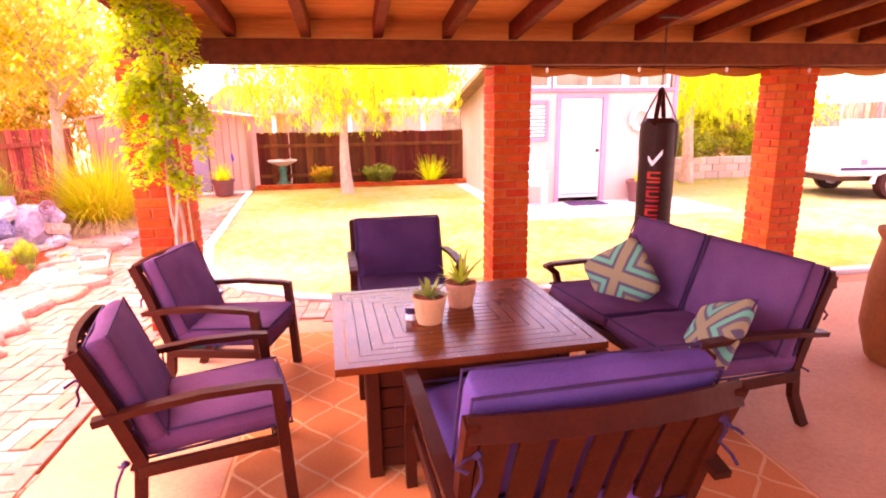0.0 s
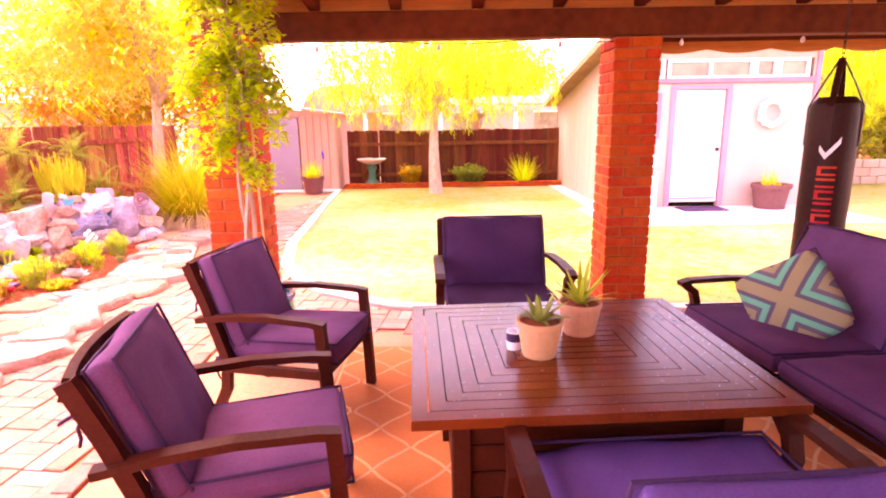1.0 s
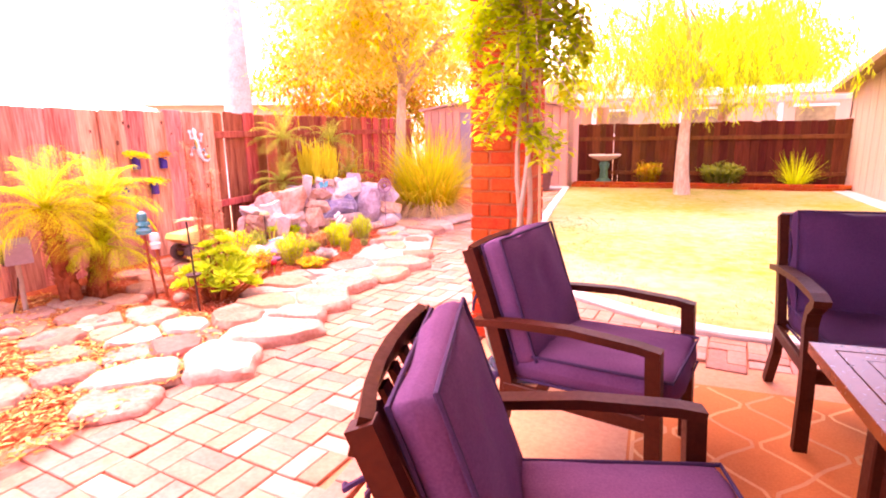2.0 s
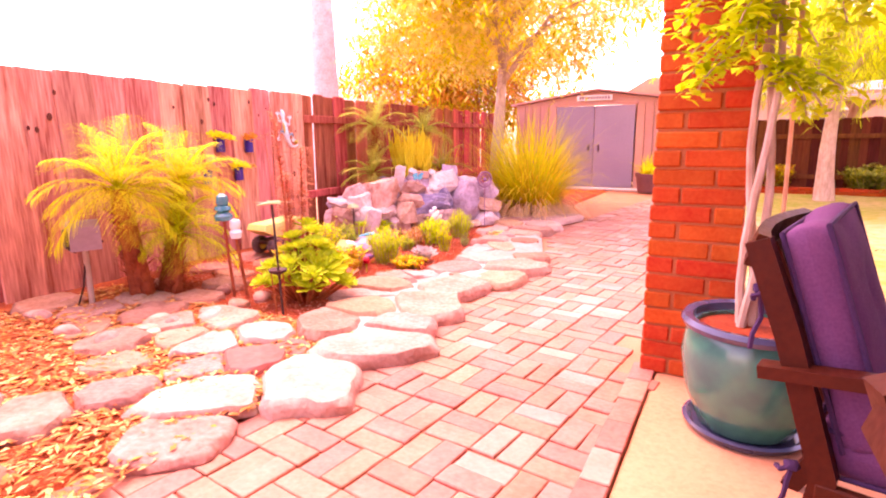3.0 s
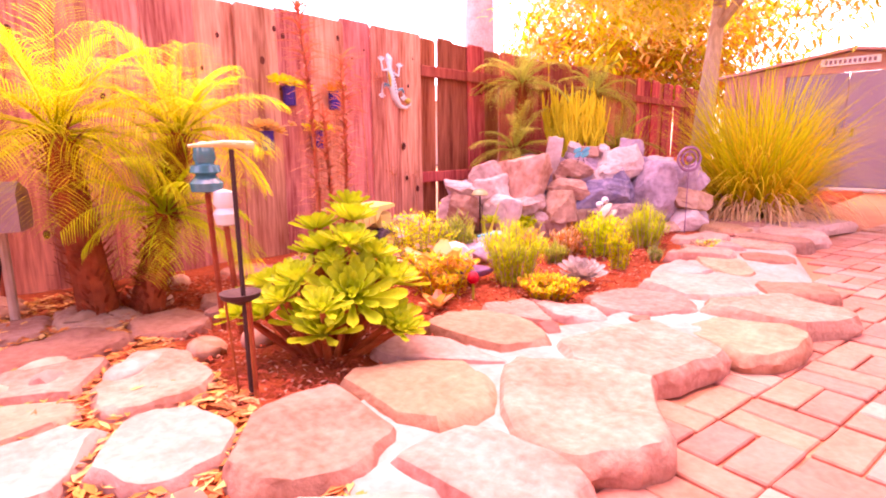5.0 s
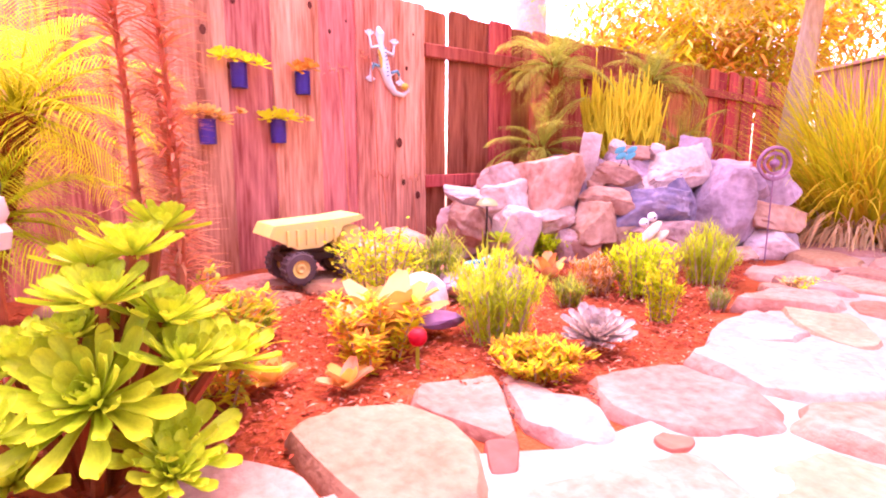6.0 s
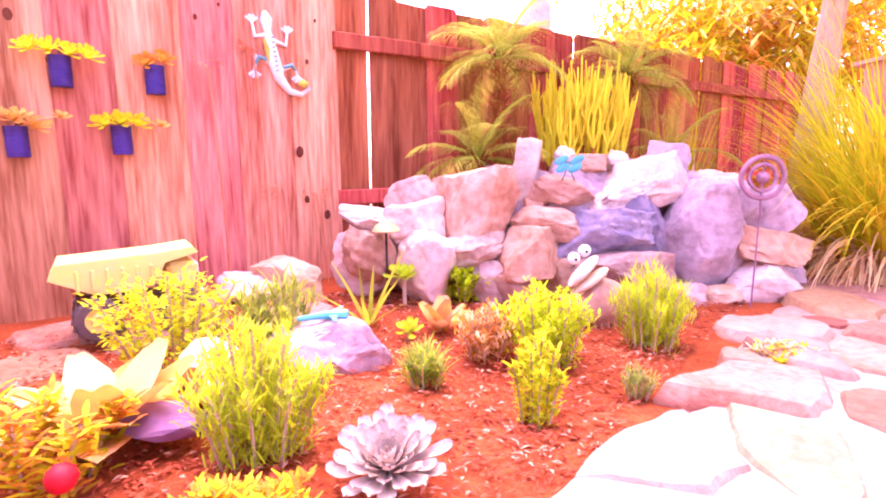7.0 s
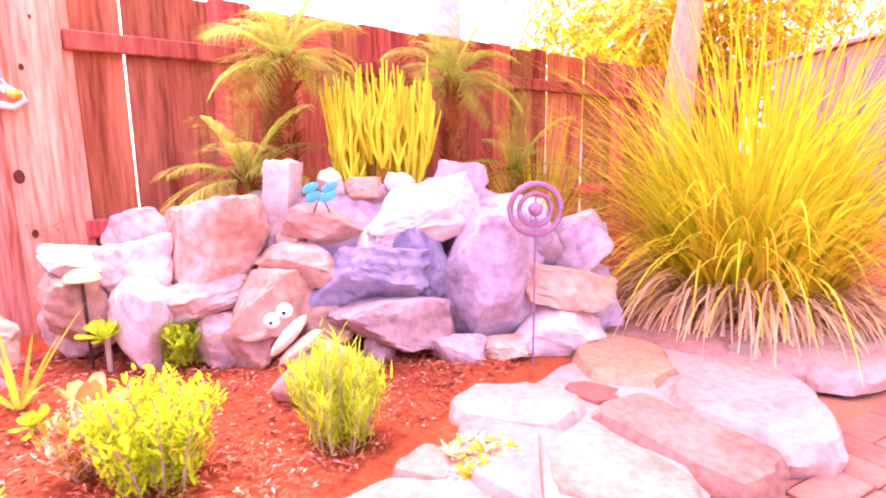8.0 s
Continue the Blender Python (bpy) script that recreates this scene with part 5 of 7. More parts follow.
def pencil_bush(x, y, h, seed, label):
    """Upright pencil-thin fleshy branches that fork twice and curve up."""
    root = thing("pencil_bush", pose(x, y, 0.03), label, "shrub")
    r = random.Random(seed)
    low, high = Shape(), Shape()
    for k in range(34):
        a, out = k * 2.399, 0.2 * math.sqrt((k + 0.5) / 34)
        foot = Vector((0.4 * out * math.cos(a), 0.4 * out * math.sin(a), 0))
        knee = Vector((out * math.cos(a), out * math.sin(a), h * r.uniform(0.42, 0.62)))
        low.tube([foot, foot.lerp(knee, 0.5), knee], [0.013, 0.012, 0.010], 6, False)
        for q in range(4):
            b = a + r.uniform(-1.3, 1.3)
            side = Vector((math.cos(b), math.sin(b), 0))
            ln = h * r.uniform(0.22, 0.42)
            mid = knee + side * r.uniform(0.03, 0.08) + Vector((0, 0, ln * 0.45))
            tip = mid + side * r.uniform(0.0, 0.05) + Vector((0, 0, ln * 0.6))
            high.tube([knee, knee.lerp(mid, 0.6) + side * 0.012, mid, tip], [0.009, 0.010, 0.009, 0.004], 6)
            for e in (-1, 1):
                c2 = mid + Vector((-side.y, side.x, 0)) * 0.045 * e + Vector((0, 0, ln * r.uniform(0.25, 0.5)))
                high.tube([mid, mid.lerp(c2, 0.5) + side * 0.01, c2], [0.008, 0.008, 0.003], 5)
    part("stem_base", low, PALMBARK, root, smooth=True)
    part("branchwork", high, GOLDSTEM, root, "fleshy golden-yellow branch tips", smooth=True)
    return root


pencil_bush(-3.93, 9.46, 1.18, 2, "upright golden pencil bush behind the rock pile")
tuft("spiky_grass", -4.3, 10.9, 120, 0.9, 0.5, 0.018, (LEAF_YEL, STRAW), 3, "upright yellow-green grass by the fence", droop=0.5, straw=0.1)


AEON = mat("aeonium_leaf", (0.50, 0.66, 0.03), (0.38, 0.52, 0.025), 0.45, fine=20, broad=5, bump=0.04, rand=0.15, through_light=0.25)
LEAF_MESH = {}


def leaf_mesh(material):
    """One spoon-shaped leaf, 1 long and 1 wide at its broadest, along y."""
    if material.name not in LEAF_MESH:
        s, vs = Shape(), []
        for t, ww, up in ((0, 0.30, 0), (0.3, 0.40, 0.01), (0.58, 0.70, 0.03), (0.78, 1.0, 0.06), (0.9, 0.96, 0.085), (0.97, 0.66, 0.10), (1.0, 0.22, 0.11)):
            vs += [(-ww / 2, t, up + 0.05), (-ww / 4, t, up + 0.005), (0, t, up - 0.015), (ww / 4, t, up + 0.005), (ww / 2, t, up + 0.05)]
        s.add(vs, [(5 * i + c, 5 * i + c + 1, 5 * i + c + 6, 5 * i + c + 5) for i in range(6) for c in range(4)])
        LEAF_MESH[material.name] = mesh_of("leaf", s, material, True)
    return LEAF_MESH[material.name]


def head(parent, p, n, size, width, seed, material, aim=(0, 0), name="rosette"):
    """A rosette whose leaves are pieces of their own."""
    r = random.Random(seed)
    axis = Vector((aim[0], aim[1], 1)).to_track_quat("Z", "Y").to_matrix().to_4x4()
    root = part(name, Shape().rock((0, 0, 0), (size * 0.09, size * 0.09, size * 0.07), seed, detail=1), material, parent, at=Matrix.Translation(p) @ axis)
    for k in range(n):
        f = k / n
        el = 78 - 70 * f + r.uniform(-4, 4)
        ln, w = size * (0.34 + 0.66 * f) * r.uniform(0.9, 1.1), width * (0.5 + 0.5 * f) * r.uniform(0.9, 1.1)
        o = new("leaf", leaf_mesh(material))
        o.parent = root
        o.matrix_basis = Euler((0, 0, k * 2.399 + r.uniform(-0.1, 0.1))).to_matrix().to_4x4() @ Euler((radians(el), 0, 0)).to_matrix().to_4x4() @ Matrix.Diagonal((w, ln, ln, 1))
    return root


aeo = thing("aeonium", pose(-2.76, 6.2, 0.03), "many-headed bright green aeonium with woody stems in the mulch", "succulent")
HEADS = [(0.24, 0.12, 0.13, 0.16), (0.18, -0.12, 0.14, 0.14), (-0.1, -0.2, 0.16, 0.13), (0.17, 0.17, 0.27, 0.14), (-0.3, -0.02, 0.17, 0.13), (0.1, 0.05, 0.40, 0.14), (-0.25, 0.2, 0.25, 0.14), (0.15, 0.02, 0.23, 0.21), (0.02, 0.12, 0.47, 0.15), (-0.04, 0.03, 0.37, 0.16), (-0.03, -0.09, 0.27, 0.15), (-0.20, -0.12, 0.24, 0.13), (-0.13, 0.05, 0.43, 0.14), (0.08, 0.16, 0.34, 0.16), (-0.2, 0.08, 0.33, 0.14), (0.05, 0.27, 0.22, 0.17), (-0.12, 0.2, 0.5, 0.13), (0.05, -0.12, 0.15, 0.14)]
r = random.Random(64)
for k in range(9):
    a, q = k * 2.399, 0.34 * math.sqrt((k + 0.5) / 9)
    HEADS.append((q * math.cos(a), q * math.sin(a), 0.13 + 0.26 * (1 - q / 0.36) + r.uniform(-0.03, 0.05), r.uniform(0.085, 0.115)))
for k, (x, y, z, sz) in enumerate(HEADS):
    x, y, z = x * 0.85, y * 0.88, z
    part("stem", Shape().tube([(x * 0.25, y * 0.25, -0.02), (x * 0.6, y * 0.6, z * 0.4), (x, y, z)], [0.014, 0.012, 0.011], 6), PALMBARK, aeo)
    head(aeo, (x, y, z * 0.94), 50 if k == 7 else 38, sz * (0.76 if z > 0.3 else 0.88), 0.042 if k == 7 else 0.24 * sz, k, AEON, (0.75, -0.5) if k == 7 else (x * 2.0, y * 2.0 - 0.1))
ECHE = mat("echeveria_leaf", (0.58, 0.47, 0.38), (0.46, 0.35, 0.32), 0.5, fine=20, broad=5, rand=0.1)
for x, y, z, n, sz, w, m, lab in ((-2.65, 7.57, 0.07, 84, 0.135, 0.036, ECHE, "grey-mauve echeveria rosette in red mulch"), (-3.42, 8.05, 0.06, 26, 0.07, 0.026, AEON, "small yellow-green rosette on a short stem"), (-3.83, 8.26, 0.16, 28, 0.10, 0.036, AEON, "small yellow-green rosette before the rocks")):
    e = thing("echeveria", pose(x, y, 0.03), lab, "succulent", "echeverias")
    part("stem", Shape().tube([(0, 0, 0), (0, 0, z - 0.02)], 0.01, 6), BARK, e)
    head(e, (0, 0, z - 0.03), n, sz, w, n, m, (0.25, -0.2))


def paddle(name, x, y, n, size, width, seed, label, mats, up=0.6):
    root = thing(name, pose(x, y, 0.04), label, "succulent", "paddle plants")
    r = random.Random(seed)
    for k in range(n):
        a = k * 2.399 + r.uniform(-0.2, 0.2)
        el = radians(82 - 62 * (k / n)) * up + 0.12
        s = Shape()
        d = Vector((math.cos(a) * math.cos(el), math.sin(a) * math.cos(el), math.sin(el)))
        side = d.cross(Vector((0, 0, 1))).normalized()
        nn = side.cross(d)
        rows = []
        for t in (0, 0.15, 0.3, 0.5, 0.7, 0.85, 0.95, 1.0):
            w = width * (0.22 + 0.78 * math.sin(math.pi * min(1, 0.1 + t * 0.86)) ** 0.8) if t < 1 else width * 0.3
            q = d * size * t * r.uniform(0.97, 1.03) + nn * (-0.16 * size * t * t)
            rows += [q - side * w / 2 + nn * 0.012, q, q + side * w / 2 + nn * 0.012]
        s.add(rows, [f2 for i in range(7) for f2 in ((3 * i, 3 * i + 1, 3 * i + 4, 3 * i + 3), (3 * i + 1, 3 * i + 2, 3 * i + 5, 3 * i + 4))])
        part("leaf", s, mats[k % len(mats)], root, smooth=True)
    return root


PADA = mat("paddle_leaf", (0.80, 0.54, 0.10), (0.76, 0.30, 0.10), 0.5, fine=8, broad=6, bump=0.02, rand=0.15, through_light=0.2)
PADB = mat("paddle_pink", (0.78, 0.34, 0.22), (0.74, 0.46, 0.14), 0.5, fine=8, broad=6, bump=0.02, rand=0.15, through_light=0.2)
paddle("paddle_plant", -3.17, 7.1, 15, 0.25, 0.12, 1, "paddle plant with broad orange and pink leaves", [PADA, PADB, PADA], 0.62)
paddle("paddle_plant", -3.40, 8.18, 7, 0.14, 0.08, 2, "small orange paddle plant with upright cupped leaves", [PADA, PADB], 0.9)
paddle("paddle_plant", -2.84, 6.78, 8, 0.09, 0.05, 3, "small pale orange paddle plant on thin stems", [PADA, PADB], 0.7)
paddle("paddle_plant", -2.98, 6.62, 7, 0.10, 0.05, 4, "small pale orange paddle plant on thin stems", [PADA], 0.7)


def bush(name, x, y, rad, h, n, leaf_len, leaf_w, mats, seed, label, z=0.03, up=0.5, category="shrub", group="bed shrubs", stems=9):
    """A small shrub: thin stems with many leaves along them."""
    root = thing(name, pose(x, y, z), label, category, group)
    r = random.Random(seed)
    st, lv = Shape(), [Shape() for _ in mats]
    per = max(5, n // stems // 3)
    for k in range(stems):
        a = k * 2.399 + r.uniform(-0.3, 0.3)
        out = rad * math.sqrt((k + 0.5) / stems)
        tip = Vector((out * math.cos(a), out * math.sin(a), h * r.uniform(0.75, 1.05) * (1 - 0.35 * (out / rad) ** 2)))
        pts = [Vector((0.55 * tip.x, 0.55 * tip.y, 0)).lerp(tip, t) + Vector((0, 0, 0.1 * h * math.sin(t * math.pi))) for t in (0, 0.2, 0.4, 0.6, 0.8, 1)]
        st.tube(pts, 0.0035, 4, False)
        for t in range(1, 6):
            for q in range(per + (t > 2)):
                p = pts[t].lerp(pts[t - 1], r.random()) + Vector((r.gauss(0, rad * 0.08), r.gauss(0, rad * 0.08), r.gauss(0, h * 0.04)))
                b = r.uniform(0, math.tau)
                lv[r.randrange(len(mats))].blade(p, (math.cos(b), math.sin(b), up * r.uniform(0.3, 1.6)), leaf_len * r.uniform(0.8, 1.4), leaf_w * 1.4, 0.3, 2, 0.3, 0.2, 0.45)
    part("branchwork", st, BARK, root)
    for s, m in zip(lv, mats):
        if s.v:
            part("leaves", s, m, root)
    return root


bush("shrub", -2.92, 7.38, 0.17, 0.30, 1700, 0.035, 0.006, [LEAF_LIME, LEAF], 1, "feathery grey-green shrub in the mulch", up=1.2, stems=26)
bush("shrub", -2.62, 7.27, 0.14, 0.10, 900, 0.028, 0.012, [LEAF_ORANGE, LEAF_YEL], 2, "low orange-yellow sedum mat", stems=26, up=0.8)
bush("shrub", -2.68, 8.0, 0.07, 0.26, 600, 0.02, 0.01, [LEAF_YEL, LEAF_LIME], 3, "upright yellow-green stems with tiny white flowers", up=0.8, stems=10)
bush("shrub", -2.97, 8.30, 0.16, 0.28, 1400, 0.022, 0.010, [LEAF_LIME], 4, "bright lime-green bushy sedum", up=1.0, stems=24)
bush("shrub", -2.88, 8.72, 0.14, 0.28, 1300, 0.04, 0.005, [LEAF_LIME, LEAF], 5, "feathery lime-green shrub before the rocks", up=1.4, stems=22)
bush("shrub", -2.63, 8.33, 0.05, 0.09, 250, 0.025, 0.004, [LEAF_DEEP], 6, "tiny dark green tuft in the mulch", up=1.3, stems=12)
bush("shrub", -3.72, 8.50, 0.12, 0.17, 700, 0.03, 0.016, [LEAF_LIME], 7, "bright lime succulent mound before the rocks", z=0.05, up=0.9, stems=18)
bush("shrub", -3.12, 8.18, 0.13, 0.18, 900, 0.025, 0.008, [LEAF_ORANGE, STRAW], 8, "rusty orange wispy shrub", up=1.0, stems=20)
bush("shrub", -3.52, 7.28, 0.22, 0.38, 900, 0.026, 0.014, [LEAF_YEL, LEAF_LIME], 9, "loose sprigs of yellow-green leaves beside the toy truck", stems=20, up=0.5)
bush("shrub", -3.42, 6.68, 0.13, 0.16, 700, 0.03, 0.018, [LEAF, LEAF_LIME], 10, "round-leaved bright green mound", stems=18, up=0.8)
bush("shrub", -3.0, 6.95, 0.2, 0.22, 500, 0.035, 0.015, [LEAF_ORANGE, LEAF_YEL], 11, "sparse orange and yellow sedum stems", stems=7)
bush("shrub", -3.55, 7.6, 0.15, 0.26, 500, 0.05, 0.009, [LEAF_DEEP, LEAF], 12, "wispy green shrub by the mauve boulder", stems=14, up=1.2)
bush("shrub", -2.55, 8.95, 0.1, 0.06, 220, 0.03, 0.012, [LEAF_YEL, STRAW], 13, "low cream-coloured succulents by the stones", stems=12)
bush("shrub", -3.02, 7.88, 0.07, 0.12, 260, 0.05, 0.006, [LEAF_DEEP, LEAF], 14, "small grey-green wispy plant", stems=10, up=1.2)
bush("shrub", -3.05, 6.45, 0.25, 0.34, 900, 0.035, 0.014, [LEAF_ORANGE, LEAF_YEL, LEAF], 15, "loose orange-green shrub behind the aeonium", stems=10)


def aloe(x, y, n, ln, spread, width, material, seed, label):
    root = thing("aloe", pose(x, y, 0.03), label, "succulent", "aloes")
    r = random.Random(seed)
    for k in range(n):
        a, el = k * 2.399, r.uniform(0.35, 1.45)
        part("leaf", Shape().blade((0.015 * math.cos(a), 0.015 * math.sin(a), 0), (math.cos(a) * math.cos(el) * spread, math.sin(a) * math.cos(el) * spread, math.sin(el)), ln * r.uniform(0.75, 1.25), width * r.uniform(0.7, 1.2), 0.3, 7, 0.5, 0.06, 0.2), material, root, smooth=True)


aloe(-3.66, 8.0, 9, 0.3, 0.6, 0.03, LEAF, 8, "pale green long-leaved aloe")
aloe(-3.45, 7.42, 14, 0.16, 0.7, 0.02, LEAF_DEEP, 9, "dark bluish spiky aloe")
s = Shape().rock((0, 0, 0.10), (0.022, 0.022, 0.022), 5, detail=2, cuts=0)
rf = thing("red_flower", pose(-2.86, 7.02, 0.03), "red ball-shaped flower on a short stem", "flower")
part("bloom", s, RED, rf, smooth=True)
part("stem", Shape().tube([(0, 0, 0), (0, 0, 0.08)], 0.006, 5), LEAF, rf)

# tall dry bottlebrush stalks and red-leaved climbers on the fence
DRY = mat("dry_rust_leaf", (0.76, 0.31, 0.16), (0.62, 0.20, 0.09), 0.8, fine=20, rand=0.2, island=True, through_light=0.3)
for k, (x, y, h, lx) in enumerate(((-3.03, 6.33, 1.22, -0.05), (-2.97, 6.40, 1.0, 0.06), (-3.1, 6.42, 0.82, 0.02))):
    root = thing("dry_stalk", pose(x, y, 0.03), "tall dry rust-coloured stalk bristling with narrow leaves", "plant", "dry stalks")
    pts = [(lx * t * t, 0.03 * math.sin(t * 3), h * t) for t in (0, 0.2, 0.4, 0.6, 0.8, 1)]
    part("stem", Shape().tube(pts, [0.012, 0.011, 0.01, 0.008, 0.006, 0.004], 6), DRY, root)
    s = Shape()
    r = random.Random(k)
    for i in range(560):
        t = r.uniform(0.25, 1)
        a = i * 2.399
        s.blade((lx * t * t, 0.03 * math.sin(t * 3), h * t), (math.cos(a), math.sin(a), r.uniform(-0.1, 0.5)), r.uniform(0.06, 0.12), 0.012, 0.5, 2, 0.2, 0.2)
    part("leaves", s, DRY, root)
r = random.Random(9)
for k, (y, z) in enumerate(((7.62, 1.12), (7.83, 1.22), (7.9, 0.53), (8.12, 0.5))):
    s = Shape()
    for i in range(26):
        s.blade((r.uniform(-0.01, 0.03), r.uniform(-0.07, 0.07), r.uniform(-0.025, 0.03)), (r.uniform(0, 1), r.uniform(-1, 1), r.uniform(-0.5, 0.5)), 0.03, 0.014, 0.4, 2, 0.2)
    o = thing("climber_sprig", pose(-4.54 - 0.02 * (y - 8), y, z), "sprig of red succulent leaves against the fence", "plant", "fence sprigs")
    part("leaves", s, DRY, o)
    part("stem", Shape().tube([(0.02, 0, 0), (0.03, 0.02, -0.3), (0.06, 0.03, -z + 0.03)], 0.004, 5), DRY, o)


# ---- sheds at the back of the yard ----
shed = thing("metal_shed", pose(-3.07, 15.3, 0), "tan corrugated metal garden shed with grey double doors", "shed")
HW, EZ, PZ, DP = 1.69, 1.80, 2.0, 2.2
for sx, nm in ((-1, "side_wall"), (1, "side_wall")):
    part(nm, Shape().box((sx * HW, DP / 2, EZ / 2), (0.03, DP, EZ), 0.004), METAL_TAN, shed)
part("back_wall", Shape().box((0, DP, EZ / 2), (2 * HW, 0.03, EZ), 0.004), METAL_TAN, shed)
for x0, x1 in ((-HW, -0.80), (0.84, HW)):
    n = 5
    for i in range(n):
        a, b = x0 + (x1 - x0) * i / n, x0 + (x1 - x0) * (i + 1) / n
        part("front_panel", Shape().box(((a + b) / 2, 0, EZ / 2), (b - a - 0.01, 0.03, EZ), 0.008), METAL_TAN, shed)
part("gable", Shape().add([(-HW - 0.05, -0.02, EZ - 0.05), (HW + 0.05, -0.02, EZ - 0.05), (0.05, -0.02, PZ), (-HW - 0.05, 0.03, EZ - 0.05), (HW + 0.05, 0.03, EZ - 0.05), (0.05, 0.03, PZ)], [(0, 1, 2), (5, 4, 3), (0, 3, 4, 1), (1, 4, 5, 2), (2, 5, 3, 0)]), METAL_TAN, shed)
for sx in (-1, 1):
    s = Shape()
    s.add([(sx * (HW + 0.12), -0.1, EZ - 0.04), (0.05, -0.1, PZ + 0.02), (0.05, DP + 0.05, PZ + 0.02), (sx * (HW + 0.12), DP + 0.05, EZ - 0.04), (sx * (HW + 0.12), -0.1, EZ + 0.0), (0.05, -0.1, PZ + 0.06), (0.05, DP + 0.05, PZ + 0.06), (sx * (HW + 0.12), DP + 0.05, EZ + 0.0)], [(0, 1, 2, 3), (7, 6, 5, 4), (0, 4, 5, 1), (2, 6, 7, 3), (0, 3, 7, 4)])
    part("roof_panel", s, METAL_TAN, shed)
for x, w in ((-0.39, 0.8), (0.42, 0.8)):
    d = part("door", Shape().box((x, -0.015, 0.88), (w, 0.025, 1.66), 0.006), METAL_GREY, shed, "grey sheet metal sliding door")
    part("handle", Shape().box((x + (0.3 if x < 0 else -0.3), -0.04, 0.85), (0.03, 0.03, 0.14), 0.006), IRON, d)
part("lintel", Shape().box((0.02, -0.02, 1.745), (1.72, 0.03, 0.06), 0.004), METAL_TAN, shed)
sg = part("sign", Shape().box((-0.0, -0.045, 1.87), (0.72, 0.02, 0.11), 0.006), WHITE, shed, "small white street-style sign")
sgb = Shape()
for i in range(11):
    sgb.box((-0.29 + i * 0.058, -0.057, 1.87), (0.036, 0.004, 0.055))
part("printed_bars", sgb, mat("sign_ink", (0.30, 0.16, 0.22), None, 0.6), sg)
part("threshold", Shape().box((0, -0.2, 0.02), (3.4, 0.35, 0.05), 0.01), KERB, shed)

big = thing("tan_shed", None, "tall tan wooden studio shed with mauve trim and transom windows", "shed")
X0, X1, Y0, Y1, ZF, ZB = 4.02, 7.5, 11.87, 16.3, 2.72, 1.95


def shed_wall(name, pts, label=""):
    """A 0.1 thick wall on four corners, seen from outside."""
    a, b, c, d = [Vector(p) for p in pts]
    n = (b - a).cross(d - a).normalized() * -0.1
    vs = [a, b, c, d, a + n, b + n, c + n, d + n]
    return part(name, Shape().add(vs, [(0, 1, 2, 3), (7, 6, 5, 4), (0, 4, 5, 1), (1, 5, 6, 2), (2, 6, 7, 3), (3, 7, 4, 0)]), SIDING, big, label)


shed_wall("wall", [(X0, Y1, 0), (X0, Y0, 0), (X0, Y0, ZF), (X0, Y1, ZB)])
shed_wall("wall", [(X1, Y0, 0), (X1, Y1, 0), (X1, Y1, ZB), (X1, Y0, ZF)])
shed_wall("wall", [(X1, Y1, 0), (X0, Y1, 0), (X0, Y1, ZB), (X1, Y1, ZB)])
for x0, x1, z0, z1 in ((X0 + 0.1, 5.09, 0, 2.2), (5.97, X1 - 0.1, 0, 2.2), (5.09, 5.97, 2.06, 2.2), (X0 + 0.1, X1 - 0.1, 2.52, ZF)):
    part("wall", Shape().box(((x0 + x1) / 2, Y0 + 0.05, (z0 + z1) / 2), (x1 - x0, 0.1, z1 - z0)), SIDING, big)
for i in range(12):
    y = Y0 + 0.25 + i * 0.35
    zt = ZF + (ZB - ZF) * (y - Y0) / (Y1 - Y0)
    part("batten", Shape().box((X0 - 0.004, y, zt / 2), (0.008, 0.025, zt - 0.02), 0.003), SIDING, big)
rf = Shape()
ov = 0.3
sl = (ZB - ZF) / (Y1 - Y0)
ya, yb = Y0 - 0.35, Y1 + 0.25
za, zb = ZF + sl * (ya - Y0), ZF + sl * (yb - Y0)
rf.add([(X0 - ov, ya, za), (X1 + ov, ya, za), (X1 + ov, yb, zb), (X0 - ov, yb, zb), (X0 - ov, ya, za + 0.12), (X1 + ov, ya, za + 0.12), (X1 + ov, yb, zb + 0.12), (X0 - ov, yb, zb + 0.12)], [(3, 2, 1, 0), (4, 5, 6, 7), (0, 1, 5, 4), (1, 2, 6, 5), (2, 3, 7, 6), (3, 0, 4, 7)])
part("roof", rf, mat("shingle", (0.30, 0.20, 0.10), (0.22, 0.14, 0.07), 0.9, fine=20), big)
for x in (X0 + 0.02, X1 - 0.02):
    part("corner_trim", Shape().box((x, Y0 - 0.012, ZF / 2), (0.09, 0.03, ZF), 0.004), TRIM, big)
part("corner_trim", Shape().box((X0 - 0.012, Y0 + 0.04, ZF / 2), (0.03, 0.09, ZF), 0.004), TRIM, big)
part("band_trim", Shape().box(((X0 + X1) / 2, Y0 - 0.02, 2.17), (X1 - X0 - 0.1, 0.04, 0.08), 0.004), TRIM, big)
door = part("door", Shape().box((5.53, Y0 + 0.03, 1.06), (0.84, 0.05, 1.92), 0.006), WHITE, big, "plain white shed door")
part("kick_strip", Shape().box((5.53, Y0 - 0.003, 0.17), (0.8, 0.012, 0.025), 0.003), mat("grey_strip", (0.35, 0.31, 0.36), None, 0.5), door)
part("knob", Shape().rock((5.87, Y0 - 0.03, 1.02), (0.03, 0.03, 0.03), 1, detail=2, cuts=0, rough=0), IRON, door, smooth=True)
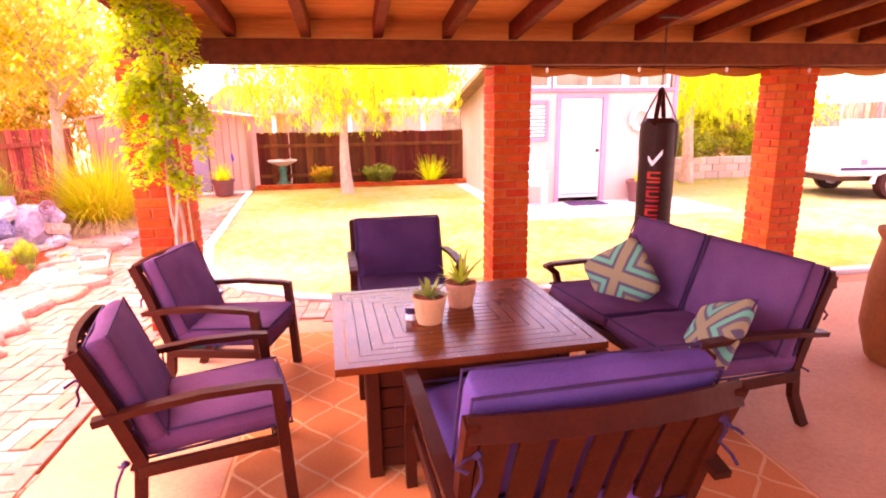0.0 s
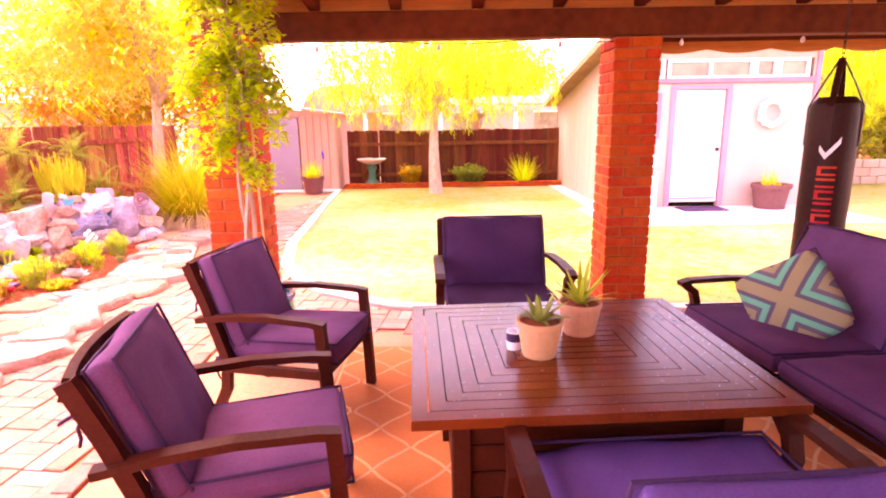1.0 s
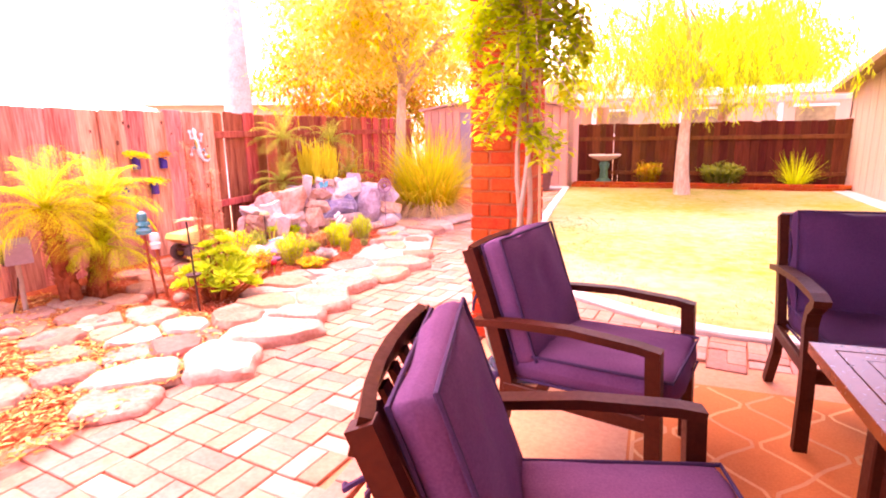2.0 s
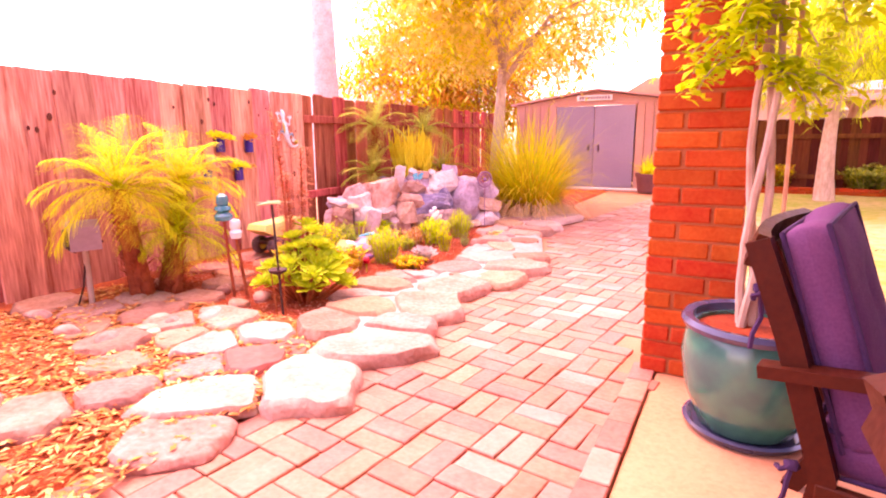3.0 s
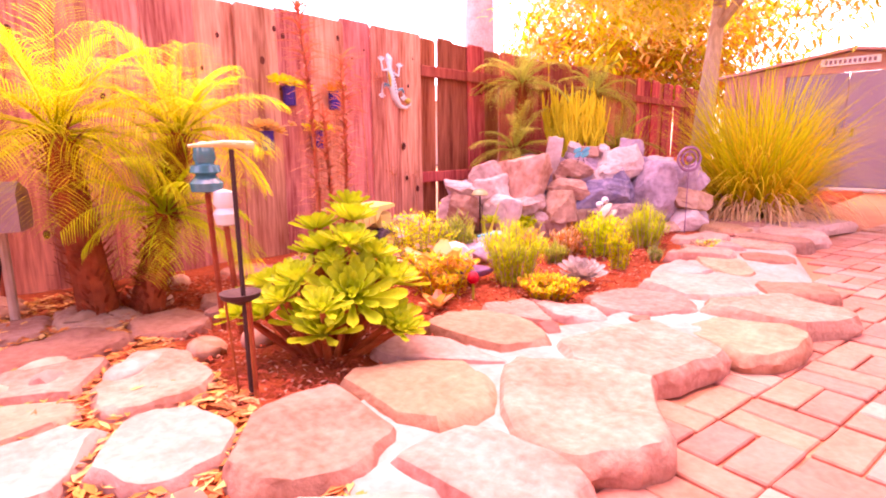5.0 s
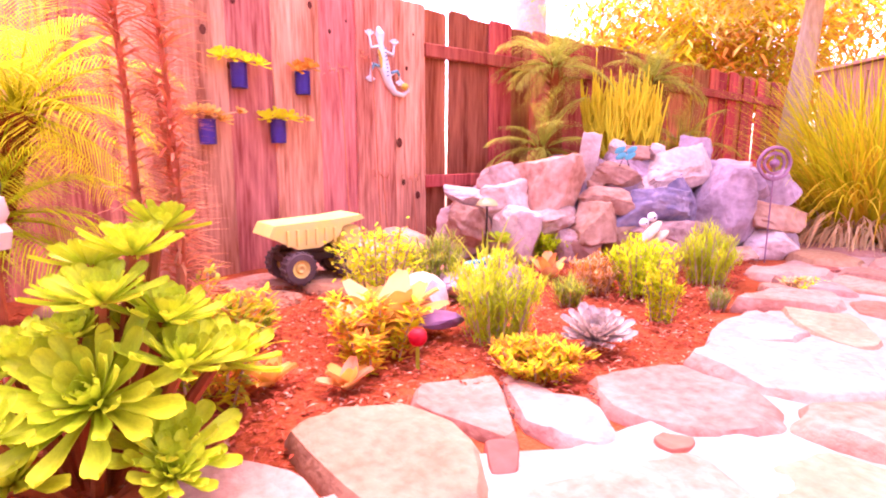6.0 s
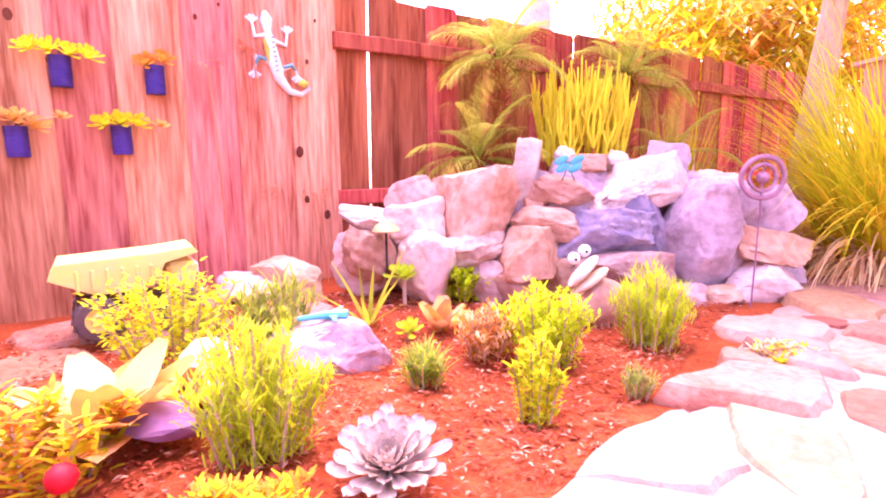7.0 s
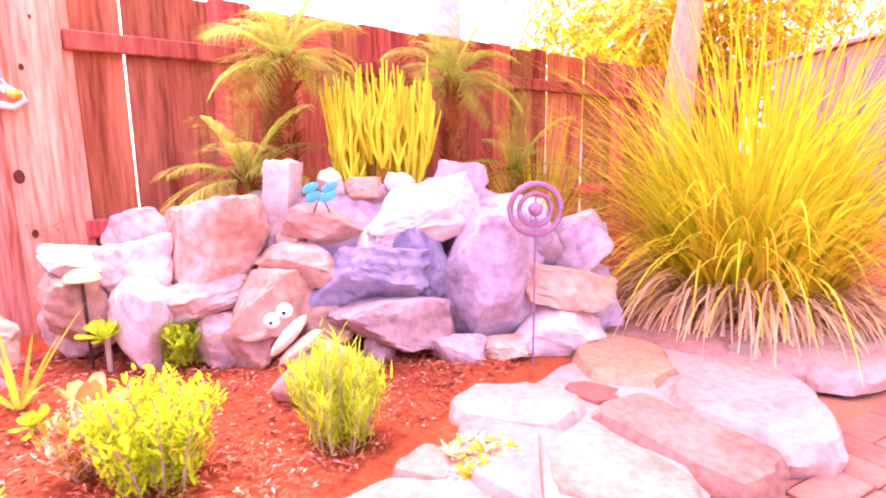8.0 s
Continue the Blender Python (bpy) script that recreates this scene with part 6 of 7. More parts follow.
for x in (5.055, 6.005):
    part("door_trim", Shape().box((x, Y0 - 0.016, 1.06), (0.09, 0.034, 2.08), 0.004), TRIM, big)
part("door_trim", Shape().box((5.53, Y0 - 0.016, 2.06), (0.86, 0.034, 0.07), 0.004), TRIM, big)
GLASS = mat("dim_glass", (0.30, 0.24, 0.14), (0.16, 0.13, 0.08), 0.08, fine=6, broad=2, bump=0, spec=0.6)
for x0, x1 in ((4.2, 4.85), (4.95, 6.35), (6.42, 6.75), (6.82, 7.3)):
    w = part("window", Shape().box(((x0 + x1) / 2, Y0 + 0.04, 2.36), (x1 - x0, 0.02, 0.3)), GLASS, big, "transom window")
    for z in (2.225, 2.495):
        part("frame", Shape().box(((x0 + x1) / 2, Y0 + 0.01, z), (x1 - x0 + 0.06, 0.06, 0.05), 0.004), WHITE, w)
    for x in (x0, x1) + (((x0 + x1) / 2,) if x1 - x0 > 1 else ()):
        part("frame", Shape().box((x, Y0 + 0.008, 2.36), (0.06, 0.06, 0.3), 0.004), WHITE, w)
w = part("window", Shape().box((4.62, Y0 - 0.005, 1.6), (0.32, 0.02, 0.62)), GLASS, big, "small louvred window")
for i in range(9):
    part("louvre", Shape().box((4.62, Y0 - 0.022, 1.33 + i * 0.067), (0.3, 0.012, 0.045), 0.003, Euler((0.5, 0, 0)).to_matrix()), WHITE, w)
for x in (4.43, 4.81):
    part("frame", Shape().box((x, Y0 - 0.02, 1.6), (0.07, 0.04, 0.76), 0.004), TRIM, w)
for z in (1.25, 1.95):
    part("frame", Shape().box((4.62, Y0 - 0.02, z), (0.31, 0.04, 0.07), 0.004), TRIM, w)
slab2 = tagged(part("shed_apron", Shape().box((5.6, 11.0, 0.0), (4.2, 1.72, 0.05), 0.01), KERB), "pale concrete apron before the tan shed", "slab", kind="structure")
tagged(part("shed_path", Shape().box((3.85, 14.0, 0.005), (0.32, 4.4, 0.04), 0.01), KERB), "narrow pale concrete strip along the shed wall", "path", kind="structure")
mat_ = part("doormat", Shape().box((5.53, 11.5, 0.035), (0.75, 0.45, 0.02), 0.006), PIPING)
tagged(mat_, "mauve doormat on the apron before the white door", "doormat")
wr = thing("wreath", pose(6.75, Y0 - 0.05, 1.62), "white shell wreath hung on the shed wall", "wreath")
for k in range(26):
    a = k * math.tau / 26
    s = Shape().rock((0.2 * math.cos(a), random.Random(k).uniform(-0.02, 0.0), 0.2 * math.sin(a)), (0.055, 0.03, 0.045), k, detail=1)
    part("shell", s, WHITE, wr)


def planter(name, x, y, r, h, material, plant, label, seed, leafmats, ph, up=1.0):
    root = thing(name, pose(x, y, 0.02), label, "potted plant", "tub planters")
    part("pot", Shape().lathe([(0, 0), (r * 0.78, 0), (r * 0.95, h * 0.82), (r * 1.04, h * 0.83), (r * 1.06, h), (r * 0.94, h), (r * 0.9, h * 0.88), (0, h * 0.86)], seg=24), material, root)
    part("soil", Shape().lathe([(r * 0.9, h * 0.9), (0, h * 0.92)], seg=16), SOIL, root)
    s = Shape()
    rr2 = random.Random(seed)
    for k in range(plant):
        a, el = rr2.uniform(0, math.tau), rr2.uniform(0.5, 1.5)
        s.blade((rr2.uniform(-r, r) * 0.5, rr2.uniform(-r, r) * 0.5, h * 0.9), (math.cos(a) * math.cos(el), math.sin(a) * math.cos(el), math.sin(el) * up), ph * rr2.uniform(0.6, 1.1), 0.02, 0.7, 4, 0.2, 0.1)
    part("leaves", s, leafmats, root)
    return root


TUB = mat("mauve_tub", (0.20, 0.085, 0.075), (0.16, 0.065, 0.06), 0.7, fine=20)
pl = planter("planter", -1.85, 14.75, 0.24, 0.36, TUB, 160, "plum-brown tub of feathery yellow-green grass by the metal shed", 1, LEAF_YEL, 0.42)
part("flower_spike", Shape().tube([(0.25, -0.05, 0.3), (0.26, -0.05, 0.8)], 0.006, 5).rock((0.26, -0.05, 0.86), (0.035, 0.035, 0.09), 3, detail=1), mat("violet_glass", (0.10, 0.05, 0.5), None, 0.3), pl, "violet glass spike ornament")
planter("planter", 6.72, 11.55, 0.3, 0.42, TUB, 50, "plum-brown tub with sparse yellow stems by the white door", 2, LEAF_YEL, 0.3)

# white resin chair by the shed
wc = thing("garden_chair", pose(4.42, 11.5, 0.025, 0, 0, 150), "white resin garden chair on the shed apron", "chair")
part("seat", Shape().box((0, 0, 0.42), (0.46, 0.46, 0.03), 0.012), WHITE, wc)
for i in range(5):
    part("back_slat", Shape().box((-0.17 + i * 0.085, -0.25, 0.68), (0.06, 0.02, 0.5), 0.008, Euler((0.2, 0, 0)).to_matrix()), WHITE, wc)
for sx in (-1, 1):
    part("arm", Shape().box((sx * 0.26, -0.02, 0.64), (0.06, 0.48, 0.025), 0.01), WHITE, wc)
    for y in (-0.2, 0.2):
        part("leg", Shape().box((sx * 0.25, y, 0.31), (0.04, 0.04, 0.63), 0.01), WHITE, wc)

# back edge of the lawn: brick edging, shrubs, bird bath
edging = thing("brick_edging", None, "low red brick edging before the dark back fence", "edging", kind="structure")
me_b = mesh_of("brick", Shape().box((0, 0, 0), (0.2, 0.1, 0.065), 0.005), BRICK)
for i in range(25):
    for z in (0.03, 0.1):
        o = new("brick", me_b)
        o.parent = edging
        o.matrix_basis = pose(-1.2 + 0.208 * i + (0.1 if z > 0.05 else 0), 15.55, z)
tagged(part("planting_strip", Shape().box((1.5, 15.78, 0.03), (5.6, 0.38, 0.12), 0.01), SOIL), "dark soil strip behind the brick edging", "soil", kind="structure")
bush("shrub", 0.32, 15.78, 0.30, 0.5, 1500, 0.07, 0.03, [LEAF_ORANGE, LEAF_YEL], 31, "rounded yellow-orange shrub by the back fence", z=0.08, group="back shrubs", stems=30)
bush("shrub", 1.75, 15.78, 0.46, 0.46, 2200, 0.08, 0.03, [LEAF, LEAF_DEEP], 32, "rounded green shrub by the back fence", z=0.08, group="back shrubs", stems=34)
tuft("shrub", 3.1, 15.75, 120, 0.62, 0.7, 0.03, (LEAF_LIME, STRAW), 33, "spiky yellow-green shrub by the back fence", z=0.08, droop=0.4, straw=0.0, base=0.15, category="shrub")
bb = thing("bird_bath", pose(-0.62, 15.72, 0.08), "green glazed bird bath with a pale scalloped bowl", "bird bath")
VERD = mat("verdigris", (0.05, 0.16, 0.11), (0.03, 0.10, 0.07), 0.6, fine=20)
part("pedestal", Shape().lathe([(0, 0), (0.2, 0), (0.18, 0.06), (0.1, 0.12), (0.08, 0.3), (0.12, 0.42), (0.08, 0.5), (0, 0.5)], seg=20), VERD, bb, smooth=True)
part("bowl", Shape().lathe([(0, 0.5), (0.1, 0.5), (0.3, 0.58), (0.36, 0.63), (0.34, 0.64), (0.2, 0.58), (0, 0.56)], seg=24), ROCK_PALE, bb, smooth=True)


# ---- trees ----
def tree(name, x, y, h, trunk_r, crown, n, leaf, mats, seed, label, limbs=9, weep=0.0, fork=0.5, lean=(0, 0), category="tree", twigs=True, barkmat=None, z0=0.0, clump=30):
    """A tapered trunk with limbs and a crown of leaf sprays; crown: middle height, radius, half height."""
    root = thing(name, pose(x, y, z0), label, category, "yard trees")
    r = random.Random(seed)
    cz, cr, chh = crown
    bk = barkmat or BARK
    pts = [Vector((lean[0] * t + 0.03 * math.sin(5 * t + seed), lean[1] * t, h * t)) for t in (0, 0.15, 0.3, 0.45, 0.6, 0.75, 0.9, 1)]
    part("trunk", Shape().tube([Vector((0, 0, -0.05))] + pts, [trunk_r * 1.35, trunk_r * 1.15] + [trunk_r * (1 - 0.75 * t) for t in (0.1, 0.25, 0.4, 0.55, 0.7, 0.85, 1)], 12), bk, root, smooth=True)
    sh = [Shape() for _ in mats]
    for k in range(limbs):
        t = fork + (1 - fork) * (k + 0.3) / limbs
        i = min(int(t * 7), 6)
        p = pts[i].lerp(pts[i + 1], t * 7 - i)
        a = k * 2.399 + r.uniform(-0.4, 0.4)
        tgt = Vector((lean[0] + cr * 0.8 * math.cos(a), lean[1] + cr * 0.8 * math.sin(a), cz + chh * r.uniform(-0.3, 0.75)))
        mid = p.lerp(tgt, 0.5) + Vector((r.uniform(-0.2, 0.2), r.uniform(-0.2, 0.2), 0.25))
        b = Shape().tube([p, mid, tgt], [trunk_r * 0.42, trunk_r * 0.25, trunk_r * 0.08], 7)
        part("limb", b, bk, root, smooth=True)
    count = n // clump
    for k in range(count):
        a, u = r.uniform(0, math.tau), r.uniform(-1, 1)
        rad = r.random() ** 0.4
        c = Vector((lean[0] + cr * rad * math.sqrt(1 - u * u * 0.85) * math.cos(a), lean[1] + cr * rad * math.sqrt(1 - u * u * 0.85) * math.sin(a), cz + chh * u * rad))
        c += Vector((0.35 * cr * noise.noise(c * 0.9 + Vector((seed, 0, 0))), 0.35 * cr * noise.noise(c * 0.9 + Vector((0, seed, 0))), 0.2 * chh * noise.noise(c * 1.1)))
        s = sh[r.randrange(len(mats))]
        if weep:
            q = c.copy()
            for i in range(clump):
                q = q + Vector((r.gauss(0, 0.03), r.gauss(0, 0.03), -weep / clump))
                b2 = r.uniform(0, math.tau)
                s.blade(q, (math.cos(b2) * 0.6, math.sin(b2) * 0.6, -0.8), leaf[0] * r.uniform(0.7, 1.2), leaf[1], 0.2, 1, 0, 0.3)
        else:
            for i in range(clump):
                b2 = r.uniform(0, math.tau)
                s.blade(c + Vector((r.gauss(0, 0.16), r.gauss(0, 0.16), r.gauss(0, 0.12))) * (cr / 1.6), (math.cos(b2), math.sin(b2), r.uniform(-0.9, 0.4)), leaf[0] * r.uniform(0.7, 1.2), leaf[1], 0.4, 2, 0.2, 0.2, 0.45)
    for s, m in zip(sh, mats):
        part("crown", s, m, root)
    return root


tree("pepper_tree", 0.95, 14.5, 2.6, 0.14, (3.15, 2.5, 0.9), 32000, (0.13, 0.032), [LEAF_LIME, LEAF, LEAF_LIME], 3, "weeping yellow-green pepper tree in the lawn", limbs=10, weep=0.95, fork=0.7, clump=40)
tree("shade_tree", -3.55, 11.3, 2.9, 0.12, (3.2, 2.2, 1.3), 28000, (0.14, 0.05), [LEAF_PALE, LEAF_YEL, LEAF_PALE], 4, "pale-trunked tree with yellow and orange leaves by the fence", limbs=11, fork=0.6, lean=(0.02, 0.1))
tree("eucalyptus", -8.2, 12.9, 7.0, 0.36, (8.0, 2.6, 1.8), 7000, (0.3, 0.08), [LEAF_YEL, LEAF], 5, "tall white-barked eucalyptus beyond the fence", limbs=6, fork=0.8, barkmat=ROCK_PALE)
tree("pine", -8.0, 19.0, 4.5, 0.2, (3.0, 3.4, 2.2), 22000, (0.30, 0.10), [LEAF_ORANGE, LEAF_YEL], 6, "rusty orange tree beyond the fence", limbs=12, fork=0.3)
tree("pepper_tree", 9.4, 14.2, 2.6, 0.16, (3.1, 2.3, 0.9), 22000, (0.14, 0.035), [LEAF_LIME, LEAF, LEAF_LIME], 8, "weeping yellow-green pepper tree beyond the tan shed", limbs=9, weep=0.9, fork=0.65, clump=40)
tree("shade_tree", 12.5, 17.5, 2.5, 0.2, (2.0, 2.6, 1.3), 16000, (0.22, 0.09), [LEAF_YEL, LEAF], 9, "yellow-green tree beyond the block wall", limbs=9, fork=0.3)
tree("shade_tree", 2.5, 24.0, 3.5, 0.2, (3.4, 3.0, 1.2), 16000, (0.3, 0.1), [LEAF_YEL, LEAF_LIME], 10, "pale yellow tree far behind the fence", limbs=9, fork=0.4)

# ---- neighbours' roofs and canopies beyond the back fence ----
PINKROOF = mat("faded_roof", (0.56, 0.36, 0.29), (0.48, 0.29, 0.23), 0.8, fine=10)
cn = thing("boat_cover", pose(-2.5, 22.5, 0), "tan fabric cover over a tall frame behind the fence", "cover")
s = Shape()
prof = [(-1.5, 1.9), (-1.2, 2.55), (-0.6, 2.9), (0.5, 2.92), (0.95, 2.75), (1.2, 2.1)]
s.add([(x, 0, z) for x, z in prof] + [(x, 3, z) for x, z in prof] + [(-1.5, 0, 0), (1.2, 0, 0), (-1.5, 3, 0), (1.2, 3, 0)], [(i, i + 6, i + 7, i + 1) for i in range(5)] + [tuple([12] + list(range(6)) + [13])] + [tuple(reversed([14] + list(range(6, 12)) + [15]))] + [(12, 14, 6, 0), (5, 11, 15, 13)])
part("cover", s, mat("tan_canvas", (0.56, 0.34, 0.22), (0.48, 0.28, 0.17), 0.9, fine=8), cn)
pc = thing("patio_canopy", pose(2.0, 22.0, 0), "neighbour's white flat patio canopy on posts", "canopy")
part("roof", Shape().box((0.2, 0, 2.25), (8.2, 2.5, 0.22), 0.02), WHITE, pc)
part("fascia", Shape().box((0.2, -1.27, 1.98), (8.2, 0.06, 0.16), 0.01), PINKROOF, pc)
for x in (-3.4, -0.9, 1.6, 4.0):
    part("post", Shape().box((x, -1.15, 1.06), (0.13, 0.13, 2.14), 0.01), WHITE, pc)
nh = thing("neighbour_house", pose(4.0, 34.0, 0), "neighbour's low house with a faded pink roof", "house")
part("wall", Shape().box((0, 0, 1.3), (16, 8, 2.6), 0.02), SIDING, nh)
part("roof", Shape().add([(-8.5, -4.5, 2.5), (8.5, -4.5, 2.5), (8.5, 4.5, 2.5), (-8.5, 4.5, 2.5), (-5, 0, 4.0), (5, 0, 4.0)], [(0, 1, 5, 4), (1, 2, 5), (2, 3, 4, 5), (3, 0, 4), (3, 2, 1, 0)]), PINKROOF, nh)
for x in (-5.5, -1.5, 2.5, 6):
    wdw = part("window", Shape().box((x, -4.01, 1.5), (1.4, 0.06, 1.0)), GLASS, nh)
    part("frame", Shape().box((x, -4.03, 2.05), (1.6, 0.08, 0.1), 0.01), WHITE, wdw)
    part("sill", Shape().box((x, -4.03, 0.95), (1.6, 0.1, 0.1), 0.01), WHITE, wdw)
nh2 = thing("neighbour_house", pose(-17.0, 26.0, 0, 0, 0, 40), "neighbour's pale house past the west fence", "house")
part("wall", Shape().box((0, 0, 1.3), (10, 7, 2.6), 0.02), SIDING, nh2)
part("roof", Shape().add([(-5.5, -4, 2.5), (5.5, -4, 2.5), (5.5, 4, 2.5), (-5.5, 4, 2.5), (-3, 0, 4.0), (3, 0, 4.0)], [(0, 1, 5, 4), (1, 2, 5), (2, 3, 4, 5), (3, 0, 4), (3, 2, 1, 0)]), PINKROOF, nh2)

# block wall, shrubs and trailer on the far right of the lawn
bw = thing("block_wall", None, "low tan retaining wall of split concrete blocks", "wall", kind="structure")
bm_ = mesh_of("block", Shape().box((0, 0, 0), (0.38, 0.2, 0.185), 0.012), SIDING)
for j in range(3):
    for i in range(16):
        o = new("block", bm_)
        o.parent = bw
        o.matrix_basis = pose(8.6 + i * 0.392 + (0.19 if j % 2 else 0), 14.9, 0.1 + j * 0.192)
bush("shrub", 10.3, 15.6, 0.9, 1.4, 2600, 0.14, 0.05, [LEAF, LEAF_DEEP, LEAF_YEL], 41, "broad green shrub over the block wall", group="back shrubs", stems=30)
bush("shrub", 12.2, 15.6, 0.9, 1.5, 2600, 0.14, 0.05, [LEAF_YEL, LEAF], 42, "broad yellow-green shrub over the block wall", group="back shrubs", stems=30)
tr = thing("camper_trailer", pose(12.2, 11.4, 0, 0, 0, -8), "white folded camper trailer parked on the grass", "trailer")
part("body", Shape().box((0, 0, 0.85), (3.6, 1.9, 0.75), 0.06), WHITE, tr)
part("lid", Shape().box((0, 0, 1.3), (3.4, 1.8, 0.13), 0.04), WHITE, tr)
part("roof_unit", Shape().box((-0.3, 0, 1.44), (1.2, 0.8, 0.18), 0.05), WHITE, tr)
part("chassis", Shape().box((0, 0, 0.42), (3.5, 1.5, 0.12), 0.01), IRON, tr)
part("skirt_stripe", Shape().box((0, -0.955, 0.62), (3.5, 0.012, 0.06)), PIPING, tr)
for y in (-0.85, 0.85):
    wh = thing("wheel", pose(-0.6, y, 0.33, 90))
    wh.parent = tr
    part("tyre", Shape().lathe([(0.2, -0.1), (0.31, -0.1), (0.33, -0.07), (0.33, 0.07), (0.31, 0.1), (0.2, 0.1)], seg=28), BLACK, wh, smooth=True)
    part("rim", Shape().lathe([(0, 0.06), (0.08, 0.08), (0.2, 0.09), (0.21, -0.09), (0, -0.09)], seg=20), WHITE, wh)
    part("mudguard", Shape().tube([(-0.6 + 0.42 * math.cos(a), y * 1.02, 0.33 + 0.42 * math.sin(a)) for a in [math.pi * k / 8 for k in range(9)]], 0.05, 6), WHITE, tr)
for k, (x, z) in enumerate(((-1.3, 0.75), (0.3, 0.95), (0.3, 0.72), (0.9, 0.8))):
    part("hatch", Shape().box((x, -0.955, z), (0.14, 0.02, 0.12), 0.01), mat("hatch_grey", (0.3, 0.24, 0.3), None, 0.5), tr)


# ---- garden ornaments ----
def fence_x(y):
    return -4.58 + (8.26 - y) * 0.0275


# spotlight box on a post
sp = thing("garden_spotlight", pose(-3.95, 5.49, -0.04, 0, 0, 70), "mauve metal spotlight box on a short post by the fence", "lamp")
part("post", Shape().tube([(0, 0, 0), (0, 0, 0.46)], 0.018, 8), BARK, sp)
LILAC = mat("lilac_metal", (0.36, 0.25, 0.28), (0.30, 0.20, 0.23), 0.5, metal=0.3, fine=30)
s = Shape()
prof = [(-0.09, 0), (0.09, 0), (0.11, 0.07), (0.08, 0.15), (-0.03, 0.19), (-0.09, 0.15)]
s.add([(-0.085, y, z + 0.45) for y, z in prof] + [(0.085, y, z + 0.45) for y, z in prof], [tuple(range(6)), tuple(reversed(range(6, 12)))] + [(i, i + 6, (i + 1) % 6 + 6, (i + 1) % 6) for i in range(6)])
part("housing", s, LILAC, sp)
part("lens", Shape().box((-0.085, 0.0, 0.52), (0.04, 0.15, 0.12), 0.01), IRON, sp)
part("cable", Shape().tube([(0, 0, 0.4), (-0.04, -0.02, 0.2), (-0.1, -0.03, 0.04), (-0.2, -0.02, 0.02)], 0.006, 5), BLACK, sp)

TEALG = mat("teal_glass", (0.01, 0.20, 0.24), (0.01, 0.14, 0.18), 0.1, fine=20, bump=0, spec=0.7)
CLEAR = mat("milky_glass", (0.70, 0.60, 0.58), (0.62, 0.52, 0.50), 0.15, fine=20, bump=0, spec=0.6)
st = thing("insulator_stake", pose(-3.28, 6.05, 0.03), "teal glass insulator on a rusty garden stake", "ornament")
part("rod", Shape().tube([(0.02, 0, 0), (-0.02, 0, 0.52)], 0.011, 6), PALMBARK, st)
part("glass", Shape().lathe([(0, 0.52), (0.055, 0.53), (0.06, 0.56), (0.035, 0.59), (0.055, 0.60), (0.05, 0.625), (0.032, 0.63), (0.04, 0.65), (0.036, 0.69), (0.015, 0.71), (0, 0.71)], (-0.02, 0, 0), 20), TEALG, st, smooth=True)
st = thing("insulator_stake", pose(-3.22, 6.08, 0.03), "milky glass insulator on a rusty garden stake", "ornament")
part("rod", Shape().tube([(0.05, 0, 0), (-0.01, 0, 0.42)], 0.011, 6), PALMBARK, st)
part("glass", Shape().lathe([(0, 0.40), (0.035, 0.41), (0.042, 0.45), (0.03, 0.47), (0.04, 0.49), (0.034, 0.53), (0, 0.54)], (-0.01, 0, 0), 18), CLEAR, st, smooth=True)

dr = thing("dragonfly_stake", pose(-2.63, 5.87, 0.03), "glass dragonfly on a thin iron garden stake", "ornament")
part("rod", Shape().tube([(0, 0, 0), (-0.05, 0.02, 0.68)], 0.007, 6), IRON, dr)
part("cup", Shape().lathe([(0.0, 0.26), (0.05, 0.285), (0.055, 0.3), (0.048, 0.3), (0.0, 0.275)], (-0.02, 0, 0), 18), IRON, dr, smooth=True)
for k in range(3):
    a = k * 2.1
    part("prong", Shape().tube([(-0.02 + 0.04 * math.cos(a), 0.04 * math.sin(a), 0.28), (-0.005 + 0.03 * math.cos(a), 0.03 * math.sin(a), 0.0)], 0.004, 5), PALMBARK, dr)
WING = mat("pale_wing", (0.62, 0.55, 0.30), (0.55, 0.47, 0.22), 0.2, fine=20, spec=0.6, through_light=0.3)
part("body", Shape().tube([(-0.05, -0.09, 0.69), (-0.05, 0.0, 0.695), (-0.05, 0.08, 0.69)], [0.004, 0.009, 0.012], 8), WING, dr)
for sx in (-1, 1):
    for yy in (0.0, 0.04):
        s = Shape().blade((-0.05, yy, 0.695), (sx, 0.35 if yy else -0.2, 0.05), 0.11, 0.035, 0.1, 3, 0, 0.4)
        part("wing", s, WING, dr)

# mushroom path lamp
pl = thing("mushroom_lamp", pose(-3.90, 8.21, 0.03), "small mushroom-shaped garden lamp with a pale cap", "lamp")
part("stem", Shape().tube([(0, 0, 0), (0, 0, 0.33)], 0.006, 6), IRON, pl)
part("cap", Shape().lathe([(0, 0.38), (0.025, 0.377), (0.05, 0.362), (0.064, 0.34), (0.06, 0.336), (0, 0.34)], seg=22), WING, pl, smooth=True)

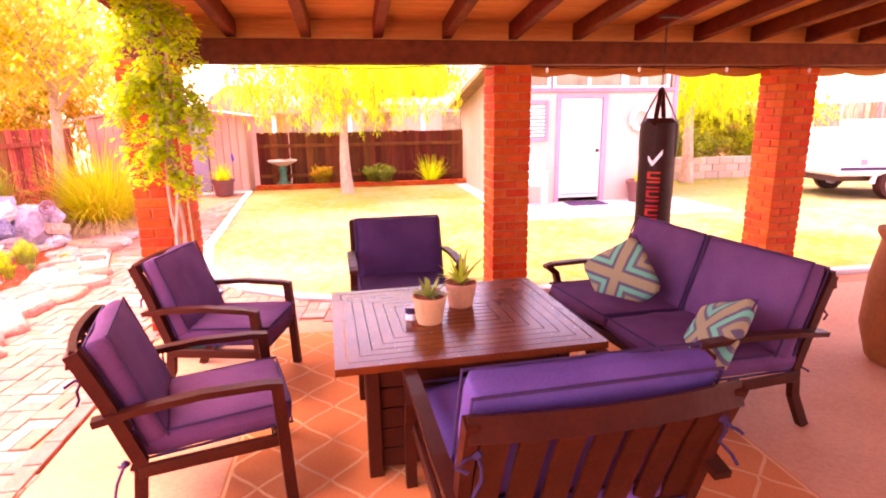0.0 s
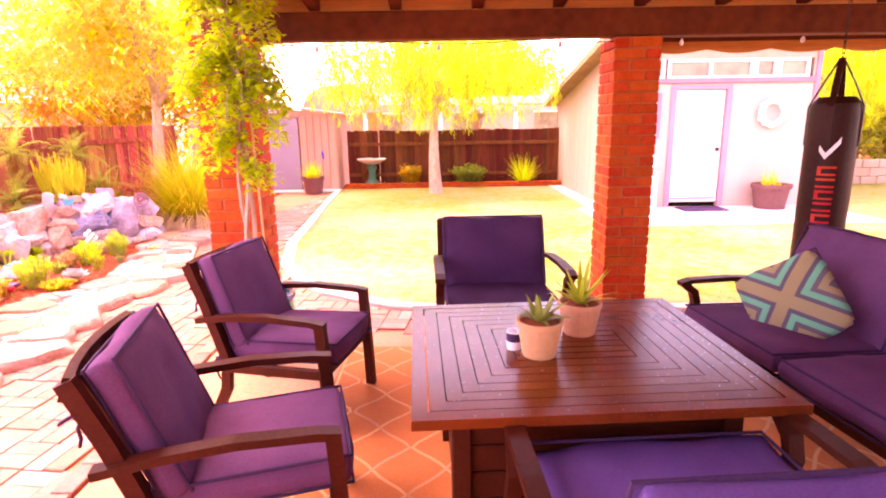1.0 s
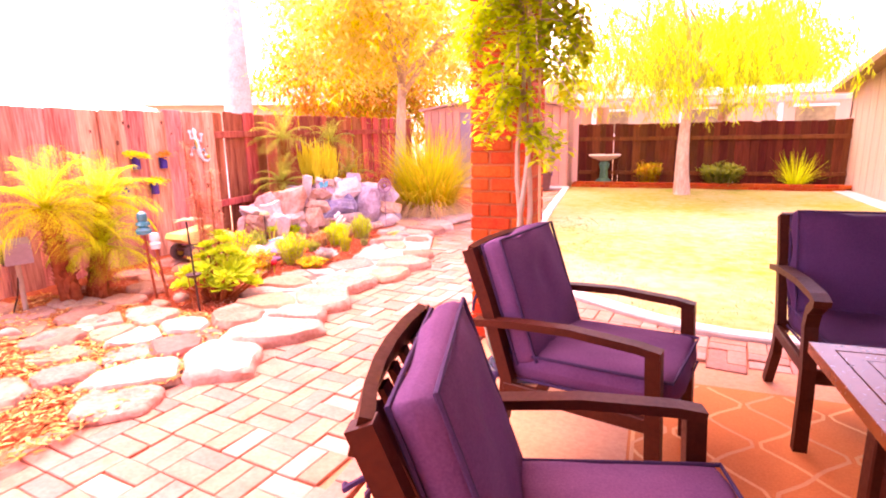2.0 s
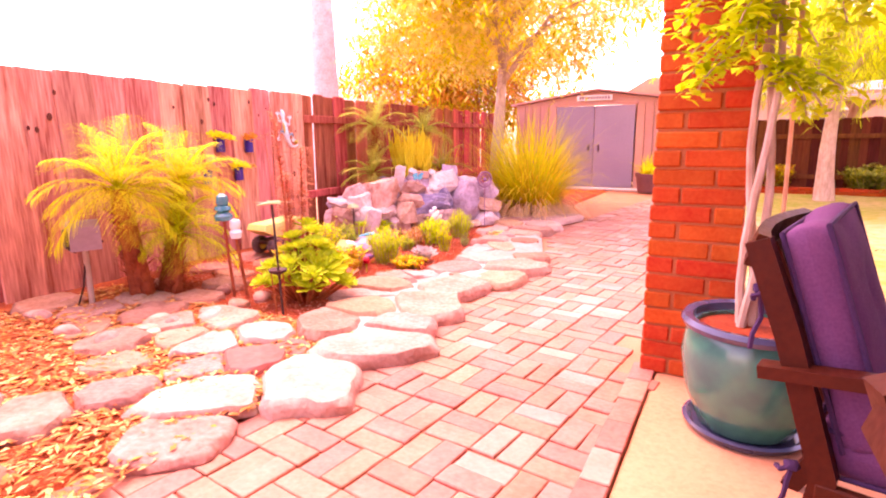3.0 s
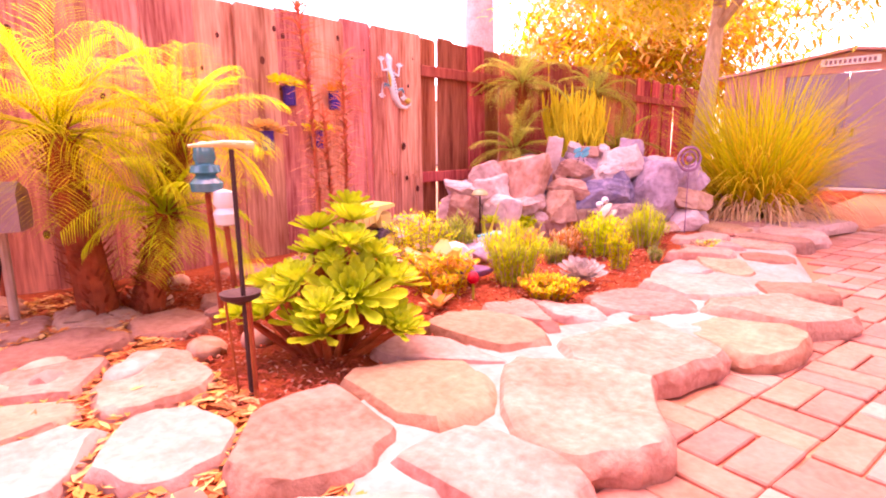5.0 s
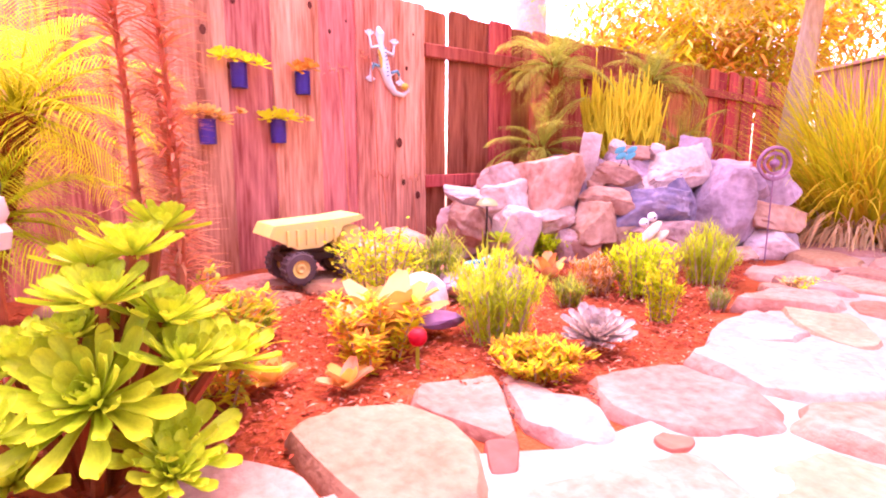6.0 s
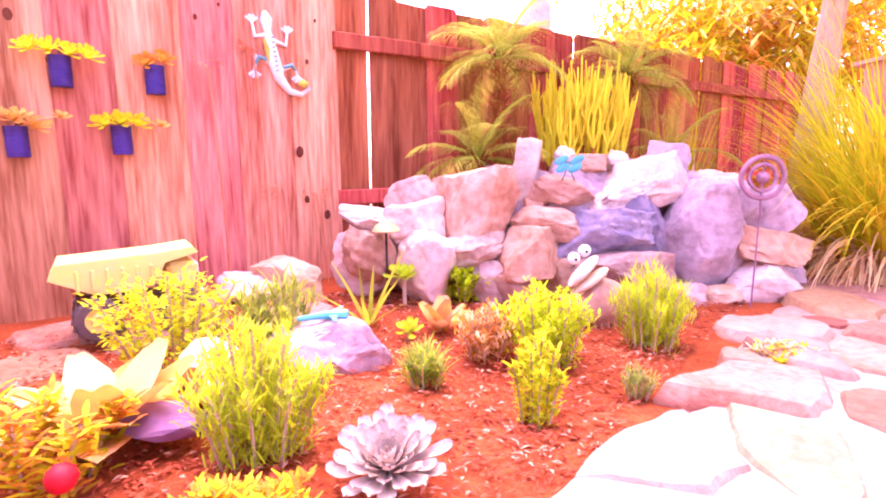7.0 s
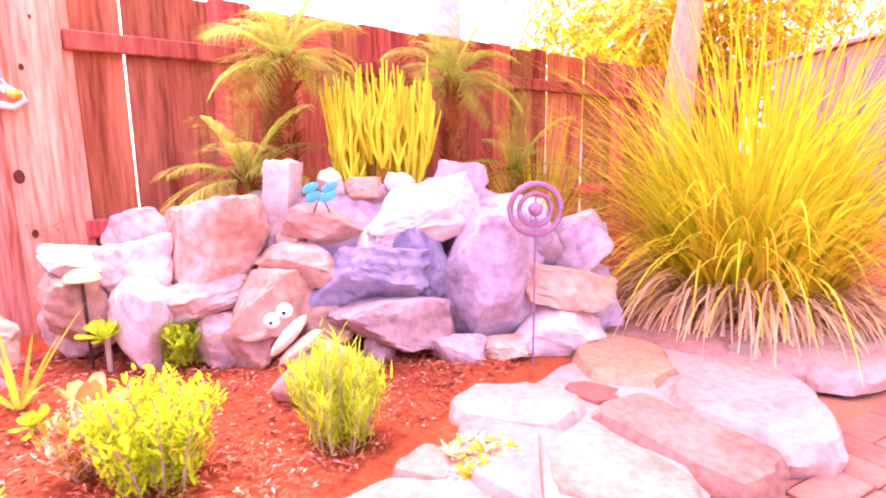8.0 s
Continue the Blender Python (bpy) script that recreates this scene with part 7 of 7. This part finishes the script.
# ringed spinner
MAUVE = mat("mauve_metal", (0.36, 0.18, 0.26), (0.28, 0.13, 0.19), 0.45, metal=0.3, fine=30)
sw = thing("ring_spinner", pose(-2.95, 9.52, 0.03, 0, 0, 52), "mauve metal ring spinner on a thin rod", "ornament")
part("rod", Shape().tube([(0, 0, 0), (0, 0, 0.64)], 0.004, 6), MAUVE, sw)
for rr3, wd in ((0.088, 0.011), (0.056, 0.009)):
    s = Shape().tube([(rr3 * math.cos(k * math.tau / 28), 0.004 * math.sin(k), 0.57 + rr3 * math.sin(k * math.tau / 28)) for k in range(29)], wd, 7)
    part("ring", s, MAUVE, sw, smooth=True)
part("ball", Shape().lathe([(0.026 * math.sin(math.pi * k / 10), 0.57 - 0.026 * math.cos(math.pi * k / 10)) for k in range(11)], seg=16), MAUVE, sw, smooth=True)

# bug-eyed bird ornament
SHELL = mat("pale_shell", (0.80, 0.66, 0.50), (0.70, 0.50, 0.34), 0.5, fine=40, broad=10, bump=0.1)
bd = thing("bird_ornament", pose(-3.22, 8.74, 0.03, 0, 0, 57), "carved tan stone bird with a shell beak and big white eyes", "ornament")
part("body", Shape().rock((0.05, 0, 0.07), (0.12, 0.08, 0.09), 9, rough=0.08, detail=3, cuts=3), ROCK_TAN, bd, smooth=True)
for dz, dx, lab in ((0.02, -0.012, "upper half of the open beak"), (-0.018, 0.02, "lower half of the open beak")):
    tilt_ = radians(48 if dz > 0 else 38)
    m = Matrix.Translation((0.0 + dx, -0.05, 0.20 + dz)) @ Euler((0, -tilt_, 0)).to_matrix().to_4x4()
    s = Shape()
    vs, fs = ball(2)
    s.add([m @ Vector((v.x * 0.085, v.y * 0.045, v.z * 0.022)) for v in vs], fs)
    part("beak", s, SHELL, bd, lab, smooth=True)
for ex, ez in ((-0.055, 0.275), (-0.015, 0.305)):
    e = part("eye", Shape().rock((ex, -0.07, ez), (0.019, 0.019, 0.019), 2, rough=0, detail=2, cuts=0), WHITE, bd, smooth=True)
    part("pupil", Shape().rock((ex + 0.002, -0.09, ez), (0.006, 0.005, 0.006), 2, rough=0, detail=1, cuts=0), BLACK, e)
for k in range(4):
    part("claw", Shape().tube([(0.03 + 0.025 * k, -0.075, 0.07), (0.035 + 0.025 * k, -0.095, 0.0)], 0.006, 5), ROCK_TAN, bd)

# turquoise wire butterfly and blue dragonfly
TURQ = mat("turquoise", (0.02, 0.42, 0.50), (0.01, 0.32, 0.42), 0.3, fine=20)
bf = thing("butterfly_ornament", pose(-3.56, 8.99, 0.60, 0, 0, 57), "turquoise butterfly ornament perched on the rocks", "ornament")
part("legs", Shape().tube([(-0.03, 0, -0.02), (0, 0, 0.05), (0.03, 0, -0.02)], 0.003, 4), IRON, bf)
part("body", Shape().tube([(-0.04, 0, 0.06), (0.04, 0, 0.06)], 0.007, 6), IRON, bf)
for sx in (-1, 1):
    for k in range(2):
        vs, fs = ball(2)
        wing = Shape().add([(sx * (0.036 + 0.034 * v.x - 0.008 * k), v.y * 0.004 - 0.012, 0.075 - 0.035 * k + 0.02 * v.z + sx * v.x * 0.012) for v in vs], fs)
        part("wing", wing, TURQ, bf, smooth=True)
df = thing("dragonfly_ornament", pose(-3.35, 7.71, 0.185, 0, 0, 60), "blue glazed dragonfly lying on the mauve boulder", "ornament")
part("body", Shape().tube([(-0.09, 0, 0.0), (0, 0, 0.012), (0.07, 0, 0.01)], [0.008, 0.014, 0.02], 8), TURQ, df, smooth=True)
for sx in (-1, 1):
    part("wing", Shape().blade((0.02, 0, 0.015), (0.25, sx, 0.1), 0.09, 0.03, 0.2, 3, 0.1, 0.4), TURQ, df)

# toy dump truck
YEL = mat("faded_yellow_plastic", (0.78, 0.62, 0.16), (0.76, 0.56, 0.22), 0.5, fine=20, broad=5, rand=0.02)
RUBB = mat("dusty_rubber", (0.13, 0.085, 0.09), (0.10, 0.06, 0.065), 0.85, fine=30)
tk = thing("toy_truck", pose(-4.02, 7.21, 0.075, 0, 0, 90) @ Matrix.Scale(0.82, 4), "faded yellow toy dump truck with big grey wheels", "toy truck")
part("chassis", Shape().box((0.02, 0, 0.13), (0.46, 0.14, 0.05), 0.01), IRON, tk)
s = Shape()
prof = [(-0.30, 0.27), (-0.27, 0.33), (0.10, 0.345), (0.25, 0.36), (0.27, 0.335), (0.13, 0.30), (0.10, 0.24), (-0.02, 0.19), (-0.14, 0.19)]
n = len(prof)
s.add([(x, -0.135, z) for x, z in prof] + [(x, 0.135, z) for x, z in prof], [tuple(range(n)), tuple(reversed(range(n, 2 * n)))] + [(i, i + n, (i + 1) % n + n, (i + 1) % n) for i in range(n)])
part("dump_bed", s, YEL, tk)
for k in range(6):
    part("rib", Shape().box((-0.2 + k * 0.055, -0.14, 0.255), (0.014, 0.012, 0.09), 0.003), YEL, tk)
part("cab", Shape().box((0.20, 0, 0.225), (0.13, 0.2, 0.13), 0.02), YEL, tk)
part("windscreen", Shape().box((0.268, 0, 0.245), (0.012, 0.15, 0.06), 0.004), CLEAR, tk)
part("bumper", Shape().box((0.275, 0, 0.13), (0.03, 0.22, 0.05), 0.01), ROCK_PALE, tk)
for x in (-0.14, 0.18):
    for y in (-0.12, 0.12):
        wh = thing("wheel", pose(x, y, 0.085, 90))
        wh.parent = tk
        tread = Shape().lathe([(0.05, -0.045), (0.082, -0.045), (0.092, -0.03), (0.092, 0.03), (0.082, 0.045), (0.05, 0.045)], seg=24)
        for k in range(18):
            a = k * math.tau / 18
            part("tread_block", Shape().box((0.092 * math.cos(a), 0.092 * math.sin(a), 0), (0.012, 0.014, 0.075), 0.003, Euler((0, 0, a)).to_matrix()), RUBB, wh)
        part("tyre", tread, RUBB, wh)
        part("rim", Shape().lathe([(0, 0.035), (0.02, 0.045), (0.03, 0.03), (0.052, 0.04), (0.052, -0.04), (0.03, -0.03), (0.02, -0.045), (0, -0.035)], seg=20), YEL, wh)

# tin cans with succulents on the fence
CAN = mat("indigo_tin", (0.06, 0.03, 0.22), (0.045, 0.022, 0.17), 0.4, metal=0.2, fine=30)
for k, (y, z, nlv, lab) in enumerate(((7.06, 1.04, 3, "indigo tin can on the fence with bright yellow succulents"), (7.40, 1.03, 1, "indigo tin can on the fence with a small succulent"), (6.89, 0.76, 2, "ribbed indigo tin can on the fence with a trailing succulent"), (7.25, 0.77, 2, "indigo tin can on the fence with a drooping succulent"))):
    c = thing("tin_planter", pose(fence_x(y) + 0.055, y, z - 0.06), lab, "planter", "cans on the fence")
    prof = [(0, 0), (0.038, 0), (0.04, 0.004)] + [(0.0395 + 0.0012 * (i % 2), 0.012 + i * 0.0085) for i in range(12)] + [(0.041, 0.118), (0.041, 0.122), (0.036, 0.122), (0.036, 0.1), (0, 0.098)]
    part("can", Shape().lathe(prof, seg=24), CAN, c)
    part("hanger", Shape().tube([(-0.03, 0, 0.115), (-0.045, 0, 0.16)], 0.003, 4), IRON, c)
    r = random.Random(k)
    for q in range(nlv + 1):
        py = (q - nlv / 2) * 0.06
        head(c, (0.02, py, 0.125 + r.uniform(-0.01, 0.02)), 26, 0.075, 0.026, q + k, (LEAF_YEL, LEAF_ORANGE, PADA, LEAF_YEL, LEAF_YEL)[k], (0.6, py * 6))
    if k in (2, 3):
        sgn = 1
        part("runner", Shape().tube([(0.02, 0.02, 0.12), (0.03, 0.08 * sgn, 0.15), (0.03, 0.14 * sgn, 0.16 if k == 2 else 0.13)], 0.004, 5), STRAW, c)
        head(c, (0.03, 0.15, 0.155 if k == 2 else 0.12), 16, 0.05, 0.02, 9, PADA, (0.6, 0.3))

# painted metal lizard on the fence, one plain body
lz = Shape()
lz.tube([(0, -0.045, 0.40), (0.012, -0.04, 0.36), (0.012, -0.035, 0.31), (0.015, -0.03, 0.25), (0.018, -0.015, 0.17), (0.015, 0.01, 0.09), (0.012, 0.06, 0.03), (0.01, 0.12, 0.02), (0.01, 0.16, 0.05), (0.01, 0.15, 0.08), (0.01, 0.125, 0.075)], [0.014, 0.030, 0.017, 0.028, 0.034, 0.027, 0.018, 0.014, 0.011, 0.010, 0.008], 10)
for (y0, z0, y1, z1, y2, z2) in ((-0.05, 0.29, -0.10, 0.28, -0.11, 0.345), (-0.01, 0.27, 0.05, 0.25, 0.06, 0.31), (-0.03, 0.16, -0.10, 0.19, -0.11, 0.12), (0.0, 0.12, 0.08, 0.16, 0.10, 0.11)):
    lz.tube([(0.012, y0, z0), (0.014, y1, z1), (0.012, y2, z2)], [0.012, 0.010, 0.007], 7)
    for k in range(4):
        a = -0.9 + 0.6 * k + (math.pi / 2 if z2 > z1 else -math.pi / 2)
        lz.tube([(0.012, y2, z2), (0.012, y2 + 0.035 * math.cos(a), z2 + 0.035 * math.sin(a))], [0.006, 0.008], 5)
LIZ = mat("painted_lizard", (0.80, 0.76, 0.72), (0.62, 0.58, 0.60), 0.35, fine=34, broad=12, bump=0.05, spec=0.5)
LIZ_GOLD = mat("lizard_gold", (0.78, 0.50, 0.06), None, 0.35, fine=34, spec=0.5)
LIZ_TEAL = mat("lizard_teal", (0.10, 0.34, 0.46), None, 0.35, fine=34, spec=0.5)
lz.current = 1
lz.tube([(0.03, -0.058, 0.27), (0.036, -0.05, 0.22), (0.032, -0.04, 0.165)], [0.006, 0.013, 0.006], 7)
lz.tube([(0.02, 0.105, 0.075), (0.026, 0.13, 0.07), (0.02, 0.15, 0.075)], [0.012, 0.024, 0.012], 8)
lz.current = 2
lz.tube([(0.024, -0.05, 0.175), (0.026, -0.09, 0.185), (0.02, -0.105, 0.15)], [0.008, 0.011, 0.007], 7)
lz.tube([(0.024, 0.03, 0.145), (0.026, 0.07, 0.158), (0.02, 0.092, 0.135)], [0.008, 0.011, 0.007], 7)
for k in range(8):
    z = 0.12 + 0.022 * k
    lz.tube([(0.048 - 0.0008 * abs(k - 3), -0.022 - 0.002 * (k - 3), z), (0.05, -0.008 - 0.002 * (k - 3), z + 0.006)], 0.004, 5)
lo = part("lizard_plaque", lz, [LIZ, LIZ_GOLD, LIZ_TEAL], smooth=True, at=pose(fence_x(7.95) + 0.02, 7.95, 0.99))
tagged(lo, "painted metal lizard plaque fixed to the fence", "plaque")
# knots in the fence boards
r = random.Random(17)
for k in range(44):
    y, z = r.uniform(5.5, 8.2), r.uniform(0.2, 1.5)
    rr4 = r.uniform(0.006, 0.02)
    o = new("knot", mesh_of("knot", Shape().lathe([(rr4, 0.0), (rr4 * 0.8, 0.003), (0, 0.0035)], seg=12), KNOT))
    o.matrix_basis = pose(fence_x(y) + 0.0165, y, z, 0, 90, 0) @ Matrix.Diagonal((1.5, 1, 1, 1))
    o.parent = bpy.data.objects["fence_west"]
    o.matrix_parent_inverse = bpy.data.objects["fence_west"].matrix_basis.inverted()


# ---- small pieces of the setting, last ----
def column(name, x0, y0, w, d, label):
    root = thing(name, pose(x0, y0, 0), label, "column", kind="structure")
    h = 2.135
    part("core", Shape().box((w / 2, d / 2, h / 2), (w - 0.02, d - 0.02, h)), MORTAR, root)
    ch = 0.079
    bl = [mesh_of("brick", Shape().box((0, 0, 0), (ln, 0.112, ch - 0.011), 0.006), BRICK) for ln in (w - 0.125, d - 0.125)]
    r = random.Random(int(x0 * 10) + 50)
    for k in range(27):
        z = ch * (k + 0.5)
        fl = k % 2
        a, b = 0.056, 0.056
        lw, ld = w - 0.125, d - 0.125
        if fl:
            spots = [(lw / 2, b, 0, 0), (w - a, ld / 2 , 90, 1), (w - lw / 2, d - b, 0, 0), (a, d - ld / 2, 90, 1)]
        else:
            spots = [(w - lw / 2, b, 0, 0), (w - a, d - ld / 2, 90, 1), (lw / 2, d - b, 0, 0), (a, ld / 2, 90, 1)]
        for x, y, rz, which in spots:
            o = new("brick", bl[which])
            o.parent = root
            o.matrix_basis = pose(x + r.uniform(-0.003, 0.003), y + r.uniform(-0.003, 0.003), z + r.uniform(-0.002, 0.002), 0, 0, rz + r.uniform(-0.6, 0.6))
    return root


column("column_1", -0.62, 6.13, 0.37, 0.38, "square red brick porch column with pale mortar joints")
column("column_2", 2.35, 6.5, 0.35, 0.38, "square red brick porch column with pale mortar joints")
column("column_3", 5.38, 6.6, 0.36, 0.38, "square red brick porch column with pale mortar joints")

# pavers: pairs laid in a basket weave, the near stretch one by one
TURN_P = math.radians(-7)
PL, PW, PT = 0.208, 0.104, 0.06
near, rest = [], Shape()
meshes = []
for k in range(6):
    r = random.Random(k)
    meshes.append(mesh_of("paver", Shape().box((0, 0, -PT / 2), (PL - 0.003 - r.uniform(0, 0.008), PW - 0.002 - r.uniform(0, 0.007), PT), 0.004), PAVER_PALE if k == 5 else PAVER))
rr = random.Random(8)
count = 0


def paved(x, y):
    if y < 6.12:
        return lerp(STONE_X, y) - 0.05 < x < -0.615 and y > -3.4
    if y < 14.9 and lerp(STONE_X, y) - 0.05 < x and x < lawn_x(max(y, 6.62)) - 0.17 and x < 8.4:
        return not (-0.73 < x < -0.2 and y < 6.62)
    return False


c, s_ = math.cos(TURN_P), math.sin(TURN_P)
for i in range(-16, 46):
    for j in range(-20, 75):
        for k in range(2):
            flat = (i + j) % 2
            u = (i + 0.5) * PL + (0 if flat else (k - 0.5) * PW)
            v = (j + 0.5) * PL + ((k - 0.5) * PW if flat else 0)
            x, y = c * u - s_ * v, s_ * u + c * v
            if not paved(x, y):
                continue
            z, rz = 0.004 + rr.uniform(-0.004, 0.005), math.degrees(TURN_P) + (0 if flat else 90) + rr.uniform(-1.6, 1.6)
            m = pose(x + rr.uniform(-0.003, 0.003), y + rr.uniform(-0.003, 0.003), z, rr.uniform(-0.8, 0.8), rr.uniform(-0.8, 0.8), rz)
            if 5.2 < y < 10.2 and x < -0.6 and count < 330:
                o = new("paver", meshes[rr.randrange(6)])
                o.parent = pavement
                o.matrix_basis = m
                count += 1
            else:
                rest.current = 1 if rr.random() < 0.12 else 0
                rest.box(m.translation + m.to_3x3() @ Vector((0, 0, -PT / 2)), (PL - 0.005, PW - 0.005, PT), 0.004, m.to_3x3())
# one straight row along the slab
for k in range(30):
    o = new("paver", meshes[rr.randrange(6)])
    o.parent = pavement
    o.matrix_basis = pose(-0.606, 6.1 - k * 0.209, 0.013 + rr.uniform(-0.002, 0.002), rr.uniform(-0.6, 0.6), rr.uniform(-0.6, 0.6), 90 + rr.uniform(-1, 1))
tagged(part("pavers", rest, [PAVER_ROW, PAVER_PALE], pavement), "clay pavers further along the path", kind="stuff")
